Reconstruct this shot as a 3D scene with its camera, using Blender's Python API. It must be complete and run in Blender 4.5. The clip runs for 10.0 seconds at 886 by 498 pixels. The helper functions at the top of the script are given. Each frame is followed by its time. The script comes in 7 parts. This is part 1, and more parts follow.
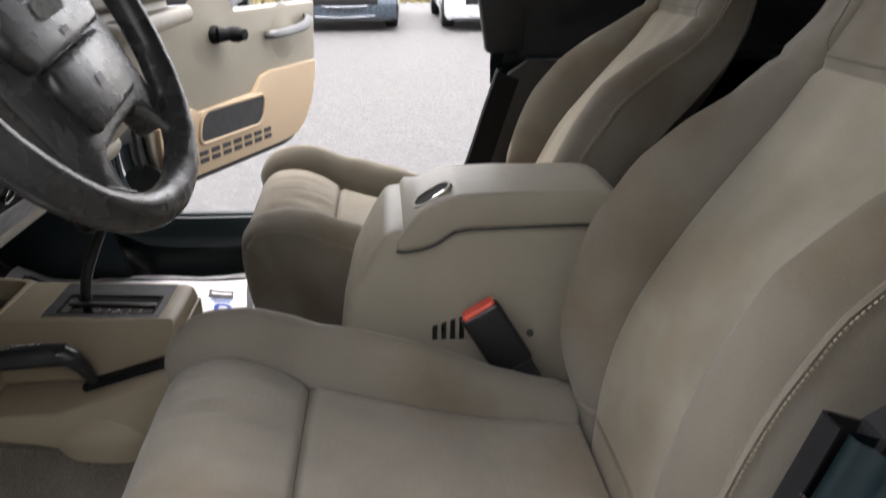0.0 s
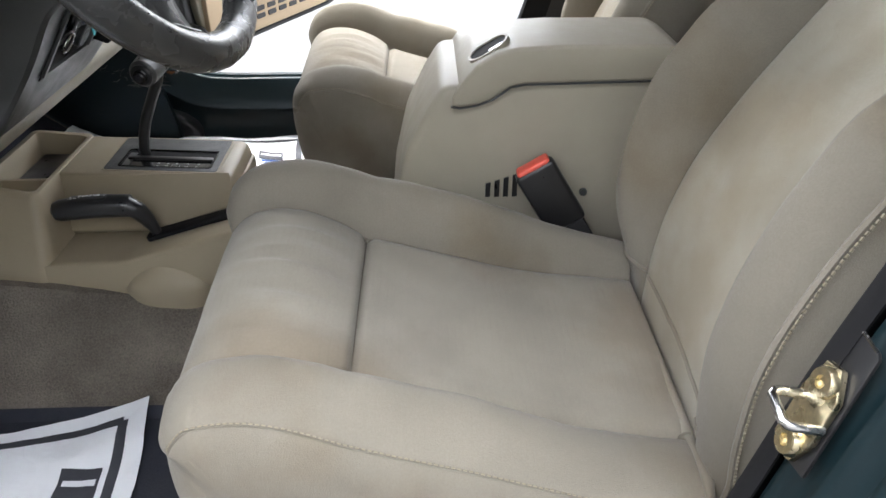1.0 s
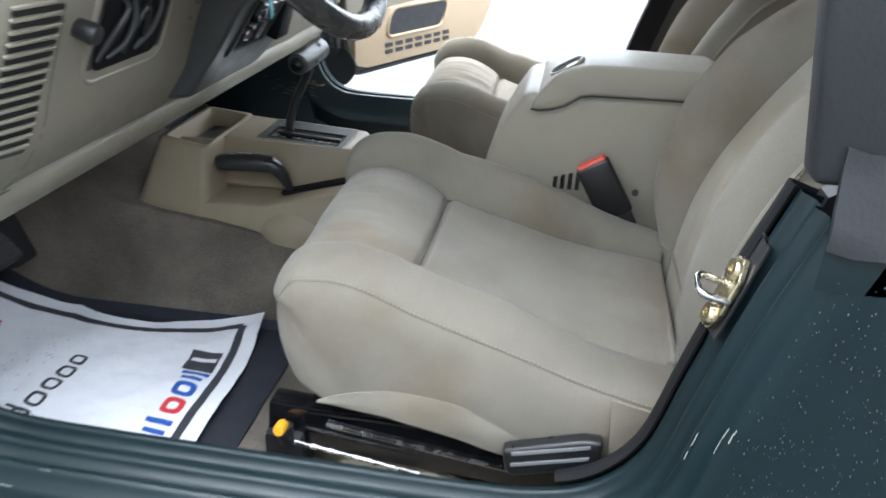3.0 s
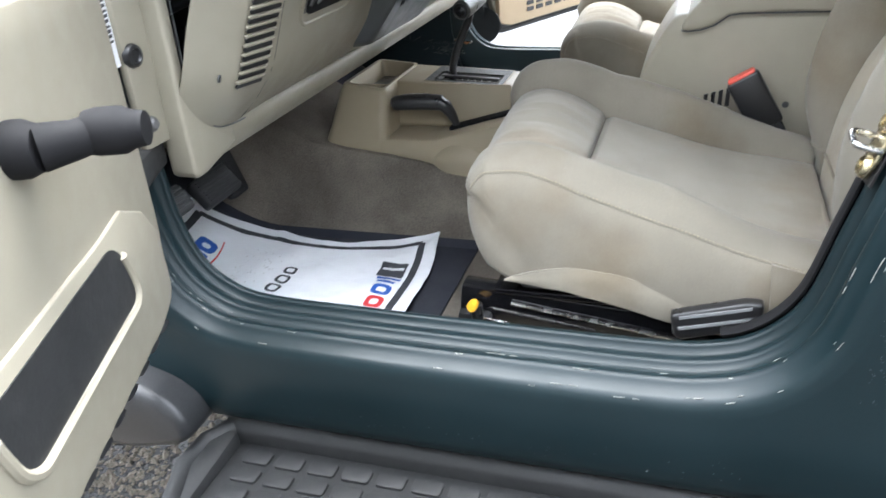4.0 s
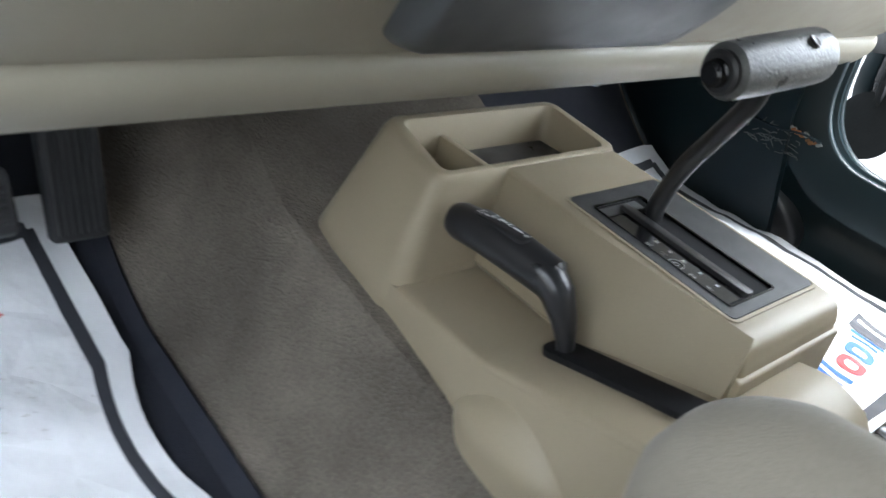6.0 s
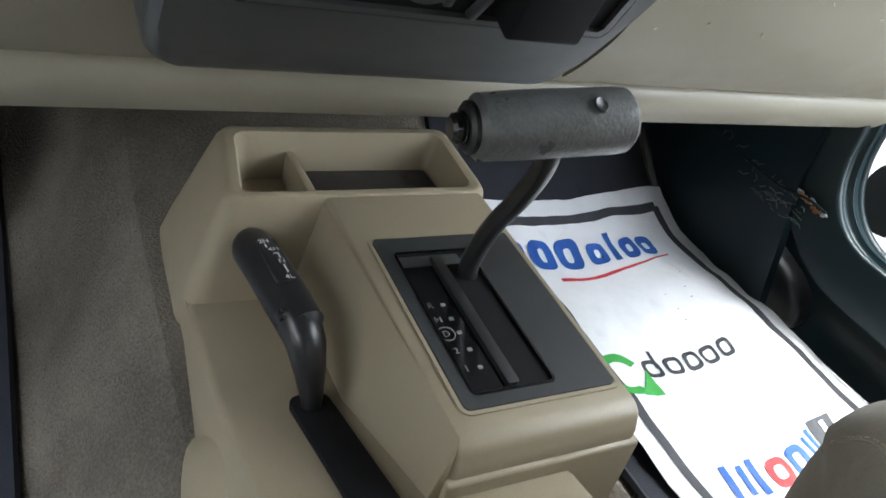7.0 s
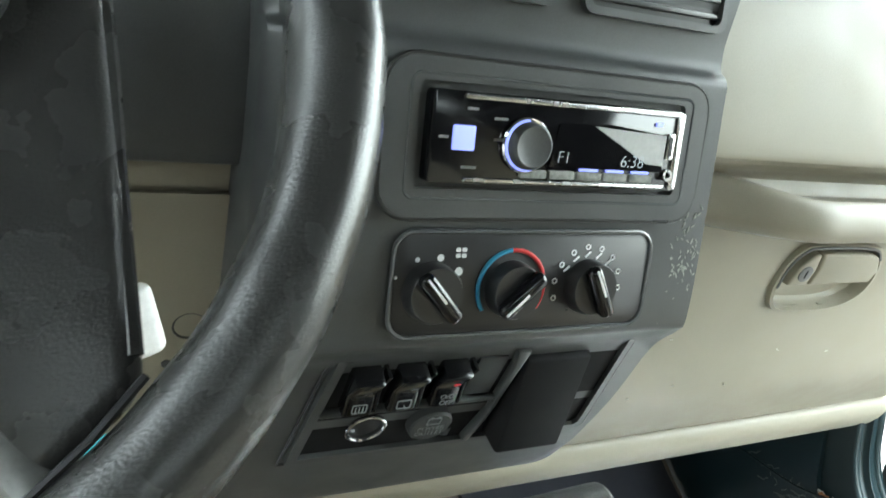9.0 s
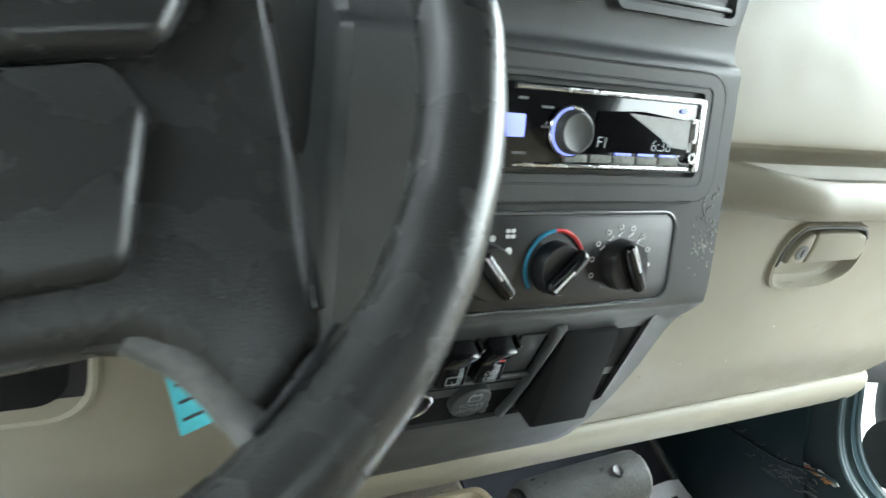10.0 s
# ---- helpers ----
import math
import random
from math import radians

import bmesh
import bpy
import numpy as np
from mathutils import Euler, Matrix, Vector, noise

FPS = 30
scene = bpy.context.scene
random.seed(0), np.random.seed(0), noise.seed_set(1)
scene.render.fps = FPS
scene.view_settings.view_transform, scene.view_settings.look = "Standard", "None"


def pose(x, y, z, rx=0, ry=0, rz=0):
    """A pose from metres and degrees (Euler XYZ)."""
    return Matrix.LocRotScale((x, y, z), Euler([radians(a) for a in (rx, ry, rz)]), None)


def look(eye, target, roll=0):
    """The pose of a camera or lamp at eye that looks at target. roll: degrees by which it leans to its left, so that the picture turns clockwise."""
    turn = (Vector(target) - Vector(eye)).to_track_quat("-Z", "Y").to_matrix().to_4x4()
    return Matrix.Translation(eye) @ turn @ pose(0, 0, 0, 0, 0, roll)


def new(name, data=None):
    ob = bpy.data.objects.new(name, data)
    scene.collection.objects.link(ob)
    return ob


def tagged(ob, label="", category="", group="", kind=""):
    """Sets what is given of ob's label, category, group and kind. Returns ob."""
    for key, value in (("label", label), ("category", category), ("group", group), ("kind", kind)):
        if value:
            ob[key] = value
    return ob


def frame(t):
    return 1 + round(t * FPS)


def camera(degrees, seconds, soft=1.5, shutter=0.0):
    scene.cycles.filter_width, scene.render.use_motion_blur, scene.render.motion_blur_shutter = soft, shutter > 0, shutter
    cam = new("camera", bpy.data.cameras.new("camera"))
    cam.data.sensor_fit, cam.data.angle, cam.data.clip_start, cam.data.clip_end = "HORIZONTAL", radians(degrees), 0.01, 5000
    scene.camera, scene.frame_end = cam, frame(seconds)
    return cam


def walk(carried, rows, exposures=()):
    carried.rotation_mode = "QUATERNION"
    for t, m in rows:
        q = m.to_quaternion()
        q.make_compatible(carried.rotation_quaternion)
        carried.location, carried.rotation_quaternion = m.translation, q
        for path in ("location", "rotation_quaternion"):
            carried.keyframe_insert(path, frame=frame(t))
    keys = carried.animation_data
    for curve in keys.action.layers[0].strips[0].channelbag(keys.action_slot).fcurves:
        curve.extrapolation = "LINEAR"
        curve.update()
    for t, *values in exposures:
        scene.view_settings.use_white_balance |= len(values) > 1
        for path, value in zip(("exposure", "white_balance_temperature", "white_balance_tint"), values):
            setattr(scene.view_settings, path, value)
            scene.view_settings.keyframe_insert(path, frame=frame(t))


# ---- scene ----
cam = camera(60.06, 10.0, shutter=0.3)
PATH = [
    (0, (-1.0680, -0.3690, 1.2982), (-0.1396, -0.4393, 0.9333), -0.31),
    (0.5, (-1.0699, -0.3501, 1.2874), (-0.1947, -0.3954, 0.8056), -0.36),
    (1, (-1.0814, -0.3475, 1.2780), (-0.2217, -0.3630, 0.7674), -0.85),
    (1.5, (-1.0495, -0.3416, 1.2769), (-0.2045, -0.3504, 0.7421), -1.04),
    (2, (-1.0162, -0.3297, 1.2882), (-0.1586, -0.3993, 0.7786), 0.63),
    (2.5, (-1.1668, -0.3762, 1.2676), (-0.2898, -0.3781, 0.7870), 1.98),
    (3, (-1.3539, -0.4288, 1.2598), (-0.4644, -0.2938, 0.8232), 2.09),
    (3.2, (-1.4219, -0.4429, 1.2525), (-0.5351, -0.2598, 0.8282), 1.35),
    (4.3, (-1.5553, -0.3905, 1.1744), (-0.7214, -0.0712, 0.7242), -5.12),
    (4.5, (-1.4466, -0.3818, 1.1312), (-0.6153, -0.0398, 0.6930), -4.40),
    (4.6, (-1.3872, -0.3724, 1.1358), (-0.5654, -0.0110, 0.6954), -4.07),
    (4.8, (-1.2739, -0.3552, 1.1520), (-0.4759, 0.0626, 0.7178), -3.35),
    (5, (-1.1504, -0.3204, 1.1475), (-0.3761, 0.1500, 0.7243), -1.35),
    (5.2, (-1.0072, -0.2792, 1.1249), (-0.2668, 0.2506, 0.7114), 1.50),
    (5.4, (-0.8550, -0.2180, 1.1000), (0.5650, 0.9070, 0.2450), 5.60),
    (5.5, (-0.7940, -0.2170, 1.0980), (0.5760, 0.9610, 0.2410), 7.20),
    (5.6, (-0.7230, -0.2060, 1.0980), (0.6190, 0.9840, 0.2140), 8.70),
    (5.8, (-0.6100, -0.1980, 1.0880), (0.6850, 0.9980, 0.1430), 11.10),
    (6, (-0.5038, -0.2048, 1.0643), (0.1124, 0.4047, 0.5654), 13.15),
    (6.1, (-0.4524, -0.2208, 1.0586), (0.1434, 0.4019, 0.5514), 13.40),
    (6.2, (-0.4030, -0.2390, 1.0575), (0.7460, 1.0360, 0.0290), 13.90),
    (7.3, (-0.2560, -0.2910, 1.1460), (0.6980, 1.0980, 0.0690), 17.10),
    (7.5, (-0.2647, -0.2993, 1.1557), (0.2114, 0.3958, 0.6171), 17.28),
    (8, (-0.3224, -0.3298, 1.2055), (0.1667, 0.4326, 0.7817), 13.32),
    (8.3, (-0.3240, -0.3436, 1.2268), (0.1625, 0.4620, 0.8886), 10.22),
    (8.5, (-0.3220, -0.3443, 1.2341), (0.1704, 0.4734, 0.9358), 9.13),
    (9, (-0.2849, -0.3467, 1.2416), (0.1719, 0.5203, 1.0424), 5.50),
    (9.5, (-0.2688, -0.3540, 1.2310), (0.1956, 0.5148, 1.0590), 3.81),
    (10, (-0.3490, -0.3464, 1.2287), (0.1550, 0.4963, 1.0394), 4.47),
]
EXPOSURES = [(0, 2.45, 6800, 14), (0.5, 3.05, 6600, 11), (1, 3.25, 6450, 10), (3, 3.25, 6000, 7), (4.5, 3.7, 6250, 8), (5, 3.6, 6050, 8), (5.5, 3.6, 6000, 7), (6.1, 4.0, 6100, 6), (7.5, 3.45, 6350, 4), (8, 3.75, 6400, 1), (8.5, 4.2, 6400, -3), (9, 4.35, 6400, -5), (9.5, 4.35, 6350, -4), (10, 4.35, 6300, -3)]
walk(cam, [(t, look(eye, target, roll)) for t, eye, target, roll in PATH], EXPOSURES)
SKY, SUN = 0.20, 0.6

# ---------------------------------------------------------------- light
world = bpy.data.worlds.new("world")
scene.world = world
world.use_nodes = True
wn = world.node_tree
sky = wn.nodes.new("ShaderNodeTexSky")
sky.sky_type = "NISHITA"
sky.sun_disc = False
sky.sun_elevation, sky.sun_rotation = radians(77), radians(68)
sky.dust_density, sky.air_density = 4.0, 1.0
soft_sky = wn.nodes.new("ShaderNodeHueSaturation")
soft_sky.inputs["Saturation"].default_value = 0.25
wn.links.new(sky.outputs["Color"], soft_sky.inputs["Color"])
wn.links.new(soft_sky.outputs["Color"], wn.nodes["Background"].inputs["Color"])
wn.nodes["Background"].inputs["Strength"].default_value = SKY
sun = new("sun", bpy.data.lights.new("sun", "SUN"))
sun.data.energy, sun.data.angle, sun.data.color = SUN, radians(50), (0.955, 0.98, 1.0)
sun.matrix_world = look((1.0, 0.4, 5.0), (0, 0, 0.1))


# ---------------------------------------------------------------- materials
def material(name, color, rough=0.6, metal=0.0, scale=40.0, vary=0.12, bump=0.15, depth=0.001, fine=300.0, stain=0.0, spec=0.5, coat=0.0):
    """A surface with colour variation at two scales, fine relief and optional stains, in object space."""
    m = bpy.data.materials.new(name)
    m.use_nodes = True
    t = m.node_tree
    bs = t.nodes["Principled BSDF"]
    co = t.nodes.new("ShaderNodeTexCoord")
    n1 = t.nodes.new("ShaderNodeTexNoise")
    n1.inputs["Scale"].default_value, n1.inputs["Detail"].default_value = scale, 4
    n2 = t.nodes.new("ShaderNodeTexNoise")
    n2.inputs["Scale"].default_value, n2.inputs["Detail"].default_value = fine, 3
    n3 = t.nodes.new("ShaderNodeTexNoise")
    n3.inputs["Scale"].default_value, n3.inputs["Detail"].default_value = 6.0, 5
    for n in (n1, n2, n3):
        t.links.new(co.outputs["Object"], n.inputs["Vector"])
    add = t.nodes.new("ShaderNodeMath")
    add.operation = "ADD"
    t.links.new(n1.outputs["Fac"], add.inputs[0])
    t.links.new(n2.outputs["Fac"], add.inputs[1])
    ramp = t.nodes.new("ShaderNodeMapRange")
    ramp.inputs["From Min"].default_value, ramp.inputs["From Max"].default_value = 0.6, 1.4
    ramp.inputs["To Min"].default_value, ramp.inputs["To Max"].default_value = 1 - vary, 1 + vary
    t.links.new(add.outputs[0], ramp.inputs["Value"])
    st = t.nodes.new("ShaderNodeMapRange")
    st.inputs["From Min"].default_value, st.inputs["From Max"].default_value = 0.35, 0.7
    st.inputs["To Min"].default_value, st.inputs["To Max"].default_value = 1 - stain, 1.0
    t.links.new(n3.outputs["Fac"], st.inputs["Value"])
    mul = t.nodes.new("ShaderNodeMath")
    mul.operation = "MULTIPLY"
    t.links.new(ramp.outputs[0], mul.inputs[0])
    t.links.new(st.outputs[0], mul.inputs[1])
    mix = t.nodes.new("ShaderNodeVectorMath")
    mix.operation = "SCALE"
    mix.inputs[0].default_value = color
    t.links.new(mul.outputs[0], mix.inputs["Scale"])
    t.links.new(mix.outputs[0], bs.inputs["Base Color"])
    rr = t.nodes.new("ShaderNodeMapRange")
    rr.inputs["From Min"].default_value, rr.inputs["From Max"].default_value = 0.3, 0.7
    rr.inputs["To Min"].default_value, rr.inputs["To Max"].default_value = max(rough - 0.08, 0.02), min(rough + 0.08, 1)
    t.links.new(n1.outputs["Fac"], rr.inputs["Value"])
    t.links.new(rr.outputs[0], bs.inputs["Roughness"])
    bs.inputs["Metallic"].default_value = metal
    bs.inputs["Specular IOR Level"].default_value = spec
    bs.inputs["Coat Weight"].default_value = coat
    if bump:
        bp = t.nodes.new("ShaderNodeBump")
        bp.inputs["Strength"].default_value, bp.inputs["Distance"].default_value = bump, depth
        t.links.new(n2.outputs["Fac"], bp.inputs["Height"])
        t.links.new(bp.outputs[0], bs.inputs["Normal"])
    return m


def fabric(name, color, ribs=0.2):
    """Woven seat cloth: fine ribs across, a soft mottle and faint dirt."""
    m = material(name, color, rough=0.92, scale=9, vary=0.09, bump=0.0, fine=500, stain=0.24, spec=0.2)
    t = m.node_tree
    bs = t.nodes["Principled BSDF"]
    co = t.nodes["Texture Coordinate"]
    wa = t.nodes.new("ShaderNodeTexWave")
    wa.bands_direction = "Y"
    wa.inputs["Scale"].default_value = 39
    wa.inputs["Distortion"].default_value = 0.6
    wa.inputs["Detail"].default_value = 1
    fi = t.nodes.new("ShaderNodeTexNoise")
    fi.inputs["Scale"].default_value = 900
    t.links.new(co.outputs["Object"], fi.inputs["Vector"])
    t.links.new(co.outputs["Object"], wa.inputs["Vector"])
    ad = t.nodes.new("ShaderNodeMath")
    ad.operation = "MULTIPLY_ADD"
    ad.inputs[1].default_value = 1.5 * ribs
    t.links.new(wa.outputs["Fac"], ad.inputs[0])
    t.links.new(fi.outputs["Fac"], ad.inputs[2])
    bp = t.nodes.new("ShaderNodeBump")
    bp.inputs["Strength"].default_value, bp.inputs["Distance"].default_value = 0.5, 0.0012
    t.links.new(ad.outputs[0], bp.inputs["Height"])
    t.links.new(bp.outputs[0], bs.inputs["Normal"])
    bs.inputs["Sheen Weight"].default_value = 0.15
    # thin woven rib lines, worn away in places, and brownish wear in soft patches
    line = t.nodes.new("ShaderNodeMapRange")
    line.inputs["From Min"].default_value, line.inputs["From Max"].default_value = 0.0, 0.22
    line.inputs["To Min"].default_value, line.inputs["To Max"].default_value = 1.0, 0.0
    t.links.new(wa.outputs["Fac"], line.inputs["Value"])
    worn = t.nodes.new("ShaderNodeTexNoise")
    worn.inputs["Scale"].default_value, worn.inputs["Detail"].default_value = 13, 5
    t.links.new(co.outputs["Object"], worn.inputs["Vector"])
    keep = t.nodes.new("ShaderNodeMapRange")
    keep.inputs["From Min"].default_value, keep.inputs["From Max"].default_value = 0.42, 0.66
    keep.inputs["To Min"].default_value, keep.inputs["To Max"].default_value = 0.1 * ribs, ribs
    t.links.new(worn.outputs["Fac"], keep.inputs["Value"])
    both = t.nodes.new("ShaderNodeMath")
    both.operation = "MULTIPLY"
    t.links.new(line.outputs[0], both.inputs[0])
    t.links.new(keep.outputs[0], both.inputs[1])
    patch = t.nodes.new("ShaderNodeTexNoise")
    patch.inputs["Scale"].default_value, patch.inputs["Detail"].default_value = 5.5, 4
    t.links.new(co.outputs["Object"], patch.inputs["Vector"])
    pr = t.nodes.new("ShaderNodeMapRange")
    pr.inputs["From Min"].default_value, pr.inputs["From Max"].default_value = 0.46, 0.62
    t.links.new(patch.outputs["Fac"], pr.inputs["Value"])
    tint = t.nodes.new("ShaderNodeMix")
    tint.data_type = "RGBA"
    tint.blend_type = "MULTIPLY"
    tint.inputs["B"].default_value = (0.84, 0.785, 0.715, 1)
    t.links.new(pr.outputs[0], tint.inputs["Factor"])
    t.links.new(bs.inputs["Base Color"].links[0].from_socket, tint.inputs["A"])
    rib = t.nodes.new("ShaderNodeMix")
    rib.data_type = "RGBA"
    rib.inputs["B"].default_value = (0.10, 0.085, 0.065, 1)
    t.links.new(both.outputs[0], rib.inputs["Factor"])
    t.links.new(tint.outputs["Result"], rib.inputs["A"])
    t.links.new(rib.outputs["Result"], bs.inputs["Base Color"])
    return m


# Cushion and side cloth toned darker than the backrest, shade put into the colour.
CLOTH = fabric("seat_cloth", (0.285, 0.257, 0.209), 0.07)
BOLSTER = fabric("bolster_cloth", (0.222, 0.201, 0.161), 0.04)
SEAMCLOTH = material("seam_thread", (0.15, 0.135, 0.105), rough=0.9, bump=0.2)
THREAD = material("top_stitch_thread", (0.27, 0.235, 0.17), rough=0.9, bump=0.2)
CLOTH_SIDE = fabric("seat_side_cloth", (0.250, 0.227, 0.182), 0.03)
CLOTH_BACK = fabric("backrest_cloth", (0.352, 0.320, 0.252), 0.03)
TRIM = material("beige_trim", (0.33, 0.30, 0.235), rough=0.5, scale=30, vary=0.05, bump=0.25, depth=0.0004, fine=700, stain=0.06)
# Darker copy of the beige trim; shade on dash and doors put into colour.
SHADETRIM = material("beige_trim_shaded", (0.268, 0.244, 0.190), rough=0.48, scale=30, vary=0.06, bump=0.3, depth=0.0004, fine=800, stain=0.10)
CONSOLE = material("console_plastic", (0.288, 0.241, 0.165), rough=0.52, scale=25, vary=0.06, bump=0.25, depth=0.0004, fine=800, stain=0.08)
TAN = material("faded_door_trim", (0.44, 0.33, 0.21), rough=0.6, scale=5, vary=0.12, bump=0.2, depth=0.0004, fine=600)
DARK = material("dark_grey_plastic", (0.057, 0.060, 0.061), rough=0.40, scale=30, vary=0.15, bump=0.3, depth=0.0003, fine=900)
BLACK = material("black_plastic", (0.017, 0.017, 0.018), rough=0.35, scale=30, vary=0.15, bump=0.15, depth=0.0003, fine=900)
BEZEL = material("grained_black_plastic", (0.024, 0.026, 0.027), rough=0.5, scale=40, vary=0.2, bump=0.5, depth=0.0005, fine=1100)
DIMPRINT = material("dim_print", (0.22, 0.22, 0.20), rough=0.6, bump=0)
MATTE = material("matt_black_plastic", (0.011, 0.011, 0.012), rough=0.75, scale=30, vary=0.15, bump=0.2, depth=0.0003, fine=900, spec=0.12)
SHINE = material("painted_display_shine", (0.45, 0.46, 0.455), rough=0.3, bump=0)
GLOSS = material("gloss_black", (0.006, 0.006, 0.007), rough=0.12, scale=20, vary=0.1, bump=0.0)
LEATHER = material("worn_black_leather", (0.030, 0.030, 0.029), rough=0.27, scale=40, vary=0.15, bump=0.36, depth=0.00045, fine=1000)
HANDLE = material("worn_grained_plastic", (0.085, 0.087, 0.085), rough=0.33, scale=70, vary=0.3, bump=0.6, depth=0.0007, fine=420)
FLARE = material("weathered_grey_plastic", (0.021, 0.022, 0.024), rough=0.40, scale=12, vary=0.3, bump=0.3, depth=0.0006, fine=300, stain=0.3)
RUBBER = material("black_rubber", (0.0115, 0.012, 0.0128), rough=0.65, scale=40, vary=0.25, bump=0.4, depth=0.001, fine=200)
CARPET = material("grey_carpet", (0.198, 0.174, 0.144), rough=1.0, scale=11, vary=0.40, bump=0.9, depth=0.005, fine=380, stain=0.38, spec=0.1)
SEATCARPET = material("tan_carpet", (0.30, 0.26, 0.20), rough=1.0, scale=14, vary=0.2, bump=0.8, depth=0.003, fine=420, stain=0.2, spec=0.1)
MATBLACK = material("navy_black_mat", (0.012, 0.014, 0.022), rough=0.8, scale=30, vary=0.3, bump=0.5, depth=0.001, fine=500)
PAINT = material("dark_green_paint", (0.0044, 0.0132, 0.0165), rough=0.42, metal=0.05, scale=7, vary=0.14, bump=0.06, depth=0.0004, fine=500, coat=0.06, stain=0.14, spec=0.3)
PAPER = material("white_paper", (0.78, 0.79, 0.815), rough=0.8, scale=10, vary=0.04, bump=0.55, depth=0.006, fine=22, stain=0.12)
pt = PAPER.node_tree
fold = pt.nodes.new("ShaderNodeTexVoronoi")
fold.feature = "DISTANCE_TO_EDGE"
fold.inputs["Scale"].default_value = 13
pt.links.new(pt.nodes["Texture Coordinate"].outputs["Object"], fold.inputs["Vector"])
crease = pt.nodes.new("ShaderNodeBump")
crease.inputs["Strength"].default_value, crease.inputs["Distance"].default_value = 0.5, 0.012
pt.links.new(fold.outputs["Distance"], crease.inputs["Height"])
pb = pt.nodes["Principled BSDF"]
pt.links.new(pb.inputs["Normal"].links[0].from_socket, crease.inputs["Normal"])
pt.links.new(crease.outputs[0], pb.inputs["Normal"])
INK = material("black_ink", (0.035, 0.037, 0.045), rough=0.7, bump=0)
INKBLUE = material("blue_ink", (0.02, 0.09, 0.36), rough=0.7, bump=0)
INKRED = material("red_ink", (0.55, 0.035, 0.04), rough=0.7, bump=0)
INKGREEN = material("green_ink", (0.05, 0.32, 0.06), rough=0.7, bump=0)
WHITE = material("white_print", (0.75, 0.75, 0.75), rough=0.6, bump=0)
ZINC = material("yellow_zinc", (0.62, 0.54, 0.36), rough=0.28, metal=1.0, scale=60, vary=0.3, bump=0.2, depth=0.0004, fine=300)
STEEL = material("bare_steel", (0.55, 0.55, 0.55), rough=0.25, metal=1.0, scale=60, vary=0.2, bump=0.1)
CHROME = material("chrome", (0.75, 0.75, 0.77), rough=0.1, metal=1.0, bump=0)
RED = material("red_button", (0.75, 0.10, 0.065), rough=0.35, bump=0.05)
REDLINE = material("red_line", (0.60, 0.03, 0.035), rough=0.5, bump=0)
BLUELINE = material("blue_line", (0.03, 0.22, 0.36), rough=0.5, bump=0)
YELLOW = material("yellow_cap", (0.65, 0.33, 0.02), rough=0.45, bump=0.1)
TEAL = material("teal_tag", (0.10, 0.50, 0.58), rough=0.6, bump=0.1)
VINYL = material("soft_top_vinyl", (0.012, 0.0135, 0.0165), rough=0.6, scale=20, vary=0.25, bump=0.4, depth=0.001, fine=250, stain=0.2)
ASPHALT = material("worn_asphalt", (0.050, 0.049, 0.051), rough=0.6, scale=28, vary=0.5, bump=0.9, depth=0.02, fine=110, stain=0.35)
GRIT = material("loose_grit", (0.17, 0.16, 0.145), rough=0.9, scale=30, vary=0.5, bump=0.5, depth=0.002, fine=200)
RUST = material("rust_stain", (0.22, 0.09, 0.03), rough=0.9, scale=60, vary=0.5, bump=0.4, fine=200)
SCUFFED_LEATHER = material("scuffed_grey_leather", (0.095, 0.095, 0.09), rough=0.45, scale=50, vary=0.4, bump=0.5, depth=0.0008, fine=260)
SMUDGE = material("brown_smudge", (0.42, 0.40, 0.37), rough=0.9, scale=60, vary=0.3, bump=0.2)
PALE = material("pale_scratch", (0.50, 0.47, 0.40), rough=0.6, bump=0)
RIMGLOSS = material("shiny_grey_plastic", (0.085, 0.09, 0.095), rough=0.2, bump=0.1)
SCRATCH = material("dull_scratch", (0.085, 0.09, 0.085), rough=0.8, scale=60, vary=0.5, bump=0.4, fine=300)
LOCKGREY = material("dark_zinc", (0.10, 0.10, 0.10), rough=0.4, bump=0.1)
SCUFF = material("scuffed_plastic", (0.22, 0.225, 0.21), rough=0.8, scale=60, vary=0.5, bump=0.5, fine=300)
CARWHITE = material("white_car_paint", (0.75, 0.76, 0.78), rough=0.2, bump=0, coat=0.5)
CARGREY = material("slate_car_paint", (0.10, 0.13, 0.16), rough=0.25, metal=0.4, bump=0, coat=0.5)
GREY = material("mid_grey_plastic", (0.20, 0.205, 0.21), rough=0.45, bump=0.1)


def glow(name, color, power):
    m = bpy.data.materials.new(name)
    m.use_nodes = True
    b = m.node_tree.nodes["Principled BSDF"]
    b.inputs["Base Color"].default_value = (*color, 1)
    b.inputs["Emission Color"].default_value = (*color, 1)
    b.inputs["Emission Strength"].default_value = power
    return m


GLOWBLUE = glow("blue_backlight", (0.22, 0.25, 0.90), 0.09)
GLOWWHITE = glow("display_digits", (0.50, 0.54, 0.58), 0.02)
DROP = material("rain_water", (0.10, 0.12, 0.13), rough=0.12, bump=0, spec=0.9)
GLASS = bpy.data.materials.new("clear_glass")
GLASS.use_nodes = True
gb = GLASS.node_tree.nodes["Principled BSDF"]
gb.inputs["Transmission Weight"].default_value, gb.inputs["Roughness"].default_value, gb.inputs["IOR"].default_value = 1.0, 0.0, 1.45


# ---------------------------------------------------------------- builders
def thing(name, label, category, group="", kind="", at=(0, 0, 0)):
    ob = new(name)
    ob.location = at
    bpy.context.view_layer.update()
    return tagged(ob, label, category, group, kind)


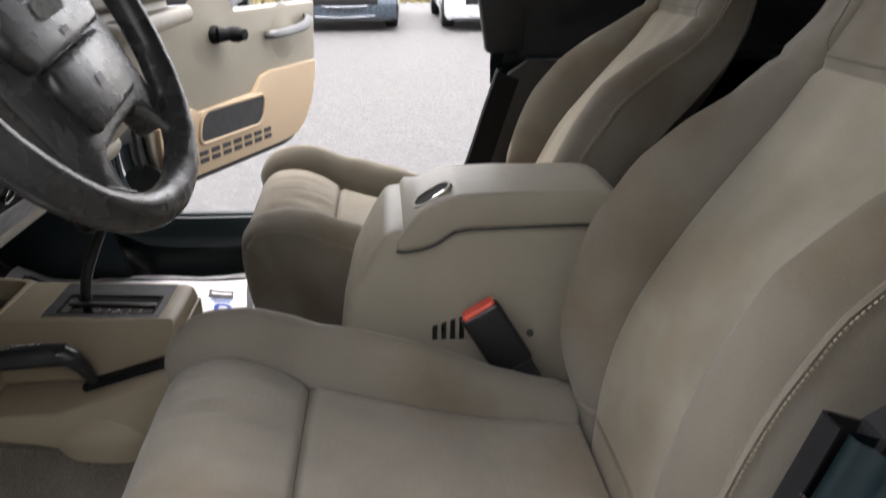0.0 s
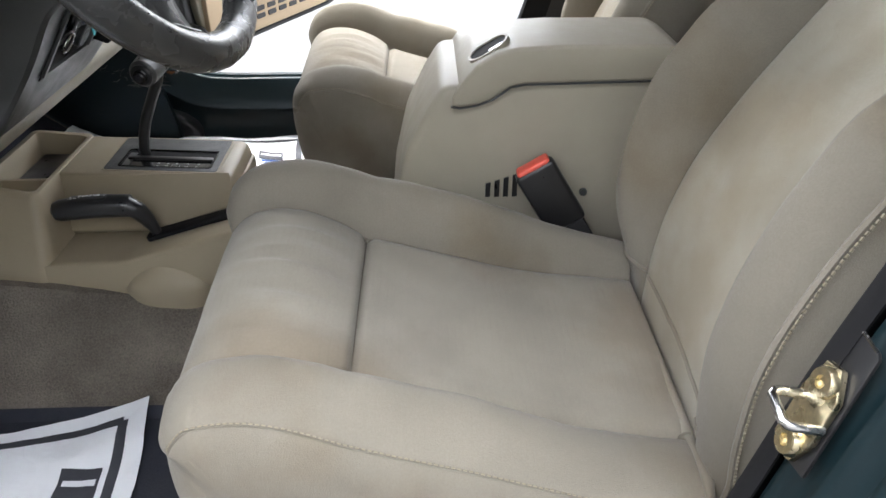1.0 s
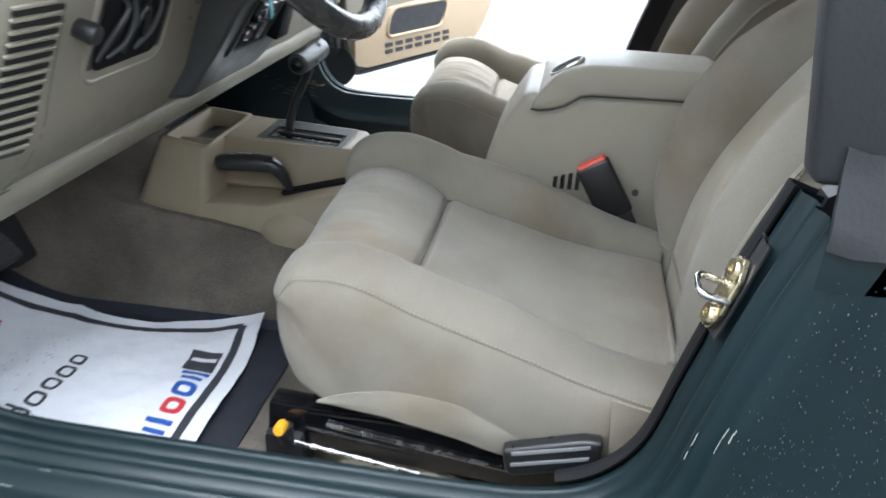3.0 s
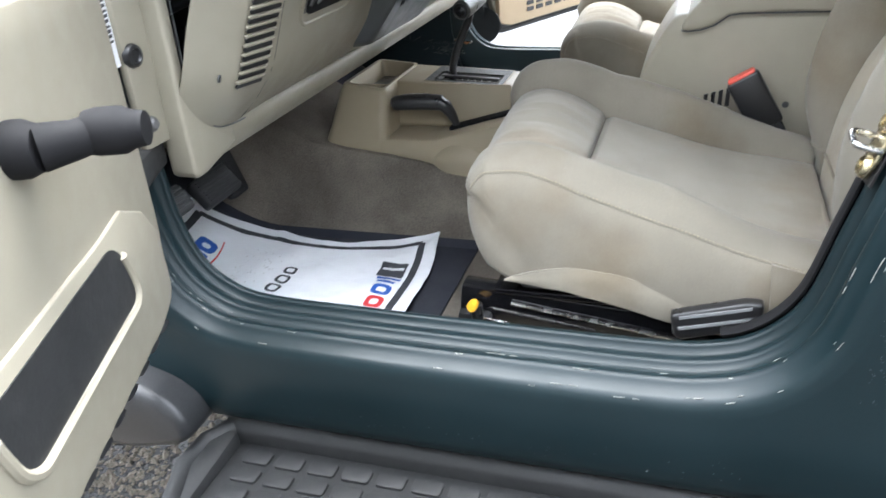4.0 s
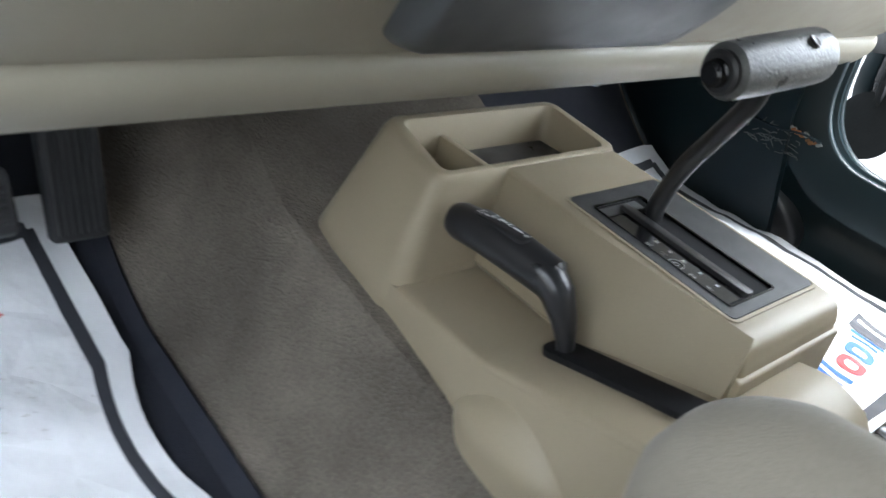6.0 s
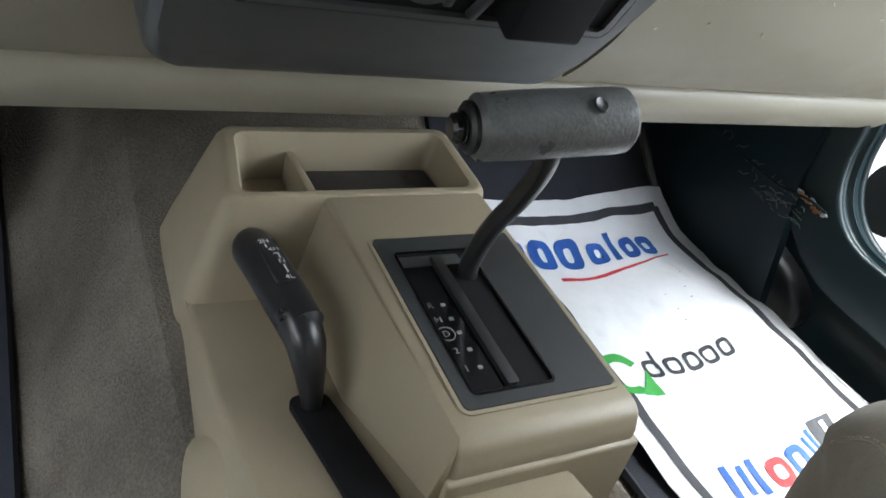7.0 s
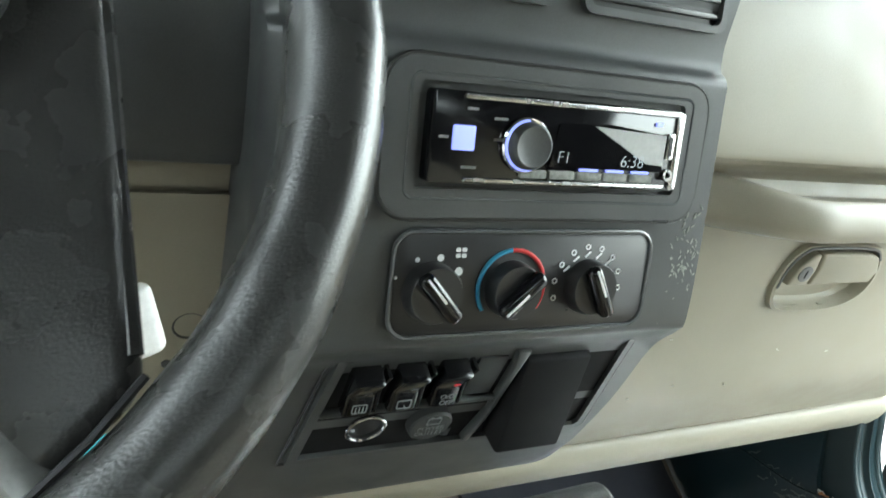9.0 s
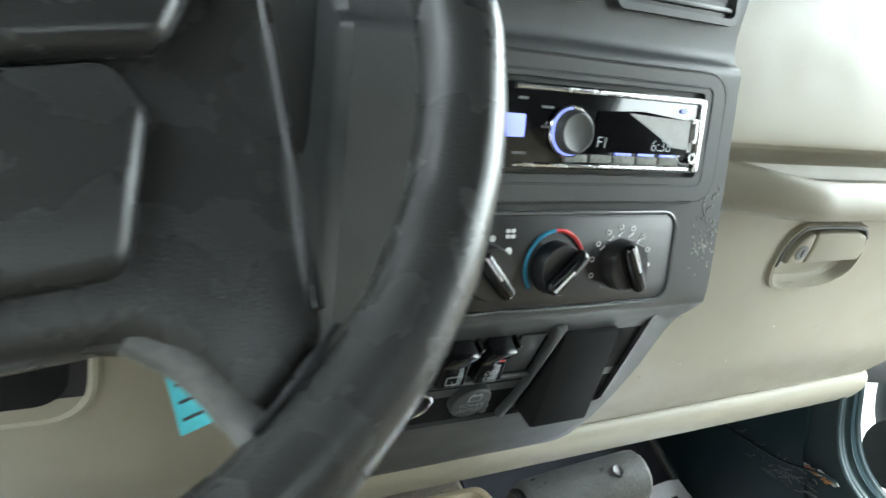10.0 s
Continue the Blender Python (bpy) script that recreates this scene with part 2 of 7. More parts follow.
def finish(name, bm, mat, smooth=True, angle=35):
    bmesh.ops.recalc_face_normals(bm, faces=bm.faces)
    me = bpy.data.meshes.new(name)
    if smooth:
        for f in bm.faces:
            f.smooth = True
        for e in bm.edges:
            if len(e.link_faces) == 2 and e.calc_face_angle(0) > radians(angle):
                e.smooth = False
    bm.to_mesh(me)
    bm.free()
    for m in mat if isinstance(mat, (list, tuple)) else (mat,):
        me.materials.append(m)
    return me


def part(name, bm, mat, parent=None, label="", smooth=True, angle=35):
    """One mesh object; world coordinates in bm, under parent if given."""
    ob = new(name, finish(name, bm, mat, smooth, angle))
    if parent:
        ob.parent = parent
        ob.matrix_parent_inverse = Matrix.Translation(parent.matrix_world.translation).inverted()
    return tagged(ob, label)


def solo(name, bm, mat, label, category, group="", kind="", smooth=True, angle=35):
    return tagged(part(name, bm, mat, None, "", smooth, angle), label, category, group, kind)


def box(x0, x1, y0, y1, z0, z1, bevel=0.0, seg=2, m=None, bm=None):
    bm = bm or bmesh.new()
    made = bmesh.ops.create_cube(bm, size=1)["verts"]
    bmesh.ops.transform(bm, verts=made, matrix=Matrix.Translation(((x0 + x1) / 2, (y0 + y1) / 2, (z0 + z1) / 2)) @ Matrix.Diagonal((x1 - x0, y1 - y0, z1 - z0, 1)))
    if bevel:
        es = list({e for v in made for e in v.link_edges})
        out = bmesh.ops.bevel(bm, geom=es, offset=bevel, segments=seg, profile=0.5, affect="EDGES", clamp_overlap=True)
        made = list({v for f in out["faces"] for v in f.verts} | {v for v in made if v.is_valid})
    if m is not None:
        bmesh.ops.transform(bm, verts=[v for v in made if v.is_valid], matrix=m)
    return bm


def prism(points, axis, a, b, bevel=0.0, seg=2, bm=None, m=None):
    """A polygon of (u, v) points pushed from a to b along axis: x -> (y, z), y -> (x, z), z -> (x, y)."""
    bm = bm or bmesh.new()
    put = {"x": lambda u, v, w: (w, u, v), "y": lambda u, v, w: (u, w, v), "z": lambda u, v, w: (u, v, w)}[axis]
    lo = [bm.verts.new(put(u, v, a)) for u, v in points]
    hi = [bm.verts.new(put(u, v, b)) for u, v in points]
    n = len(points)
    fs = [bm.faces.new(lo[::-1]), bm.faces.new(hi)] + [bm.faces.new((lo[i], lo[(i + 1) % n], hi[(i + 1) % n], hi[i])) for i in range(n)]
    bmesh.ops.recalc_face_normals(bm, faces=fs)
    vs = lo + hi
    if bevel:
        es = list({e for f in fs for e in f.edges})
        out = bmesh.ops.bevel(bm, geom=es, offset=bevel, segments=seg, profile=0.5, affect="EDGES", clamp_overlap=True)
        vs = list({v for f in out["faces"] for v in f.verts} | {v for v in vs if v.is_valid})
    if m is not None:
        bmesh.ops.transform(bm, verts=[v for v in vs if v.is_valid], matrix=m)
    return bm


def rounded(w, h, r, seg=5, cx=0.0, cy=0.0):
    """A rounded rectangle's outline, anticlockwise."""
    out = []
    for qx, qy, a0 in ((1, 1, 0), (-1, 1, 90), (-1, -1, 180), (1, -1, 270)):
        for k in range(seg + 1):
            a = radians(a0 + 90 * k / seg)
            out.append((cx + qx * (w / 2 - r) + r * math.cos(a), cy + qy * (h / 2 - r) + r * math.sin(a)))
    return out


def smoothed(points, n=8):
    """A Catmull-Rom curve through the points."""
    ps = [np.array(p, float) for p in points]
    ps = [2 * ps[0] - ps[1]] + ps + [2 * ps[-1] - ps[-2]]
    out = []
    for i in range(1, len(ps) - 2):
        p0, p1, p2, p3 = ps[i - 1 : i + 3]
        for k in range(n):
            t = k / n
            out.append(0.5 * (2 * p1 + (p2 - p0) * t + (2 * p0 - 5 * p1 + 4 * p2 - p3) * t * t + (3 * p1 - p0 - 3 * p2 + p3) * t**3))
    out.append(ps[-2])
    return out


def tube(points, radius, sides=10, bm=None, closed=False, flat=1.0):
    """A round bar along points; radius a number or one for each point."""
    bm = bm or bmesh.new()
    pts = [Vector(p) for p in points]
    n = len(pts)
    rings = []
    last = None
    for i, p in enumerate(pts):
        d = (pts[(i + 1) % n] - pts[i - 1]) if closed else (pts[min(i + 1, n - 1)] - pts[max(i - 1, 0)])
        d.normalize()
        u = d.orthogonal().normalized() if last is None else (last - d * last.dot(d)).normalized()
        last = u
        w = d.cross(u)
        r = radius[i] if isinstance(radius, (list, tuple)) else radius
        rings.append([bm.verts.new(p + (u * math.cos(2 * math.pi * k / sides) + w * flat * math.sin(2 * math.pi * k / sides)) * r) for k in range(sides)])
    for i in range(n if closed else n - 1):
        a, b = rings[i], rings[(i + 1) % n]
        for k in range(sides):
            bm.faces.new((a[k], a[(k + 1) % sides], b[(k + 1) % sides], b[k]))
    if not closed:
        bm.faces.new(rings[0][::-1])
        bm.faces.new(rings[-1])
    return bm


def lathe(profile, at, axis, sides=24, bm=None):
    """(r, h) points turned about an axis through at."""
    bm = bm or bmesh.new()
    ax = Vector(axis).normalized()
    u = ax.orthogonal().normalized()
    w = ax.cross(u)
    rings = []
    for r, h in profile:
        c = Vector(at) + ax * h
        if r < 1e-6:
            rings.append([bm.verts.new(c)])
        else:
            rings.append([bm.verts.new(c + (u * math.cos(2 * math.pi * k / sides) + w * math.sin(2 * math.pi * k / sides)) * r) for k in range(sides)])
    for a, b in zip(rings, rings[1:]):
        for k in range(sides):
            q = [a[k % len(a)], a[(k + 1) % len(a)], b[(k + 1) % len(b)], b[k % len(b)]]
            q = list(dict.fromkeys(q))
            if len(q) > 2:
                bm.faces.new(q)
    return bm


def sheet(rows, bm=None, thick=0.0):
    """A surface through a grid of points; thick gives it a back."""
    bm = bm or bmesh.new()
    vs = [[bm.verts.new(p) for p in r] for r in rows]
    fs = []
    for a, b in zip(vs, vs[1:]):
        for k in range(len(a) - 1):
            fs.append(bm.faces.new((a[k], a[k + 1], b[k + 1], b[k])))
    if thick:
        bmesh.ops.recalc_face_normals(bm, faces=fs)
        bmesh.ops.solidify(bm, geom=fs, thickness=thick)
    return bm


def words(text, size, m, mat, parent, label="", name="lettering", bold=0.0, shear=0.0, wide=1.0, depth=0.0):
    """Lettering as a flat mesh, centred, at the pose m."""
    cu = bpy.data.curves.new(name, "FONT")
    cu.body, cu.size, cu.align_x, cu.align_y, cu.offset, cu.shear, cu.extrude = text, size, "CENTER", "CENTER", bold, shear, depth
    tmp = bpy.data.objects.new(name, cu)
    scene.collection.objects.link(tmp)
    me = bpy.data.meshes.new_from_object(tmp.evaluated_get(bpy.context.evaluated_depsgraph_get()))
    bpy.data.objects.remove(tmp)
    bpy.data.curves.remove(cu)
    me.transform(m @ Matrix.Diagonal((wide, 1, 1, 1)))
    me.materials.clear()
    me.materials.append(mat)
    ob = new(name, me)
    ob.parent = parent
    ob.matrix_parent_inverse = Matrix.Translation(parent.matrix_world.translation).inverted()
    return tagged(ob, label)


def frame_of(o, right, up):
    """A pose whose x runs along right and y along up."""
    x = Vector(right).normalized()
    z = x.cross(Vector(up)).normalized()
    y = z.cross(x)
    m = Matrix((x, y, z)).transposed().to_4x4()
    m.translation = o
    return m


def outline(points, m, a, b, bevel=0.0, seg=2, bm=None):
    """A plate with the outline points in the pose's x-y plane, from height a to b."""
    return prism(points, "z", a, b, bevel, seg, bm, m)


def frame_plate(outer, inner, m, a, b, bm=None):
    """A flat ring between two outlines of equal length."""
    bm = bm or bmesh.new()
    n = len(outer)
    v = [[bm.verts.new(m @ Vector((*p, h))) for p in ps] for ps, h in ((outer, a), (outer, b), (inner, b), (inner, a))]
    for i in range(4):
        for k in range(n):
            bm.faces.new((v[i][k], v[i][(k + 1) % n], v[(i + 1) % 4][(k + 1) % n], v[(i + 1) % 4][k]))
    return bm

# ---------------------------------------------------------------- ground and far things
bm = bmesh.new()
bmesh.ops.create_grid(bm, x_segments=8, y_segments=8, size=300)
tagged(part("ground", bm, ASPHALT), "worn wet grey asphalt car park with grit", "ground", kind="structure")


def scatter(n, x0, x1, y0, y1, r0, r1, seed):
    rng = random.Random(seed)
    bm = bmesh.new()
    for _ in range(n):
        x, y, r = rng.triangular(x0, x1), rng.triangular(y0, y1), rng.uniform(r0, r1)
        a = rng.uniform(0, 6.28)
        vs = [bm.verts.new((x + r * math.cos(a + k * 1.5708) * rng.uniform(0.6, 1.2), y + r * math.sin(a + k * 1.5708) * rng.uniform(0.6, 1.2), 0.0005)) for k in range(4)]
        top = bm.verts.new((x, y, r * rng.uniform(0.5, 1.0)))
        for k in range(4):
            bm.faces.new((vs[k], vs[(k + 1) % 4], top))
    return bm


# Unseen wall, added only to hold back low light on the driver's side.
solo("light_block_wall", box(-4.0, -3.7, -9.0, 9.0, 0.0, 3.0, 0.01), material("grey_render", (0.30, 0.30, 0.29), rough=0.9, scale=3, vary=0.15, bump=0.5, depth=0.004, fine=90, stain=0.2), "unseen plain grey wall added to block low light from the driver's side", "wall", kind="structure")
solo("grit", scatter(17000, -2.1, 0.3, -0.5, 2.1, 0.003, 0.013, 3), material("brown_grit", (0.20, 0.175, 0.145), rough=0.9, scale=60, vary=0.6, bump=0.5, depth=0.002, fine=250), "loose stone grit lying on the asphalt", "grit", kind="stuff", smooth=False)
solo("gravel", scatter(24000, -0.6, 13.0, -5.2, 4.6, 0.003, 0.010, 4), GRIT, "pale loose gravel scattered over the asphalt", "gravel", kind="stuff", smooth=False)


def far_car(y0, y1, x0, paint, label):
    """A parked car that shows its nose; x0 is the front bumper."""
    car = thing("parked_car", label, "car", at=(x0 + 2, (y0 + y1) / 2, 0))
    side = [(x0 + 0.03, 0.17), (x0 - 0.02, 0.42), (x0 + 0.04, 0.68), (x0 + 0.25, 0.82), (x0 + 1.15, 0.98), (x0 + 1.9, 1.42), (x0 + 3.2, 1.45), (x0 + 4.0, 1.05), (x0 + 4.6, 1.0), (x0 + 4.65, 0.3)]
    part("body", prism(side, "y", y0 + 0.02, y1 - 0.02, 0.06, 3), paint, car, "painted body shell")
    part("lip_spoiler", box(x0 - 0.05, x0 + 0.2, y0 + 0.12, y1 - 0.12, 0.165, 0.20, 0.01), BLACK, car)
    mid = (y0 + y1) / 2
    for z, w, mat in ((0.625, 0.66, CHROME), (0.395, 0.58, CHROME), (0.345, 0.50, BLACK), (0.225, 0.62, CHROME)):
        bar_ = [(x0 - 0.045 + 0.10 * (q / w) ** 2, mid + q, z + 0.03 * (q / w) ** 2) for q in np.linspace(-w, w, 13)]
        part("grille_bar", tube(bar_, 0.011, 8), mat, car)
    part("grille", box(x0 - 0.03, x0 + 0.05, mid - 0.56, mid + 0.56, 0.42, 0.60, 0.02), BLACK, car)
    for s in (-1, 1):
        part("headlight", box(x0 + 0.0, x0 + 0.16, mid + s * 0.72 - 0.16, mid + s * 0.72 + 0.16, 0.62, 0.74, 0.03), GLOSS, car)
        for dx in (0.85, 3.7):
            wheel = part("wheel", lathe([(0.0, 0.02), (0.2, 0.02), (0.22, 0.0)], (x0 + dx, mid + s * ((y1 - y0) / 2 + 0.005), 0.33), (0, s, 0)), STEEL, car)
            part("tyre", lathe([(0.21, 0.0), (0.31, 0.0), (0.33, -0.03), (0.33, -0.19), (0.30, -0.22), (0.2, -0.22)], (x0 + dx, mid + s * ((y1 - y0) / 2), 0.33), (0, s, 0)), RUBBER, wheel)
    part("windscreen", prism([(x0 + 1.2, 0.99), (x0 + 1.86, 1.385), (x0 + 1.84, 1.40), (x0 + 1.17, 1.0)], "y", y0 + 0.2, y1 - 0.2), GLOSS, car)
    return car


far_car(-0.66, 1.14, 12.5, CARGREY, "slate grey car parked nose-in with a chromed grille")
far_car(-3.24, -1.44, 12.3, CARWHITE, "white parked car with a dark lower grille")
for i, y in enumerate((-5.6, 3.4)):
    far_car(y - 0.9, y + 0.9, 13.1, CARGREY if i else CARWHITE, "car parked in the row across the lot")

bm = bmesh.new()
rng = random.Random(21)
for _ in range(2600):
    x, y, h = rng.uniform(19.5, 21.5), rng.uniform(-14, 14), rng.uniform(0.08, 0.3)
    a = rng.uniform(0, 6.28)
    bm.faces.new([bm.verts.new(q) for q in ((x + 0.05 * math.cos(a), y + 0.05 * math.sin(a), 0), (x - 0.05 * math.cos(a), y - 0.05 * math.sin(a), 0), (x + rng.uniform(-0.1, 0.1), y + rng.uniform(-0.1, 0.1), h))])
solo("dry_grass", bm, material("dry_grass", (0.26, 0.22, 0.10), rough=0.95, scale=2, vary=0.3, bump=0), "strip of dry yellow grass behind the parked cars", "grass", kind="stuff", smooth=False)

# ---------------------------------------------------------------- vehicle body
OPENING = smoothed([(0.315, 1.32), (0.30, 1.05), (0.287, 0.83), (0.262, 0.735), (0.218, 0.69), (0.155, 0.672), (0.0, 0.668), (-0.2, 0.667), (-0.36, 0.667), (-0.44, 0.672), (-0.50, 0.693), (-0.545, 0.745), (-0.572, 0.84), (-0.600, 0.94), (-0.632, 1.035)], 6)
SILL = [(0.708, 0.075), (0.709, 0.004), (0.712, 0.0), (0.720, 0.0), (0.722, 0.003), (0.725, 0.010), (0.741, 0.012), (0.744, 0.009), (0.746, 0.003), (0.752, 0.003), (0.755, 0.006), (0.757, 0.010), (0.771, 0.012), (0.774, 0.008), (0.780, 0.008), (0.785, 0.012), (0.790, 0.018), (0.800, 0.021), (0.806, 0.026), (0.809, 0.034), (0.810, 0.045)]


def opening_normals():
    out = []
    for i in range(len(OPENING)):
        a, b = OPENING[max(i - 1, 0)], OPENING[min(i + 1, len(OPENING) - 1)]
        t = (b - a) / np.linalg.norm(b - a)
        out.append(np.array([-t[1], t[0]]))  # away from the opening's middle
    mid = np.array([-0.15, 1.0])
    return [n if np.dot(n, p - mid) > 0 else -n for n, p in zip(out, OPENING)]


LEFT, LEFT_NORMALS = OPENING, opening_normals()
OPENING = smoothed([(0.290, 1.32), (0.277, 1.05), (0.262, 0.86), (0.256, 0.79), (0.236, 0.742), (0.195, 0.711), (0.135, 0.702), (0.0, 0.700), (-0.2, 0.699), (-0.36, 0.699), (-0.43, 0.704), (-0.49, 0.722), (-0.540, 0.77), (-0.572, 0.85), (-0.600, 0.94), (-0.632, 1.035)], 6)
RIGHT, RIGHT_NORMALS = OPENING, opening_normals()


def skin_target(i):
    """Where the outer skin that starts at this point of the opening ends."""
    y, z = OPENING[i]
    n = len(OPENING)
    if y > 0.17:
        k = i / max(sum(1 for p in OPENING if p[0] > 0.17), 1)
        return (0.72, 1.05 - 0.55 * min(1, k * 1.2)) if k < 0.83 else (0.72 - (k - 0.83) / 0.17 * 0.5, 0.50)
    if y < -0.40:
        first = next(j for j, p in enumerate(OPENING) if p[0] < -0.40)
        k = (i - first) / (n - 1 - first)
        return (-0.45 - 1.25 * k / 0.35, 0.50) if k < 0.35 else (-1.7, 0.50 + 0.545 * (k - 0.35) / 0.65)
    return (y, 0.50)


vehicle = thing("off_road_vehicle", "dark green two-door off-road vehicle, both doors open", "vehicle", at=(0, -0.4, 0))
for s in (-1, 1):
    OPENING, NORMALS = (LEFT, LEFT_NORMALS) if s < 0 else (RIGHT, RIGHT_NORMALS)
    rows = [[(s * x, p[0] + n[0] * d, p[1] + n[1] * d) for x, d in SILL] for p, n in zip(OPENING, NORMALS)]
    part("door_frame", sheet(rows), PAINT, vehicle, "dark green stepped painted door sill", angle=60)
    rows = []
    for i, (p, n) in enumerate(zip(OPENING, NORMALS)):
        a = p + n * 0.045
        b = np.array(skin_target(i))
        rows.append([(s * (0.810 + (0.003 * math.sin(math.pi * min(1, k * 1.4)) if b[1] < 0.52 else 0.0) - (0.02 * max(0, k - 0.80) * 5 if b[1] < 0.52 else 0)), a[0] + (b[0] - a[0]) * k, a[1] + (b[1] - a[1]) * k) for k in np.linspace(0, 1, 9)])
    part("body_side", sheet(rows, thick=0.0), PAINT, vehicle, "dark green painted body side with rain spots")
    # rounded shoulder behind the door
    rows = [[(s * x, y, z) for x, z in ((0.810, 0.99), (0.810, 1.025), (0.804, 1.042), (0.788, 1.053), (0.76, 1.056), (0.70, 1.056))] for y in (-0.70, -1.0, -1.7)]
    front = [[(s * x, -0.70 + f * 0.072 * (1, 1, 1, 0.9, 0.45, 0.0)[k], z) for k, (x, z) in enumerate(((0.810, 0.99), (0.810, 1.03), (0.804, 1.052), (0.788, 1.065), (0.76, 1.07), (0.70, 1.07)))] for f in (1.0, 0.6)]
    part("shoulder", sheet(front + rows), PAINT, vehicle, "rounded dark green body shoulder")
    part("kick_panel", prism([(0.25, 0.52), (0.28, 0.66), (0.30, 0.75), (0.325, 1.3), (0.86, 1.3), (0.86, 0.52)], "x", s * 0.700, s * 0.716), PAINT, vehicle, "dark green painted kick panel")
    part("front_fender", prism([(0.70, 0.50), (0.70, 1.03), (1.5, 1.0), (1.5, 0.85), (1.1, 0.85), (0.85, 0.62)], "x", s * 0.60, s * 0.803, 0.012), PAINT, vehicle)
    part("fender_flare", prism([(0.232, 0.512), (0.240, 0.552), (0.272, 0.580), (0.33, 0.598), (0.42, 0.62), (0.62, 0.70), (0.85, 0.85), (1.05, 0.94), (1.35, 0.95), (1.35, 0.90), (1.05, 0.86), (0.86, 0.72), (0.66, 0.56), (0.45, 0.47), (0.33, 0.476), (0.26, 0.494)], "x", min(s * 0.775, s * 0.868), max(s * 0.775, s * 0.868), 0.022, 4), FLARE, vehicle, "weathered grey plastic fender flare", angle=60)
    tyre = part("front_wheel", lathe([(0.0, 0.0), (0.19, 0.0), (0.2, -0.02), (0.35, -0.02), (0.37, -0.05), (0.37, -0.2), (0.34, -0.22), (0.1, -0.22)], (s * 0.84, 1.15, 0.37), (s, 0, 0), 32), RUBBER, vehicle)

for s in (-1, 1):
    part("rear_wheel", lathe([(0.0, 0.0), (0.19, 0.0), (0.2, -0.02), (0.35, -0.02), (0.37, -0.05), (0.37, -0.2), (0.34, -0.22), (0.1, -0.22)], (s * 0.84, -1.25, 0.37), (s, 0, 0), 32), RUBBER, vehicle)

# floor pan: flat, rising to the toe board, with the tunnel in the middle
def floor_z(x, y):
    z = 0.543
    if y > 0.38:
        z += 2.2 * (min(y, 0.607) - 0.38) ** 2 + max(0, y - 0.607) * 1.0
    ax = abs(x)
    top = 0.655 + 0.14 * max(-0.1, min(y, 0.35)) + 0.5 * max(0, y - 0.35)
    f = min(1, max(0, (0.275 - ax) / 0.12))
    f = f * f * (3 - 2 * f)
    return max(z, z + (top - z) * f)


xs = [-0.695 + 1.39 * k / 60 for k in range(61)]
ys = [-0.16 + 1.02 * k / 50 for k in range(51)]
tagged(part("floor", sheet([[(x, y, floor_z(x, y) + 0.002 * noise.noise((x * 20, y * 20, 0))) for x in xs] for y in ys]), CARPET), "worn brown-grey carpet over the footwells and tunnel", "carpet", kind="structure")
rear = solo("seat_floor", sheet([[(x, y, 0.556 + 0.01 * noise.noise((x * 9, y * 9, 2)) + 0.03 * math.exp(-((abs(x) - 0.62) / 0.05) ** 2) * (1 if -0.35 < y < -0.20 and x < 0 else 0)) for x in xs] for y in [-1.65 + 1.52 * k / 40 for k in range(41)]]), SEATCARPET, "tan carpet under and behind the seats", "carpet", kind="structure")
part("firewall", prism([(0.855, 0.5), (0.855, 1.3), (0.875, 1.3), (0.875, 0.5)], "x", -0.70, 0.70), BLACK, vehicle, "black firewall insulation")
part("rear_panel", prism([(-1.68, 0.5), (-1.68, 1.05), (-1.70, 1.05), (-1.70, 0.5)], "x", -0.79, 0.79), PAINT, vehicle)

soft_top = thing("soft_top", "black vinyl soft top with rain spots", "roof", at=(0, -0.8, 1.75))
part("roof_fabric", sheet([[(x, y, 1.80 - 0.10 * (x / 0.72) ** 4) for x in np.linspace(-0.72, 0.72, 13)] for y in np.linspace(0.30, -1.72, 9)], thick=0.006), VINYL, soft_top)
for s in (-1, 1):
    part("side_curtain", sheet([[(s * (0.785 - 0.055 * k + 0.012 * noise.noise((y * 6 + k * 9, k * 5 - y * 3, s)) + 0.004 * noise.noise((y * 22 + k * 30, k * 14, s))), y - 0.03 * math.sin(k * 2), 1.045 + 0.66 * k) for k in np.linspace(0, 1, 30)] for y in np.linspace(-0.655, -1.70, 60)], thick=0.006), VINYL, soft_top, "black vinyl side curtain with seams")
    part("door_post", prism([(-0.612, 1.068), (-0.70, 1.068), (-0.72, 1.70), (-0.60, 1.70), (-0.585, 1.25)], "x", s * 0.765, s * 0.80, 0.008, 3), VINYL, soft_top, "vinyl-covered door surround post")
    part("curtain_flap", sheet([[(s * (0.816 + 0.004 * noise.noise((y * 9, k * 4, s)) - 0.012 * k), y, float(np.interp(-y, [0.626, 0.64, 0.76], [1.026, 1.021, 1.022])) + 0.075 * k + 0.004 * noise.noise((y * 5, 0, s))) for k in np.linspace(0, 1, 8)] for y in np.linspace(-0.628, -1.70, 60)], thick=0.004), VINYL, soft_top, "loose vinyl flap over the body edge")
    part("curtain_retainer", box(min(s * 0.79, s * 0.77), max(s * 0.79, s * 0.77), -1.69, -0.66, 1.058, 1.074, 0.004), VINYL, soft_top)
    part("roof_rail", box(min(s * 0.72, s * 0.66), max(s * 0.72, s * 0.66), -0.70, 0.36, 1.67, 1.72, 0.012), VINYL, soft_top)
part("rear_curtain", box(-0.72, 0.72, -1.72, -1.705, 1.04, 1.72, 0.003), VINYL, soft_top)
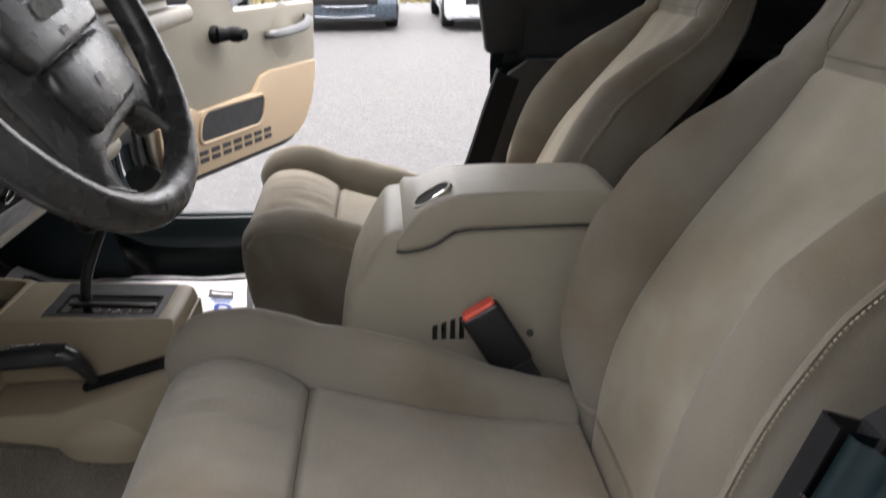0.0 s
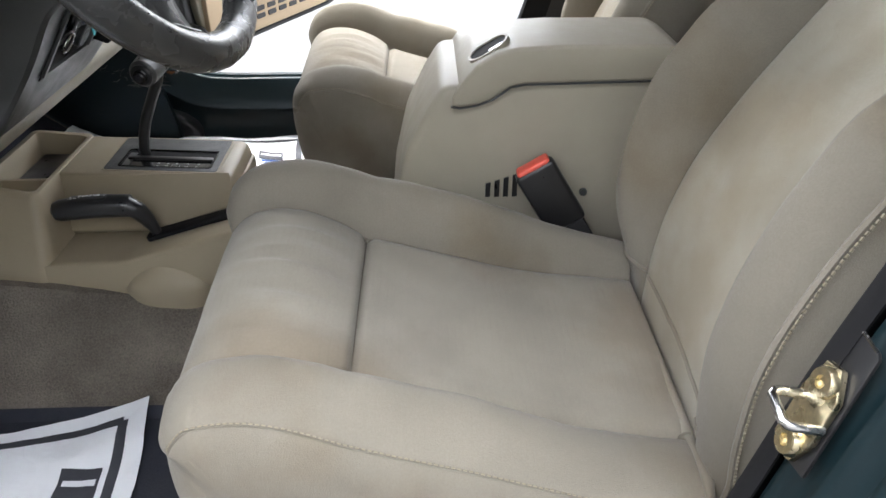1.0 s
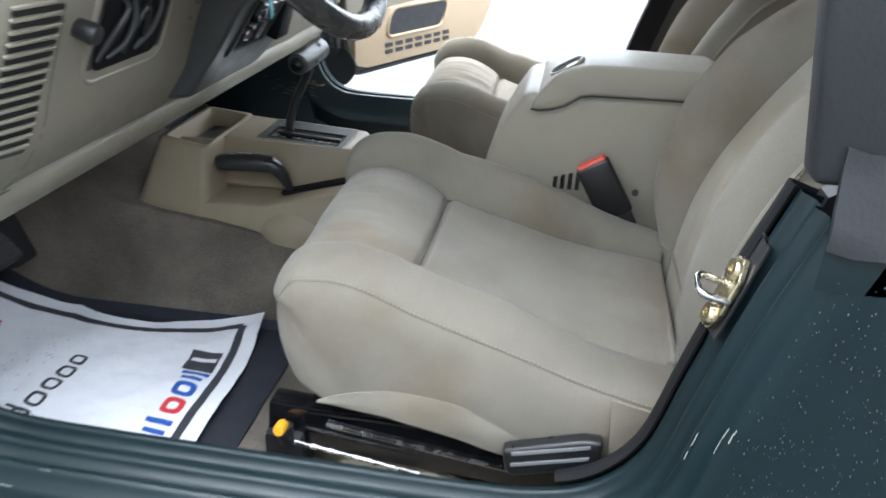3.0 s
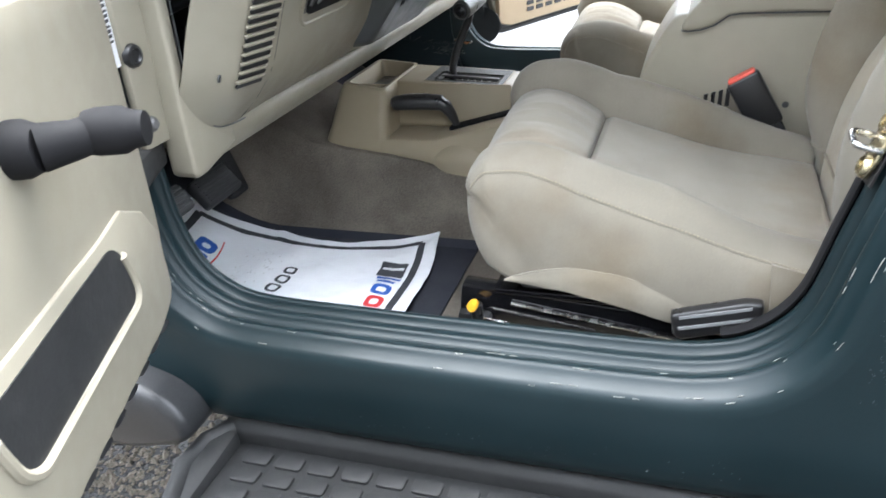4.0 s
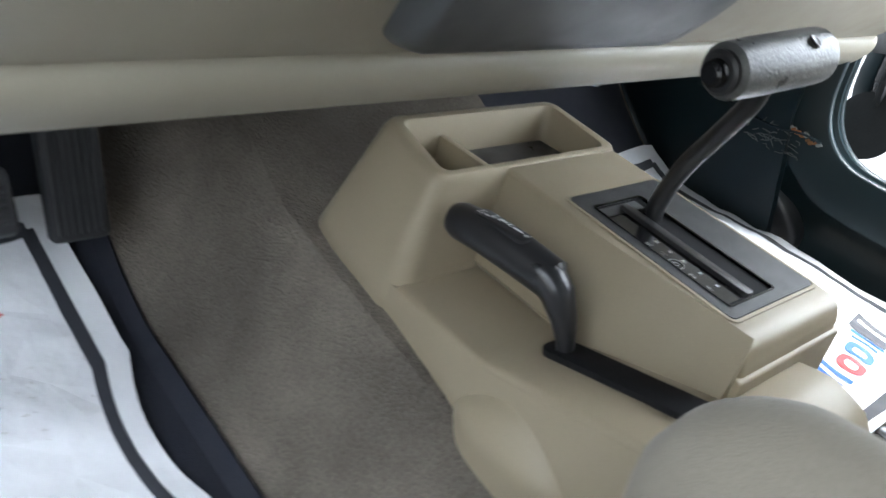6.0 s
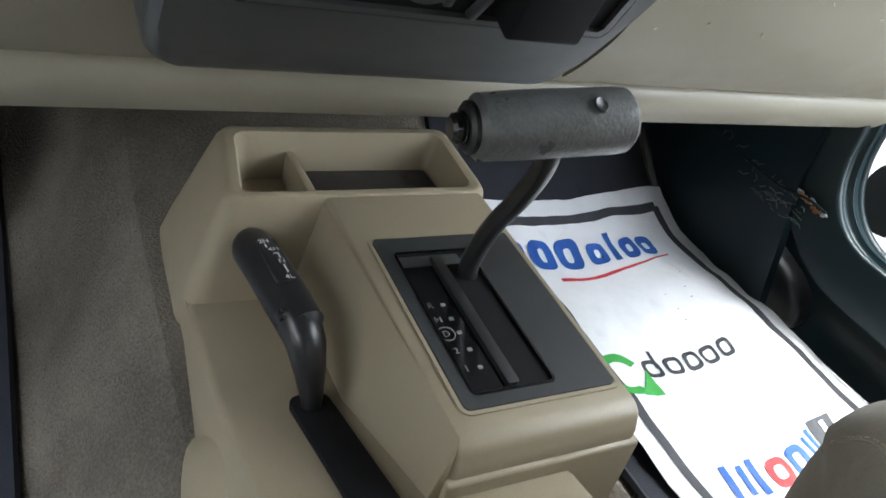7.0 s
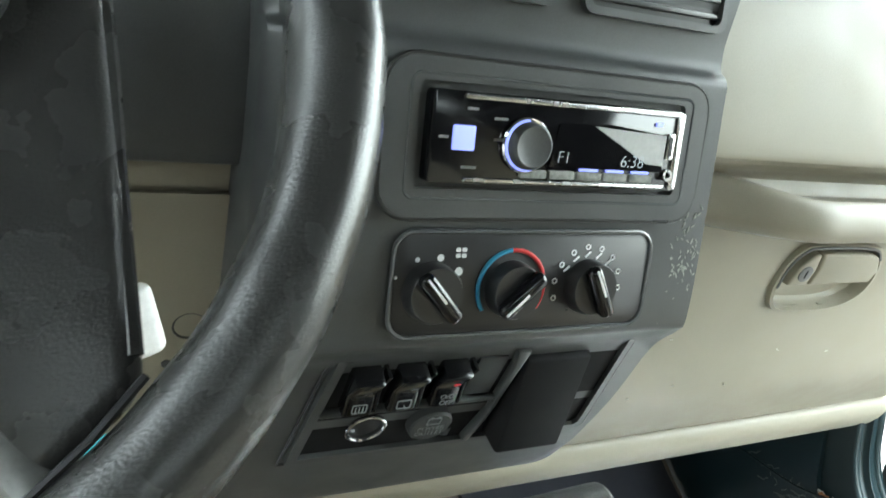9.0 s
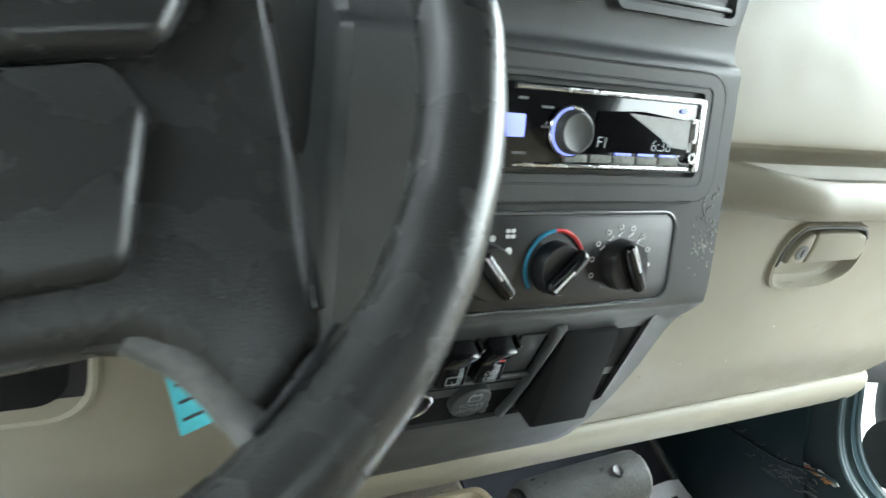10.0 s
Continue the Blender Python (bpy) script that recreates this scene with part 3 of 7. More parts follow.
glass = thing("windshield", "clear windshield in a painted frame", "windshield", at=(0, 0.5, 1.2))
part("pane", prism([(0.655, 1.20), (0.40, 1.70), (0.405, 1.703), (0.66, 1.203)], "x", -0.66, 0.66), GLASS, glass).visible_shadow = False
for s in (-1, 1):
    part("frame_post", prism([(0.63, 1.17), (0.37, 1.72), (0.42, 1.74), (0.69, 1.19)], "x", s * 0.66, s * 0.745, 0.01), PAINT, glass)
part("frame_header", prism([(0.37, 1.70), (0.36, 1.75), (0.42, 1.76), (0.43, 1.70)], "x", -0.745, 0.745, 0.01), PAINT, glass)
part("cowl", prism([(0.60, 1.10), (0.62, 1.19), (0.75, 1.17), (1.7, 1.12), (1.7, 1.05)], "x", -0.72, 0.72, 0.02), PAINT, vehicle, "painted cowl and hood")

# ---------------------------------------------------------------- seats
def pillow(curve, half, radius, bump, us, normals_out, pull=lambda u, i: 0.0, deep=lambda s, i: 1.0):
    """A padded block: a side-view curve of (y, z) swept across, with rounded shoulders.
    half(k) is the half width at the k-th point, bump(u, k) the padding along the normal."""
    n = len(curve)
    rows = []
    for i, p in enumerate(curve):
        a, b = curve[max(i - 1, 0)], curve[min(i + 1, n - 1)]
        t = (b - a) / np.linalg.norm(b - a)
        nn = np.array([-t[1], t[0]]) * normals_out
        w, r = half(i), radius(i)
        left, right = [], []
        for s, into in ((-1, left), (1, right)):
            for k in range(8):
                g = math.pi / 2 * k / 8
                q = p - nn * r * deep(s, i) * (1 - math.sin(g)) + nn * bump(s, i) * math.sin(g)
                into.append((s * (w - r + r * math.cos(g)), q[0] + pull(s * (1 + 0.18 * math.cos(g)), i), q[1]))
        mid = [(u * (w - r), (p + nn * bump(u, i))[0] + pull(u, i), (p + nn * bump(u, i))[1]) for u in (us(i) if callable(us) else us)]
        rows.append(left + mid + right[::-1])
    return rows


def grid_bm(rows, x0, bm=None):
    bm = bm or bmesh.new()
    vs = [[bm.verts.new((x + x0, y, z)) for x, y, z in r] for r in rows]
    for a, b in zip(vs, vs[1:]):
        for k in range(len(a) - 1):
            bm.faces.new((a[k], a[k + 1], b[k + 1], b[k]))
    return bm, vs


def fill_side(bm, a, b, steps, bulge):
    """Close a side between two rows of vertices; bulge(f, i) moves the in-between points across."""
    cols = []
    for i, (p, q) in enumerate(zip(a, b)):
        col = [p]
        for k in range(1, steps):
            f = k / steps
            c = p.co.lerp(q.co, f)
            c.x += bulge(f, i)
            col.append(bm.verts.new(c))
        cols.append(col + [q])
    for c, d in zip(cols, cols[1:]):
        for k in range(steps):
            q = list(dict.fromkeys((c[k], c[k + 1], d[k + 1], d[k])))
            if len(q) > 2:
                bm.faces.new(q)
    return [[v.co.copy() for v in c] for c in cols]


def two_cloths(bm, vs, us, seam):
    """The insert keeps the first cloth; what lies outside the seams takes the second."""
    keep = set()
    for a, b in zip(vs, vs[1:]):
        for k in range(len(us) - 1):
            if abs(us[k] + us[k + 1]) / 2 < seam:
                keep.add(frozenset((a[k + 8], a[k + 9], b[k + 9], b[k + 8])))
    for f in bm.faces:
        f.material_index = 0 if frozenset(f.verts) in keep else 1


def groove(d, w=0.004, depth=0.004):
    return -depth * math.exp(-((d / w) ** 2))


SEAM = 0.67  # the panel's edge, as a part of the half width


def us_with(*seams):
    us = list(np.linspace(-1, 1, 41))
    for s in seams:
        us += [s - 0.02, s - 0.009, s, s + 0.009, s + 0.02]
    return sorted(set(round(float(u), 4) for u in us))


def stitches(points, radius, lift):
    """Short threads along a line of points, lifted a little."""
    bm = bmesh.new()
    pts = [Vector(p) + Vector(lift) for p in smoothed([tuple(p) for p in points], 6)]
    run = [0.0]
    for a, b in zip(pts, pts[1:]):
        run.append(run[-1] + (b - a).length)
    step = 0.0052
    ds = np.arange(0, run[-1] - step, step)
    xyz = [[float(v) for v in np.interp(ds, run, [p[k] for p in pts])] for k in range(3)]
    end = [[float(v) for v in np.interp(ds + step * 0.62, run, [p[k] for p in pts])] for k in range(3)]
    for j in range(len(ds)):
        tube([[c[j] for c in xyz], [c[j] for c in end]], radius, 4, bm)
    return bm


def seat(x0, out, label, lift=0.0, drop=0.0, recline=0.0):
    """A bucket seat. out is the side of its door: -1 or 1; the bolster on its x side stands taller than the worn other one."""
    st = thing("bucket_seat", label, "car seat", "front seats", at=(x0, -0.4, 0.56))
    # cushion: side view from the nose's lower edge over the top to the crease
    cur = smoothed([(-0.175, 0.686 - drop), (-0.142, 0.697 - drop), (-0.121, 0.722 - drop * 0.8), (-0.107, 0.760), (-0.105, 0.796), (-0.114, 0.826), (-0.142, 0.846), (-0.19, 0.848), (-0.235, 0.835), (-0.272, 0.818), (-0.32, 0.803), (-0.37, 0.789), (-0.46, 0.766), (-0.545, 0.754), (-0.588, 0.748), (-0.602, 0.738), (-0.606, 0.70)], 12)
    if lift:
        cur = [p + np.array((0.0, lift)) for p in cur]
    cross = -0.272
    nose = min(range(len(cur)), key=lambda i: -cur[i][0])

    def half(i):
        y = cur[i][0]
        return 0.231 + 0.007 * min(1, max(0, (-0.10 - y) / 0.22))

    up = []
    for i in range(len(cur)):
        a, b = cur[max(i - 1, 0)], cur[min(i + 1, len(cur) - 1)]
        q = min(1, max(0, (a[0] - b[0]) / np.linalg.norm(b - a))) if i > nose - 6 else 0.0
        up.append(q * q * (3 - 2 * q))

    def bump(u, i):
        y, z = cur[i]
        z -= lift
        a = abs(u)
        if i < 14:
            return 0.0
        top = up[i]
        sm = SEAM
        f = max(0, min(1, (a - sm) / (0.86 - sm)))
        amp = float(np.interp(y, [-0.62, -0.54, -0.45, -0.376, -0.305, -0.24, -0.187, -0.15, -0.12], [0.020, 0.029, 0.052, 0.061, 0.062, 0.054, 0.054, 0.049, 0.036] if u > 0 else [0.002, 0.010, 0.026, 0.033, 0.034, 0.031, 0.024, 0.016, 0.006]))
        b = amp * math.sin(f * math.pi / 2) * (1 - 0.35 * max(0, (a - 0.86) / 0.14) ** 2) * top + groove(a - sm, 0.020, 0.009) * top
        b += 0.0022 * noise.noise((u * 3 + x0, y * 16, z * 16)) * top
        b += 0.013 * u * max(0, min(1, (y + 0.27) / 0.10)) * top * (1 - f)
        b -= 0.020 * max(0.0, -u) * max(0, min(1, (-0.36 - y) / 0.2)) * top
        if a < sm:
            b += groove(y - cross, 0.005, 0.009) + (0.004 if y > cross else -0.003) * math.cos(u / sm * math.pi / 2) * top + 0.006 * math.sin(min(1, max(0, (y - cross) / 0.15)) * math.pi)
            if cross < y < -0.12:
                f = max(0, 1 - a / sm) ** 0.6 * math.sin(min(1, max(0, (y - cross) / 0.15)) * math.pi)
                b += 0.0115 * f * (noise.noise((u * 16 + 3, y * 9 + 4 * u, x0)))
        return b

    def pull(u, i):
        """The nose curves back towards its corners, seen from above."""
        y = cur[i][0]
        return (-0.005 if u < 0 else -0.004) * min(abs(u), 1.15) ** 4 * max(0, min(1, (y + 0.30) / 0.18)) * (0.55 + 0.45 * min(1, i / nose))

    us = us_with(-SEAM, SEAM)
    rows = pillow(cur, half, lambda i: 0.036 * min(1, 0.2 + 0.8 * i / nose), bump, us, -1, pull)
    bm, vs = grid_bm(rows, x0)
    n = len(cur)
    run = np.cumsum([0.0] + [np.linalg.norm(b - a) * (0.22 if i < nose + 10 else 1.0) for i, (a, b) in enumerate(zip(cur, cur[1:]))])
    hem = [(-0.16, 0.694), (-0.205, 0.689), (-0.26, 0.684), (-0.33, 0.668), (-0.42, 0.645), (-0.50, 0.632), (-0.57, 0.640), (-0.63, 0.655)]
    hy, hz = [p[0] for p in hem], [p[1] for p in hem]
    for s, k in ((-1, 0), (1, -1)):
        edge = [r[k] for r in vs]
        start = edge[0].co
        foot = []
        for i in range(n):
            f = run[i] / run[-1]
            y = start.y + (-0.63 - start.y) * f
            z = float(np.interp(-y, [-v for v in hy], hz)) + lift - drop
            foot.append(edge[0] if i == 0 else bm.verts.new((x0 + s * (0.236 + 0.004 * noise.noise((y * 15, x0, 1))), y, z)))
        cols = fill_side(bm, edge, foot, 10, lambda f, i: s * (0.007 * math.sin(math.pi * f) * min(1, i / 30) + 0.003 * noise.noise((i * 0.07, f * 2.5, s * 3 + x0)) * math.sin(math.pi * f)))
        part("hem", tube([(p.x + s * 0.0005, p.y, p.z) for p in (c[-1] for c in cols[4:])], 0.0035, 6), CLOTH_SIDE, st, "folded cloth hem")
    for s in (-1, 1):
        flap = []
        for q in np.linspace(0, 1, 30):
            y = -0.175 - 0.36 * q
            zb = float(np.interp(-y, [-v for v in hy], hz)) + lift - drop - 0.002
            h = 0.046 * math.sin(math.pi * q) ** 0.8 + 0.002
            flap.append([(x0 + s * (0.2395 + 0.0020 * math.sin(math.pi * k) + 0.002 * noise.noise((y * 30, k * 2, x0)) + 0.002 * (1 - k)), y, zb + h * k) for k in np.linspace(0, 1, 7)])
        part("valance", sheet(flap, thick=0.003), CLOTH_SIDE, st, "loose cloth flap along the hem")
    soft = [v for v in bm.verts if v.co.y > -0.40 and abs(v.co.x - x0) > 0.185 and 0.690 + lift - drop < v.co.z < 0.812 + lift and not v.is_boundary]
    roll = [v for v in bm.verts if abs(v.co.x - x0) > 0.196 and v.co.y < -0.15 and not v.is_boundary]
    for k in range(70):
        bmesh.ops.smooth_vert(bm, verts=soft if k < 45 else roll, factor=0.5, use_axis_x=True, use_axis_y=True, use_axis_z=True)
    rows = [[(v.co.x - x0, v.co.y, v.co.z) for v in r] for r in vs]
    two_cloths(bm, vs, [u for u in us], SEAM)
    part("cushion", bm, (CLOTH, BOLSTER), st, "beige ribbed cloth cushion with plain bolsters and sewn seams", angle=75)

    def seam_line(curve, hw, r, bmp, nout, pl, pairs):
        pts = []
        for u, i in pairs:
            a, b = curve[max(i - 1, 0)], curve[min(i + 1, len(curve) - 1)]
            t = (b - a) / np.linalg.norm(b - a)
            nn = np.array([-t[1], t[0]]) * nout
            q = curve[i] + nn * (bmp(u, i) + 0.0002)
            pts.append((x0 + u * (hw(i) - r), q[0] + pl(u, i), q[1]))
        return pts

    first = next(i for i, p in enumerate(cur) if p[1] - lift > 0.735)
    for s in (-1, 1):
        pairs = [(s * SEAM, i) for i in range(first, n - 12)]
        part("seam", tube(seam_line(cur, half, 0.036, bump, -1, pull, pairs), 0.0016, 6), SEAMCLOTH, st, "sewn seam")
        # the welt along the bolster's edge curls down round the nose's corner
        k = 4 if s < 0 else len(rows[0]) - 5
        curl = [rows[i][k] for i in range(nose + 10, n - 16, 4)]
        lead = [rows[nose + 4 + j][k - s * q] for j, q in ((5, 8), (3, 6), (2, 4), (2, 2), (4, 1))]
        welt = [(x + x0, y, z) for x, y, z in lead + curl]
        part("welt", tube(smoothed(welt, 2), 0.0011, 6), CLOTH_SIDE, st, "sewn welt along the bolster edge")
        part("stitching", stitches([(x + s * 0.0012, y, z + 0.0035) for x, y, z in welt], 0.0007, (0, 0, 0)), THREAD, st, "fine top stitching")
    ic = min(range(nose + 12, n), key=lambda i: abs(cur[i][0] - cross))
    part("seam", tube(seam_line(cur, half, 0.036, bump, -1, pull, [(u, ic) for u in np.linspace(-SEAM, SEAM, 24)]), 0.0011, 6), SEAMCLOTH, st, "sewn seam")
    # backrest: front face, over the top and down the back
    fr = smoothed([(-0.606, 0.700), (-0.609, 0.745), (-0.615, 0.80), (-0.631, 0.875), (-0.669, 0.96), (-0.728, 1.05), (-0.784, 1.13), (-0.811, 1.185), (-0.836, 1.26), (-0.860, 1.36), (-0.895, 1.41), (-0.945, 1.40), (-0.965, 1.33), (-0.940, 1.20), (-0.89, 1.06), (-0.80, 0.90), (-0.745, 0.80), (-0.72, 0.70)], 6)

    fr = [p - np.array(((0.55 + 2.0 * (p[1] - 0.75)) * recline, 0.0)) for p in fr]
    nfront = next(i for i, p in enumerate(fr) if p[1] > 1.405)

    def halfb(i):
        y, z = fr[i]
        w = float(np.interp(z, [0.70, 0.82, 0.95, 1.08, 1.15, 1.19, 1.24, 1.30, 1.42], [0.214, 0.225, 0.229, 0.229, 0.221, 0.204, 0.174, 0.150, 0.12]))
        return w - 0.10 * min(1, max(0, (i - nfront - 4) / 8)) * min(1, max(0, (1.40 - z) / 0.12))


    def seam_b(z, u):
        return float(np.interp(z, [0.75, 0.85, 1.0, 1.12, 1.18], [0.66, 0.65, 0.64, 0.65, 0.66] if u > 0 else [0.84, 0.86, 0.87, 0.85, 0.74]))

    def bumpb(u, i):
        y, z = fr[i]
        a = abs(u)
        if i >= nfront:
            return 0.0
        b = 0.0
        if z < 1.30:
            sm = seam_b(z, u)
            amp = float(np.interp(z, [0.74, 0.78, 0.82, 0.86, 0.915, 0.97, 1.03, 1.09, 1.16, 1.23], [0.002, 0.021, 0.041, 0.057, 0.069, 0.079, 0.080, 0.059, 0.027, 0.0] if u > 0 else [0.014, 0.026, 0.038, 0.048, 0.060, 0.071, 0.078, 0.060, 0.024, 0.0]))
            peak = 0.97 if u < 0 else 0.92
            rise = math.sin(max(0, min(1, (a - sm) / (peak - sm))) * math.pi / 2)
            if u < 0:
                # the panel by the door dishes up to a narrow outer roll
                rise = 0.42 * min(1, a / sm) ** 2.2 + 0.58 * rise
            b += amp * rise * (1 if u < 0 else 1 - 0.35 * max(0, (a - 0.88) / 0.12))
            b += groove(a - sm, 0.020 if u > 0 else 0.012, 0.009)
        b += groove(z - 1.183, 0.005, 0.007)
        b += 0.006 * math.sin(min(1, max(0, (z - 0.78) / 0.4)) * math.pi) * (1 - a)
        b += 0.0025 * noise.noise((u * 4 + x0, z * 12, 5))
        return b

    flat_us = us_with(-0.70, 0.70)

    def usb(i):
        """Columns drawn to the seams, so that these stay crisp."""
        out_ = []
        for u in flat_us:
            sm = seam_b(fr[i][1], u)
            out_.append(math.copysign(abs(u) / 0.70 * sm if abs(u) < 0.70 else sm + (abs(u) - 0.70) / 0.30 * (1 - sm), u))
        return out_

    def roll_depth(s, i):
        """The bolster by the door is a deep roll that fades out towards the head."""
        return 1.0 if i >= nfront - 2 or s > 0 else float(np.interp(fr[i][1], [0.70, 0.80, 1.10, 1.24], [0.8, 0.8, 0.9, 1.0]))

    rows = pillow(fr, halfb, lambda i: 0.052, bumpb, usb, -1, deep=roll_depth)
    bm, vs = grid_bm(rows, x0)
    m = len(fr)
    sides = []
    for s, k in ((-1, 0), (1, -1)):
        front = [vs[i][k] for i in range(nfront + 1)]
        rear = [vs[min(m - 1, round(m - 1 - (m - 1 - nfront) * i / nfront))][k] for i in range(nfront + 1)]
        sides.append((s, fill_side(bm, front, rear, 8, lambda f, i: s * (0.012 * math.sin(math.pi * f) - 0.004 * math.exp(-(((f - 0.25) / 0.06) ** 2))))))
    bm.faces.new(vs[0][::-1])
    two_cloths(bm, vs[: next(i for i, p in enumerate(fr) if p[1] > 1.183) + 1], flat_us, 0.70)
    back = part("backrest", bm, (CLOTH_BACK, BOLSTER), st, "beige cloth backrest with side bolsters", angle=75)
    zero = lambda u, i: 0.0
    last = next(i for i, p in enumerate(fr) if p[1] > 1.186)
    for s in (-1, 1):
        pairs = [(s * seam_b(fr[i][1], s), i) for i in range(9, last + 1)]
        part("seam", tube(seam_line(fr, halfb, 0.052, bumpb, -1, zero, pairs), 0.0015, 6), SEAMCLOTH, back, "sewn seam")
        part("seam", tube(seam_line(fr, halfb, 0.052, bumpb, -1, zero, [(s * (0.66 + 0.03 * k), last + k) for k in range(0, 9)]), 0.0012, 6), SEAMCLOTH, back, "sewn seam")
    part("seam", tube(seam_line(fr, halfb, 0.052, bumpb, -1, zero, [(u, last) for u in np.linspace(-0.66, 0.66, 24)]), 0.0012, 6), SEAMCLOTH, back, "sewn seam")
    part("base_piping", tube(seam_line(fr, halfb, 0.052, bumpb, -1, zero, [(u, 9) for u in np.linspace(-0.98, 0.98, 30)]), 0.003, 6), CLOTH_SIDE, back, "pale piping along the crease")
    # piping seam down each bolster's side
    for s, cols in sides:
        k = 4 if s < 0 else len(rows[0]) - 5
        line = [Vector((rows[i][k][0] + x0, rows[i][k][1], rows[i][k][2])) for i in range(2, nfront - 4)]
        part("piping", tube([(p.x + s * 0.0005, p.y, p.z) for p in line], 0.0034, 6), CLOTH_SIDE, back, "stitched piping")
        part("stitching", stitches([(p.x + s * 0.0065, p.y - 0.001, p.z) for p in line], 0.0013, (0, 0, 0)), THREAD, back, "fine top stitching")
    # frame and rails below
    part("seat_pan", box(x0 - 0.215, x0 + 0.215, -0.60, -0.19, 0.648, 0.678, 0.01), BLACK, st, "black steel seat pan")
    for s in (-1, 1):
        x = x0 + s * 0.205
        part("slide_rail", prism([(-0.105, 0.665), (-0.10, 0.615), (-0.13, 0.60), (-0.60, 0.575), (-0.62, 0.61), (-0.60, 0.632)], "x", x - 0.017, x + 0.017, 0.004), GLOSS, st, "black seat slide rail")
        part("rail_lip", box(x - 0.022, x + 0.022, -0.44, -0.155, 0.640, 0.649, 0.002, m=Matrix.Translation((0, 0, 0.018))), GLOSS, st)
        part("rail_foot", box(x - 0.03, x + 0.03, -0.15, -0.10, 0.556, 0.625, 0.006), BLACK, st)
        part("rail_foot", box(x - 0.03, x + 0.03, -0.60, -0.54, 0.556, 0.60, 0.006), BLACK, st)
    xo = x0 + out * 0.236
    part("adjust_rod", tube([(xo, -0.125, 0.622), (xo, -0.30, 0.596)], 0.0030, 8), STEEL, st, "bare steel adjuster rod")
    part("rail_edge", tube([(xo - out * 0.01, -0.18, 0.645), (xo - out * 0.01, -0.42, 0.612)], 0.0028, 8), STEEL, st)
    cap = part("rod_end", lathe([(0, -0.004), (0.008, -0.004), (0.008, 0.013), (0.006, 0.017), (0, 0.017)], (xo + out * 0.002, -0.127, 0.643), (out, -0.1, 0.3), 12), YELLOW, st, "yellow plastic rod cap")
    part("rod_bushing", lathe([(0, -0.03), (0.009, -0.03), (0.011, -0.005), (0, -0.005)], (xo, -0.128, 0.647), (0, 0.15, 1), 10), BLACK, cap)
    # recline lever with a slotted grip, and the cloth flap behind it
    lever = part("recline_lever", prism([(-0.405, 0.642), (-0.400, 0.672), (-0.49, 0.700), (-0.512, 0.700), (-0.512, 0.664), (-0.415, 0.635)], "x", min(xo + out * 0.006, xo + out * 0.026), max(xo + out * 0.006, xo + out * 0.026), 0.005, 3), BLACK, st, "black slotted recline lever")
    for dz in (0.012, 0.028):
        part("grip_slot", prism([(-0.412, 0.640 + dz), (-0.411, 0.644 + dz), (-0.498, 0.668 + dz), (-0.498, 0.664 + dz)], "x", xo + out * 0.025, xo + out * 0.0275), GREY, lever)
    part("side_flap", sheet([[(xo + out * (0.012 + 0.004 * math.sin(k * 3 + j)), -0.515 - 0.055 * j + 0.012 * k * (j - 0.5), 0.75 - 0.095 * k - 0.01 * j) for k in np.linspace(0, 1, 7)] for j in np.linspace(0, 1, 6)], thick=0.004), CLOTH_SIDE, st, "beige cloth flap over the hinge")
    return st


seat(-0.40, -1, "beige cloth bucket seat with worn bolsters and black rails")
seat(0.40, 1, "beige cloth passenger bucket seat beside the armrest console", 0.004, 0.05, 0.075)

# ---------------------------------------------------------------- armrest console between the seats
arm = thing("armrest_console", "beige plastic armrest console with a hinged lid", "console", at=(0, -0.5, 0.56))
part("body", prism([(-0.285, 0.60), (-0.292, 0.76), (-0.315, 0.855), (-0.345, 0.915), (-0.368, 0.95), (-0.68, 0.958), (-0.70, 0.60)], "x", -0.117, 0.117, 0.012, 3), TRIM, arm)
lid_side = [(-0.378, 0.925), (-0.380, 0.936), (-0.393, 0.957), (-0.412, 0.980), (-0.436, 0.9945), (-0.462, 1.001), (-0.52, 1.003), (-0.66, 1.001), (-0.682, 0.99), (-0.686, 0.955), (-0.475, 0.953), (-0.456, 0.950), (-0.432, 0.933), (-0.412, 0.926), (-0.39, 0.923)]
lid_bm = prism(lid_side, "x", -0.123, 0.118, 0.006, 3)
for cut in (0.02, 0.06, 0.09):
    bmesh.ops.bisect_plane(lid_bm, geom=lid_bm.verts[:] + lid_bm.edges[:] + lid_bm.faces[:], plane_co=(cut, 0, 0), plane_no=(1, 0, 0))
for v in lid_bm.verts:
    if v.co.z > 0.96:
        v.co.z -= 0.034 * max(0, (v.co.x - 0.01) / 0.11) ** 1.5 * min(1, (v.co.z - 0.96) / 0.03)
lid = part("lid", lid_bm, TRIM, arm, "beige padded armrest lid")
la = frame_of((-0.084, -0.4290, 0.9905), (-0.05, -0.856, 0.515), (1.0, 0.0, 0.05))
part("latch_rim", frame_plate(rounded(0.060, 0.046, 0.022), rounded(0.053, 0.039, 0.019), la, -0.004, 0.0022), TRIM, lid, "moulded rim of the latch opening")
part("latch_dish", outline(rounded(0.054, 0.040, 0.0195), la, -0.005, 0.0004), MATTE, lid, "dark latch opening")
part("latch", outline(rounded(0.020, 0.006, 0.0028, cx=0.010, cy=-0.012), la, 0.0, 0.0014, 0.0006), STEEL, lid, "bright metal latch")
part("lid_gap", tube([(-0.1236, y, z) for y, z in lid_side[9:] + lid_side[:1]], 0.0016, 6), DARK, arm, "shadow gap under the lid")
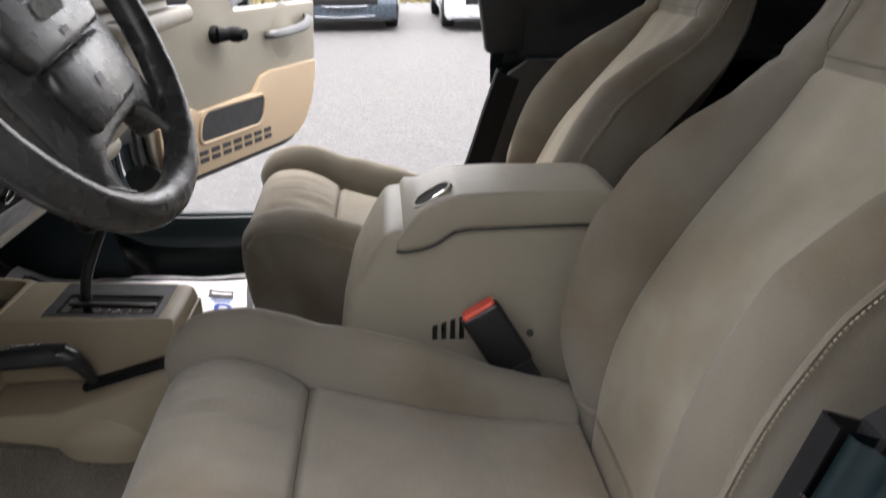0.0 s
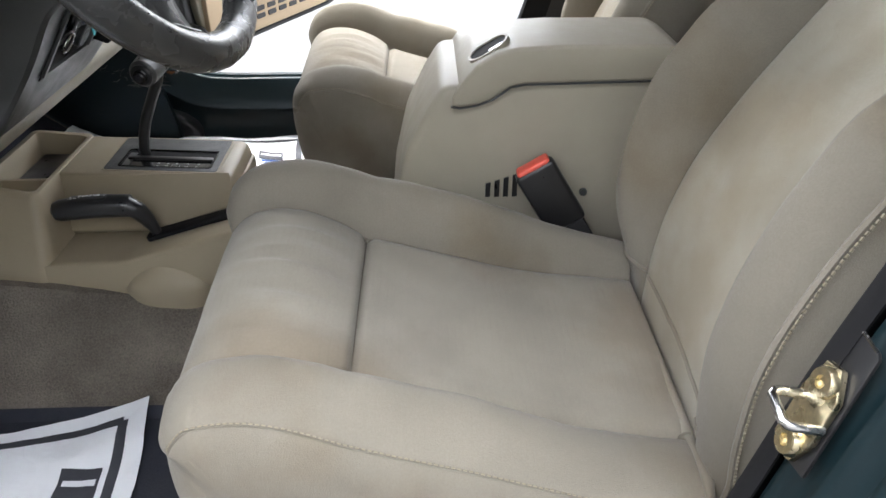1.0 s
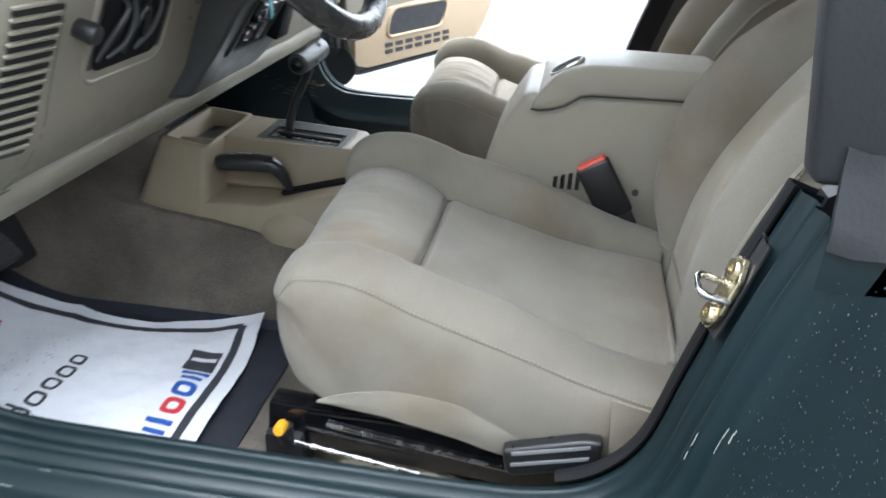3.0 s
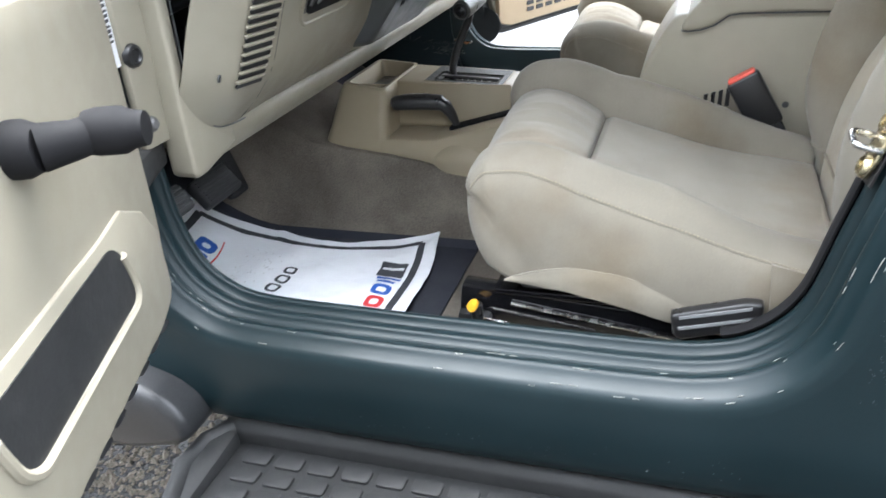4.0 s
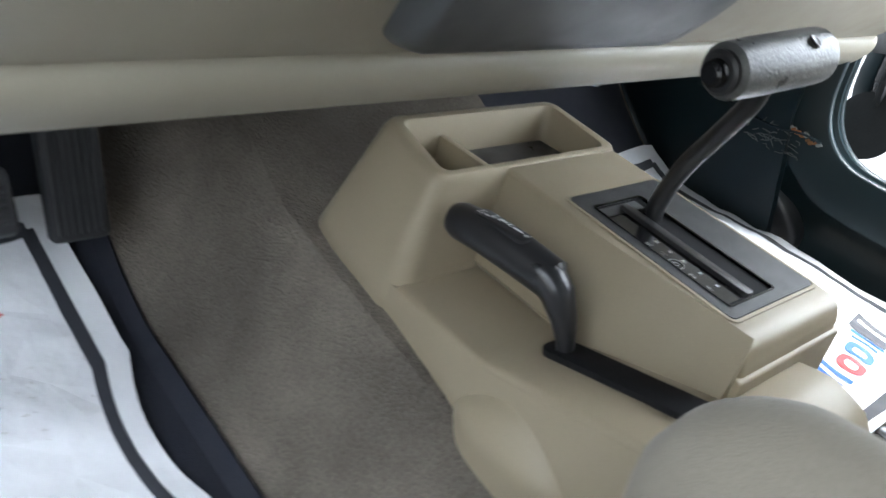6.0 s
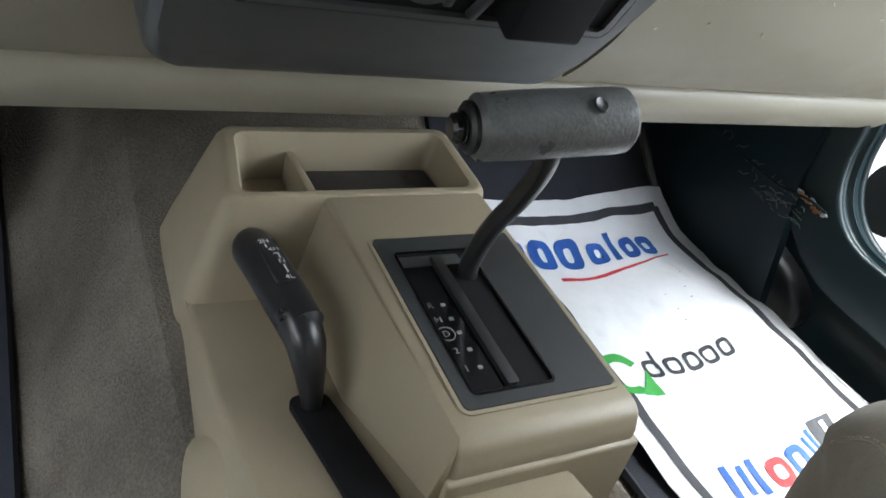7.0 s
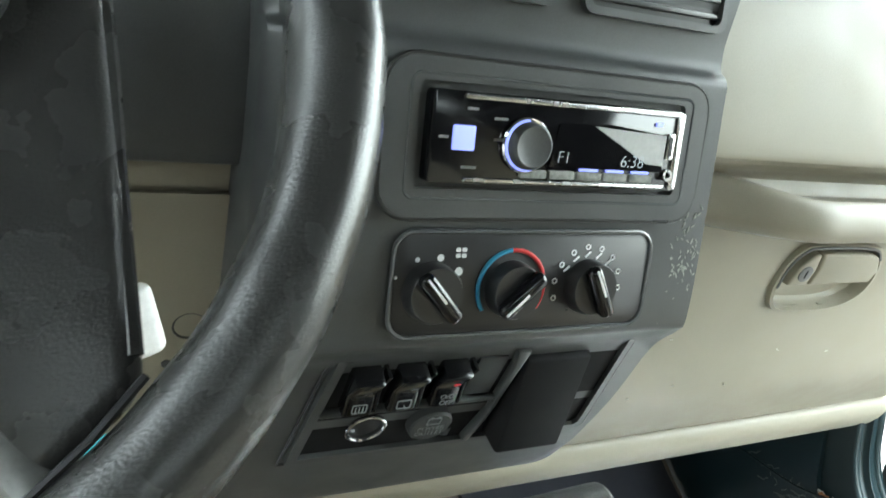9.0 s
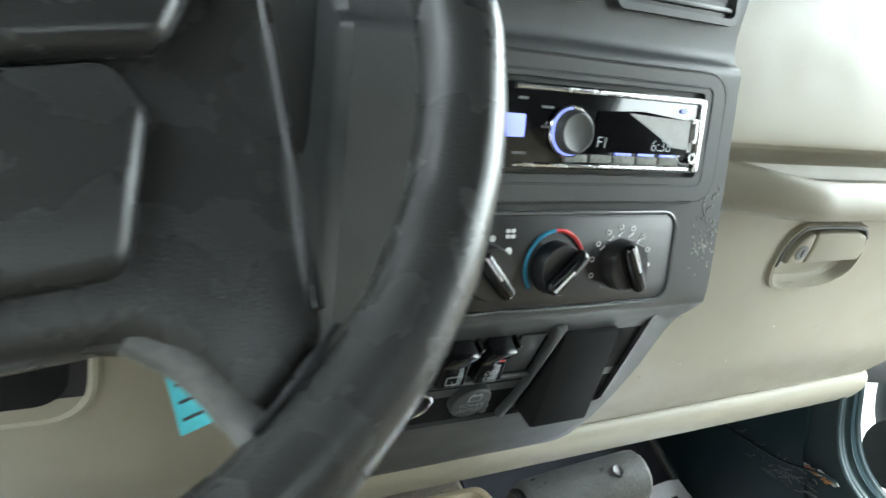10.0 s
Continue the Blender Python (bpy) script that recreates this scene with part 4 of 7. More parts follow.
part("cover_bolt", lathe([(0, 0.003), (0.005, 0.003), (0.0058, 0), (0.0058, -0.004)], (-0.118, -0.563, 0.794), (-1, 0, 0), 14), DARK, arm)
for k in range(4):
    y = -0.425 - 0.0125 * k
    part("vent_slot", prism([(y, 0.79), (y - 0.007, 0.79), (y - 0.0075, 0.812 + k * 0.004), (y - 0.0005, 0.810 + k * 0.004)], "x", -0.1195, -0.115), BLACK, arm, "dark slot")

buckle = thing("seat_belt_buckle", "black seat belt buckle with a red release button", "buckle", at=(-0.155, -0.5, 0.76))
mb = frame_of((-0.165, -0.503, 0.823), (0, -0.86, 0.51), (0, 0.50, 0.866))
part("casing", box(-0.028, 0.028, -0.062, 0.038, -0.011, 0.011, 0.006, 3, m=mb), BLACK, buckle)
part("sleeve", box(-0.023, 0.023, -0.115, -0.055, -0.008, 0.008, 0.004, 2, m=mb), RUBBER, buckle)
part("button", box(-0.0235, 0.0235, 0.020, 0.0425, -0.0135, 0.0085, 0.004, 3, m=mb), RED, buckle, "red release button")
part("button_dish", outline(rounded(0.033, 0.011, 0.005), mb @ pose(0, 0.032, -0.0135, 180, 0, 0), 0.0, 0.0012), RED, buckle)

# ---------------------------------------------------------------- floor console, shifters
con = thing("floor_console", "tan plastic floor console with a tray", "console", at=(0, 0.1, 0.6))
# tray block in front: outer walls and the open tray
bm = bmesh.new()
def ring(z, x0, x1, y0, y1, r, zf=0.0):
    """A rounded rectangle seen from above at height z; zf raises its front."""
    pts = rounded(x1 - x0, y1 - y0, r, 5, (x0 + x1) / 2, (y0 + y1) / 2)
    return [(x, y, z + zf * (y - y0) / (y1 - y0)) for x, y in pts]


def skirt(rings, bm):
    vs = [[bm.verts.new(p) for p in r] for r in rings]
    for a, b in zip(vs, vs[1:]):
        n = len(a)
        for k in range(n):
            bm.faces.new((a[k], a[(k + 1) % n], b[(k + 1) % n], b[k]))
    return vs


vs = skirt([ring(0.648, -0.135, 0.145, 0.188, 0.330, 0.022, 0.030), ring(0.655, -0.146, 0.145, 0.188, 0.338, 0.028, 0.030), ring(0.668, -0.1515, 0.145, 0.188, 0.340, 0.028, 0.026), ring(0.705, -0.148, 0.132, 0.190, 0.325, 0.02, 0.02), ring(0.803, -0.124, 0.108, 0.194, 0.297, 0.014, 0.008), ring(0.8085, -0.120, 0.104, 0.196, 0.292, 0.012, 0.009), ring(0.8095, -0.116, 0.100, 0.199, 0.288, 0.010, 0.009), ring(0.8085, -0.1105, 0.0945, 0.203, 0.283, 0.010, 0.009), ring(0.800, -0.107, 0.091, 0.206, 0.281, 0.010, 0.008), ring(0.765, -0.104, 0.088, 0.208, 0.279, 0.010, 0.008)], bm)
bm.faces.new(vs[-1])
for v in bm.verts:
    v.co.x += 0.012 * max(0, min(1, -v.co.x / 0.1)) * max(0, min(1, (v.co.y - 0.20) / 0.08)) * max(0, min(1, (v.co.z - 0.67) / 0.08))
part("tray", bm, CONSOLE, con, "open tray with a rounded rim", angle=50)
part("tray_divider", box(-0.052, -0.044, 0.207, 0.281, 0.766, 0.800, 0.002), CONSOLE, con)
part("tray_liner", box(-0.043, 0.087, 0.209, 0.278, 0.772, 0.783, 0.004), BLACK, con, "black rubber tray liner")
# shifter block: sloping top
part("shifter_block", prism([(0.198, 0.66), (0.198, 0.8075), (-0.042, 0.7935), (-0.051, 0.789), (-0.0555, 0.775), (-0.0565, 0.62)], "x", -0.046, 0.100, 0.005, 3), CONSOLE, con)
part("block_step", prism([(0.0, 0.60), (0.0, 0.768), (-0.0565, 0.769), (-0.0590, 0.767), (-0.0610, 0.60)], "x", -0.048, 0.1015, 0.003, 3), CONSOLE, con)
part("block_flank", prism([(-0.046, 0.8035), (-0.063, 0.72), (-0.046, 0.70)], "y", -0.054, 0.196, 0.002), CONSOLE, con)
# shelf for the transfer lever and the outer side
part("lever_shelf", prism([(0.196, 0.60), (0.196, 0.712), (0.085, 0.714), (-0.02, 0.745), (-0.085, 0.762), (-0.115, 0.752), (-0.17, 0.68), (-0.20, 0.58)], "x", -0.146, -0.044, 0.006, 3), CONSOLE, con)
part("rear_deck", prism([(-0.04, 0.58), (-0.04, 0.750), (-0.062, 0.757), (-0.086, 0.7615), (-0.115, 0.752), (-0.17, 0.68), (-0.20, 0.58)], "x", -0.052, 0.050, 0.008, 3), CONSOLE, con)
part("rear_foot", prism([(-0.04, 0.58), (-0.058, 0.700), (-0.10, 0.690), (-0.15, 0.64), (-0.17, 0.58)], "x", 0.03, 0.100, 0.008, 3), CONSOLE, con)
part("side_skirt", sheet([[(-0.1455 - 0.012 * (1 - 0.85 * max(0, min(1, (y - 0.07) / 0.12))) * math.sin(min(1, k * 1.15) * math.pi * 0.6) + 0.010 * max(0, k - 0.85) / 0.15, y, (0.709 if y > 0.085 else 0.709 + (0.085 - y) * 0.28) + ((0.632 + 0.10 * max(y, 0)) - 0.709) * k) for k in np.linspace(0, 1, 12)] for y in np.linspace(0.205, -0.12, 18)], thick=0.006), CONSOLE, con)
part("round_boss", sheet([[(-0.150 - 0.022 * math.cos(math.pi / 2 * max(abs(p), abs(q)) ** 2.2) * 1.0, 0.028 + 0.066 * p, 0.652 + 0.056 * q * math.sqrt(max(0.02, 1 - 0.9 * p * p))) for p in np.linspace(-1, 1, 15)] for q in np.linspace(-1, 1, 15)], thick=0.004), CONSOLE, con, "rounded bulge in the console side")
# slot of the transfer lever
slot = frame_of((-0.088, -0.002, 0.7386), (1, 0, 0), (0, -0.9620, 0.2730))
part("lever_slot", outline(rounded(0.029, 0.146, 0.010), slot, -0.006, 0.0012, 0.0006), MATTE, con, "black rubber slot strip")
rng = random.Random(44)
for k in range(46):
    part("rubber_rib", outline(rounded(rng.uniform(0.002, 0.007), rng.uniform(0.0008, 0.0018), 0.0004), slot @ pose(rng.uniform(-0.009, 0.009), rng.uniform(-0.02, 0.066), 0, 0, 0, rng.uniform(-40, 40)), 0.0005, 0.0019), RUBBER, con)

shift = thing("gear_shifter", "black automatic gear shifter with a worn T-handle", "gear lever", at=(0.04, 0.08, 0.80))
slope = frame_of((0.0325, 0.057, 0.7990), (1, 0, 0), (0, 0.998, 0.058))
part("bezel", frame_plate(rounded(0.119, 0.166, 0.005, cx=-0.001, cy=-0.002), rounded(0.061, 0.136, 0.003, cx=-0.0178, cy=-0.006), slope, -0.006, 0.0018), BEZEL, shift, "grained black shifter bezel")
part("bezel_seat", frame_plate(rounded(0.1265, 0.1735, 0.008, cx=-0.001, cy=-0.002), rounded(0.1205, 0.1675, 0.005, cx=-0.001, cy=-0.002), slope, -0.004, 0.0016), CONSOLE, con, "raised edge round the shifter bezel")
part("bezel_lip", frame_plate(rounded(0.064, 0.139, 0.004, cx=-0.0178, cy=-0.006), rounded(0.061, 0.136, 0.003, cx=-0.0178, cy=-0.006), slope, 0.0, 0.0028), GLOSS, shift)
part("well", outline(rounded(0.061, 0.136, 0.003, cx=-0.0178, cy=-0.006), slope, -0.006, 0.0004), MATTE, shift)
part("indicator", outline(rounded(0.024, 0.118, 0.001, cx=-0.036, cy=-0.012), slope, -0.004, 0.0008), GLOSS, shift, "glossy black gear indicator strip")
part("slider", outline(rounded(0.009, 0.128, 0.002, cx=-0.0185, cy=-0.008), slope, -0.004, 0.0042, 0.002), BLACK, shift, "raised black gate edge")
# Paler plastic stands in for light falling on the gate's end.
part("shield", outline(rounded(0.050, 0.011, 0.001, cx=-0.022, cy=0.054), slope, -0.004, 0.0010), DARK, shift, "paler plate for the lit end of the gate")
stem = smoothed([(0.036, 0.092, 0.792), (0.034, 0.094, 0.812), (0.036, 0.085, 0.85), (0.040, 0.070, 0.885), (0.034, 0.052, 0.92), (0.026, 0.045, 0.945)], 6)
part("stem", tube(stem, 0.0095, 12, flat=0.8), BLACK, shift, "bent black steel stem")
ka, kb = Vector((-0.030, 0.049, 0.947)), Vector((0.074, 0.038, 0.960))
ax = (kb - ka).normalized()
part("handle", lathe([(0, 0.0), (0.016, 0.0), (0.0195, 0.003), (0.0205, 0.03), (0.0205, 0.092), (0.0200, 0.0985), (0.0175, 0.1015), (0.0, 0.1025)], ka, ax, 28), HANDLE, shift, "grained black T-handle with a worn patch")
part("collar", lathe([(0, -0.005), (0.013, -0.005), (0.0155, -0.003), (0.0155, 0.002), (0, 0.002)], ka, ax, 24), BLACK, shift)
part("button", lathe([(0, -0.0135), (0.0065, -0.0135), (0.0088, -0.0115), (0.0090, -0.0085), (0.008, -0.007), (0.0098, -0.006), (0.0098, -0.004), (0, -0.004)], ka, ax, 20), GLOSS, shift, "glossy push button")
part("worn_patch", lathe([(0, 0.0006), (0.003, 0.0004), (0.0045, 0.0012), (0.0055, 0.0)], ka + ax * 0.072 + Vector((-0.002, -0.0118, 0.0172)), (0.05, -0.55, 0.83), 14), BLACK, shift, "small dented spot")
for ch, y in (("R", 0.0065), ("N", -0.0075), ("D", -0.021), ("2", -0.037), ("1", -0.053)):
    words(ch, 0.0078, slope @ pose(-0.0437, y, 0.0012), DIMPRINT, shift, name="letter")
    part("mark", outline(rounded(0.0034, 0.003, 0.0006), slope @ pose(-0.0335, y, 0.0010), -0.001, 0.0002), DIMPRINT, shift)
part("drive_ring", tube([slope @ Vector((-0.0437 + 0.0062 * math.cos(a), -0.021 + 0.0062 * math.sin(a), 0.0013)) for a in np.linspace(0, 6.283, 20, endpoint=False)], 0.0004, 5, closed=True), DIMPRINT, shift)

tl = thing("transfer_lever", "black transfer case lever with a printed grip", "gear lever", at=(-0.09, 0.06, 0.71))
part("rod", tube([(-0.0885, 0.050, 0.704), (-0.089, 0.053, 0.724)], 0.0065, 10), STEEL, tl, "bare steel rod")
part("neck", tube([(-0.0888, 0.0525, 0.719), (-0.0895, 0.056, 0.735), (-0.091, 0.064, 0.753), (-0.0925, 0.074, 0.768), (-0.0945, 0.086, 0.776), (-0.096, 0.097, 0.778)], [0.0068, 0.0085, 0.012, 0.0150, 0.0165, 0.015], 14, flat=0.9), BLACK, tl, "tapered black neck")
part("grip", tube([(-0.0935, 0.078, 0.775), (-0.094, 0.082, 0.7765), (-0.098, 0.115, 0.779), (-0.102, 0.150, 0.779), (-0.1055, 0.176, 0.777), (-0.1065, 0.184, 0.776), (-0.107, 0.188, 0.775)], [0.010, 0.0165, 0.0172, 0.0168, 0.0160, 0.0130, 0.006], 16, flat=0.85), BLACK, tl, "moulded black grip")
plate = frame_of((-0.0995, 0.137, 0.7935), (1, 0.06, 0.02), (-0.05, 0.99, -0.03))
part("shift_plate", outline(rounded(0.015, 0.054, 0.006), plate, -0.003, 0.0008, 0.0006), BLACK, tl, "shift pattern plate")
for t, yy, xx in (("2H", 0.022, -0.002), ("4H", 0.011, 0.002), ("N", -0.004, 0.003), ("4L", -0.023, 0.002)):
    words(t, 0.0066, plate @ pose(xx, yy, 0.0016), WHITE, tl, name="letter")
for x, y, w, h in ((-0.002, 0.0165, 0.001, 0.004), (0.002, 0.0062, 0.004, 0.001), (0.0035, 0.003, 0.001, 0.006), (0.003, -0.0125, 0.001, 0.009)):
    part("mark", outline(rounded(w, h, 0.0004), plate @ pose(x, y, 0), 0.001, 0.0016), WHITE, tl)

# ---------------------------------------------------------------- dashboard
dash = thing("dashboard", "beige moulded dashboard with a dark centre stack", "dashboard", at=(0, 0.2, 0.83))
PANEL = [(0.268, 0.878), (0.254, 0.893), (0.237, 0.908), (0.214, 0.932), (0.186, 0.972), (0.160, 1.04), (0.131, 1.108), (0.118, 1.150), (0.112, 1.172)]


def ends(x):
    """How far the panel curves forward towards its ends."""
    return 0.075 * max(0, (-x - 0.59) / 0.10) ** 2


xs = [-0.685 + 1.415 * k / 76 for k in range(77)]
bm = sheet([[(x, y + ends(x), z) for y, z in smoothed(PANEL, 4)] for x in xs])
bmesh.ops.delete(bm, geom=[f for f in bm.faces if 0.27 < f.calc_center_median().x < 0.49 and 1.04 < f.calc_center_median().z < 1.145], context="FACES")
bmesh.ops.recalc_face_normals(bm, faces=bm.faces)
bmesh.ops.solidify(bm, geom=bm.faces[:], thickness=0.004)
part("lower_panel", bm, SHADETRIM, dash, "beige lower panel")
LIP = [(0.30, 0.872), (0.302, 0.845), (0.296, 0.837), (0.286, 0.836), (0.270, 0.842), (0.258, 0.853), (0.248, 0.866), (0.244, 0.877), (0.245, 0.887), (0.250, 0.893), (0.259, 0.895)]
part("lower_lip", sheet([[(x, y + 0.016 * max(0, min(1, (-x - 0.50) / 0.09)) * max(0, min(1, (0.272 - y) / 0.02)), z) for y, z in smoothed(LIP, 4)] for x in np.linspace(-0.655, 0.735, 80)]), SHADETRIM, dash, "rounded beige lower lip")
for s in (-1,):
    edge = [(0.575, 0.857), (0.62, 0.846), (0.66, 0.837), (0.682, 0.836), (0.690, 0.844), (0.692, 0.93), (0.690, 1.00), (0.690, 1.10), (0.692, 1.30)]
    inner = [(0.672, 1.30), (0.668, 1.10), (0.668, 0.975), (0.655, 0.938), (0.638, 0.906), (0.612, 0.891), (0.583, 0.886)]
    part("end_frame", prism([(s * x, z) for x, z in edge] + [(s * x, z) for x, z in inner], "y", 0.256, 0.298, 0.007, 3), SHADETRIM, dash, "beige frame round the panel's end")
    br = part("end_bracket", box(min(s * 0.685, s * 0.742), max(s * 0.685, s * 0.742), 0.284, 0.297, 0.897, 1.30, 0.004), SHADETRIM, dash, "beige end plate with a bolt")
    part("bolt", lathe([(0, -0.004), (0.006, -0.004), (0.0095, -0.001), (0.011, 0.003), (0.011, 0.005)], (s * 0.721, 0.281, 0.929), (0, 1, 0), 16), LOCKGREY, br)
    part("rubber_plug", lathe([(0, -0.001), (0.008, -0.001), (0.010, -0.004), (0.014, -0.003), (0.016, 0.002), (0.016, 0.006)], (s * 0.727, 0.281, 1.022), (0, 1, 0), 18), BLACK, br, "black rubber plug")
# upper body: driver's side and passenger's side
part("upper_left", sheet([[(x, y + ends(x), z) for y, z in smoothed([(0.118, 1.150), (0.110, 1.192), (0.118, 1.196)], 4)] for x in np.linspace(-0.74, -0.14, 26)]), SHADETRIM, dash, "beige strip under the instruments")
part("cluster_hood", sheet([[(x, y + ends(x), z) for y, z in smoothed([(0.14, 1.192), (0.098, 1.190), (0.088, 1.196), (0.084, 1.22), (0.082, 1.30), (0.10, 1.345), (0.30, 1.36), (0.66, 1.19)], 5)] for x in np.linspace(-0.74, -0.14, 26)]), DARK, dash, "dark grey instrument surround")
part("upper_pad", sheet([[(x, y + ends(x), z) for y, z in smoothed([(0.118, 1.150), (0.103, 1.195), (0.080, 1.2065), (0.066, 1.212), (0.060, 1.225), (0.062, 1.30), (0.075, 1.36), (0.11, 1.385), (0.34, 1.35), (0.66, 1.19)], 5)] for x in np.linspace(0.135, 0.74, 26)]), SHADETRIM, dash, "beige padded upper dash")
def ledge_row(x):
    """The grab ledge swings out from the dash beside the centre stack and runs on as a level bar with a slot behind it."""
    w = max(0.0, min(1.0, (x - 0.150) / 0.125))
    w = w * w * (3 - 2 * w)
    f, top, low_ = 0.096 - 0.050 * w, 1.2045 - 0.019 * w, 1.160 - 0.009 * w
    pts_ = [(0.124, low_ - 0.004), (f + 0.016, low_ - 0.001), (f + 0.004, low_ + 0.004), (f, low_ + 0.013), (f + 0.002, top - 0.008), (f + 0.008, top - 0.001), (f + 0.016, top), (max(f + 0.020, 0.094), top - 0.003), (0.101, top + 0.002), (0.103, 1.208)]
    return [(x, y, z) for y, z in smoothed(pts_, 4)]


part("ledge", sheet([ledge_row(x) for x in np.linspace(0.140, 0.74, 70)]), SHADETRIM, dash, "rounded beige grab ledge")

# glove box
def on_panel(x, z, lift=0.0):
    """A pose on the lower panel at x and z: x along the dash, y up the panel."""
    pts = smoothed(PANEL, 8)
    k = min(range(1, len(pts)), key=lambda i: abs(pts[i][1] - z))
    d = pts[k] - pts[k - 1]
    d = d / np.linalg.norm(d)
    y = float(np.interp(z, [p[1] for p in pts], [p[0] for p in pts]))
    return frame_of((x, y + ends(x), z), (1, (ends(x + 0.001) - ends(x - 0.001)) / 0.002, 0), (0, d[0], d[1])) @ pose(0, 0, lift)


gm = on_panel(0.403, 1.105, 0.0105)
recess = [(-0.088, -0.008), (-0.087, 0.016), (-0.076, 0.032), (-0.056, 0.037), (0.022, 0.035), (0.042, 0.022), (0.050, -0.002), (0.044, -0.022), (0.022, -0.034), (-0.010, -0.038), (-0.062, -0.036), (-0.080, -0.026)]
glove_rows = [[(x, y + ends(x) - 0.005, z) for y, z in smoothed([(0.239, 0.905), (0.214, 0.932), (0.186, 0.972), (0.160, 1.04), (0.131, 1.108), (0.122, 1.136), (0.113, 1.168)], 14)] for x in np.linspace(0.175, 0.60, 150)]


def inside(p, poly):
    hit = False
    for (x0, y0), (x1, y1) in zip(poly, poly[1:] + poly[:1]):
        if (y0 > p.y) != (y1 > p.y) and p.x < x0 + (p.y - y0) / (y1 - y0) * (x1 - x0):
            hit = not hit
    return hit


bm = sheet(glove_rows)
turn = gm.inverted()
bmesh.ops.delete(bm, geom=[f for f in bm.faces if inside(turn @ f.calc_center_median(), [(x * 1.02, y * 1.02) for x, y in recess])], context="FACES")
bmesh.ops.recalc_face_normals(bm, faces=bm.faces)
bmesh.ops.solidify(bm, geom=bm.faces[:], thickness=0.003)
glove = part("glove_box_door", bm, SHADETRIM, dash, "beige glove box door with small scratches")
bm = bmesh.new()
fall = [[bm.verts.new(gm @ Vector((x * f - 0.02 * (1 - f), y * f, h))) for x, y in smoothed(recess + recess[:1], 3)[:-1]] for f, h in ((1.075, -0.0040), (1.045, 0.0006), (0.99, 0.0010), (0.965, -0.0020), (0.93, -0.012), (0.84, -0.016))]
for a, b in zip(fall, fall[1:]):
    for k in range(len(a)):
        bm.faces.new((a[k], a[(k + 1) % len(a)], b[(k + 1) % len(a)], b[k]))
bm.faces.new(fall[-1])
part("latch_recess", bm, SHADETRIM, glove, "dished finger recess")
# Dark tube drawn in place of the shadow along the recess's upper edge.
part("recess_shadow_line", tube([gm @ Vector((x * 0.985, y * 0.985, 0.0006)) for x, y in smoothed(recess[:6], 4)], 0.0018, 6), DARK, glove)
latch = part("latch_handle", outline([(-0.050, -0.004), (0.040, -0.004), (0.044, 0.010), (0.034, 0.026), (0.016, 0.0305), (-0.051, 0.0315), (-0.0475, 0.014)], gm, -0.012, 0.0045, 0.003, 3), SHADETRIM, glove, "beige pull latch")
part("key_plate", outline([(-0.080, -0.004), (-0.0525, -0.004), (-0.0505, 0.014), (-0.054, 0.0315), (-0.064, 0.029), (-0.075, 0.016)], gm, -0.012, 0.0045, 0.003, 3), SHADETRIM, glove)
part("lock", lathe([(0.0085, 0), (0.0085, 0.0012), (0.007, 0.0016), (0, 0.001)], gm @ Vector((-0.064, 0.010, 0.0042)), gm.to_3x3() @ Vector((0, 0, 1)), 18), LOCKGREY, latch, "dark grey key lock")
part("key_slot", outline(rounded(0.0014, 0.009, 0.0006, cx=-0.064, cy=0.010), gm, 0.004, 0.0063), BLACK, latch)

rng = random.Random(12)
for k in range(7):
    mm = on_panel(rng.uniform(0.2, 0.58), rng.uniform(0.92, 1.07), 0.0085)
    part("scratch", outline(rounded(rng.uniform(0.002, 0.006), 0.0009, 0.0003), mm @ pose(0, 0, 0, 0, 0, rng.uniform(-50, 50)), -0.004, 0.0001), PALE, glove)

# slatted speaker grille, screw and column opening on the driver's side
for k in range(-1, 13):
    z = 0.972 + 0.0125 * k
    w = 0.050 + 0.0016 * k
    m = on_panel(-0.611 + 0.0008 * k, z, 0.0045)
    part("grille_slot", outline(rounded(w, 0.0064, 0.003), m, -0.001, 0.0012), BLACK, dash)
    part("grille_slat", outline(rounded(w + 0.004, 0.0035, 0.0015), on_panel(-0.611 + 0.0008 * k, z + 0.0062, 0.0045), -0.001, 0.0035, 0.0012), SHADETRIM, dash)
part("screw", lathe([(0, 0.002), (0.005, 0.002), (0.006, 0.0)], on_panel(-0.652, 0.975, 0.003).translation, (0, -1, -0.3), 12), DARK, dash)
part("panel_groove", tube([on_panel(-0.556, z, 0.003).translation for z in np.linspace(0.885, 1.14, 14)], 0.0014, 6), DARK, dash)
part("panel_groove", tube(smoothed([(-0.668, 0.254, 1.10), (-0.668, 0.254, 0.975), (-0.655, 0.254, 0.938), (-0.638, 0.254, 0.906), (-0.612, 0.254, 0.891), (-0.57, 0.2535, 0.8845), (-0.50, 0.2535, 0.884)], 6), 0.0013, 6), DARK, dash)
cm = on_panel(-0.395, 1.075, 0.002)
part("column_opening", outline(rounded(0.19, 0.135, 0.025), cm, -0.001, 0.003), BLACK, dash, "dark opening below the steering column")
part("opening_lip", tube([cm @ Vector((x, y, 0.002)) for x, y in rounded(0.195, 0.14, 0.028)], 0.0045, 8, closed=True), SHADETRIM, dash)
# Matt black plate in place of the shaded hollow behind the opening.
part("opening_fill", outline(rounded(0.165, 0.110, 0.02), cm, 0.002, 0.0042, 0.001), MATTE, dash)
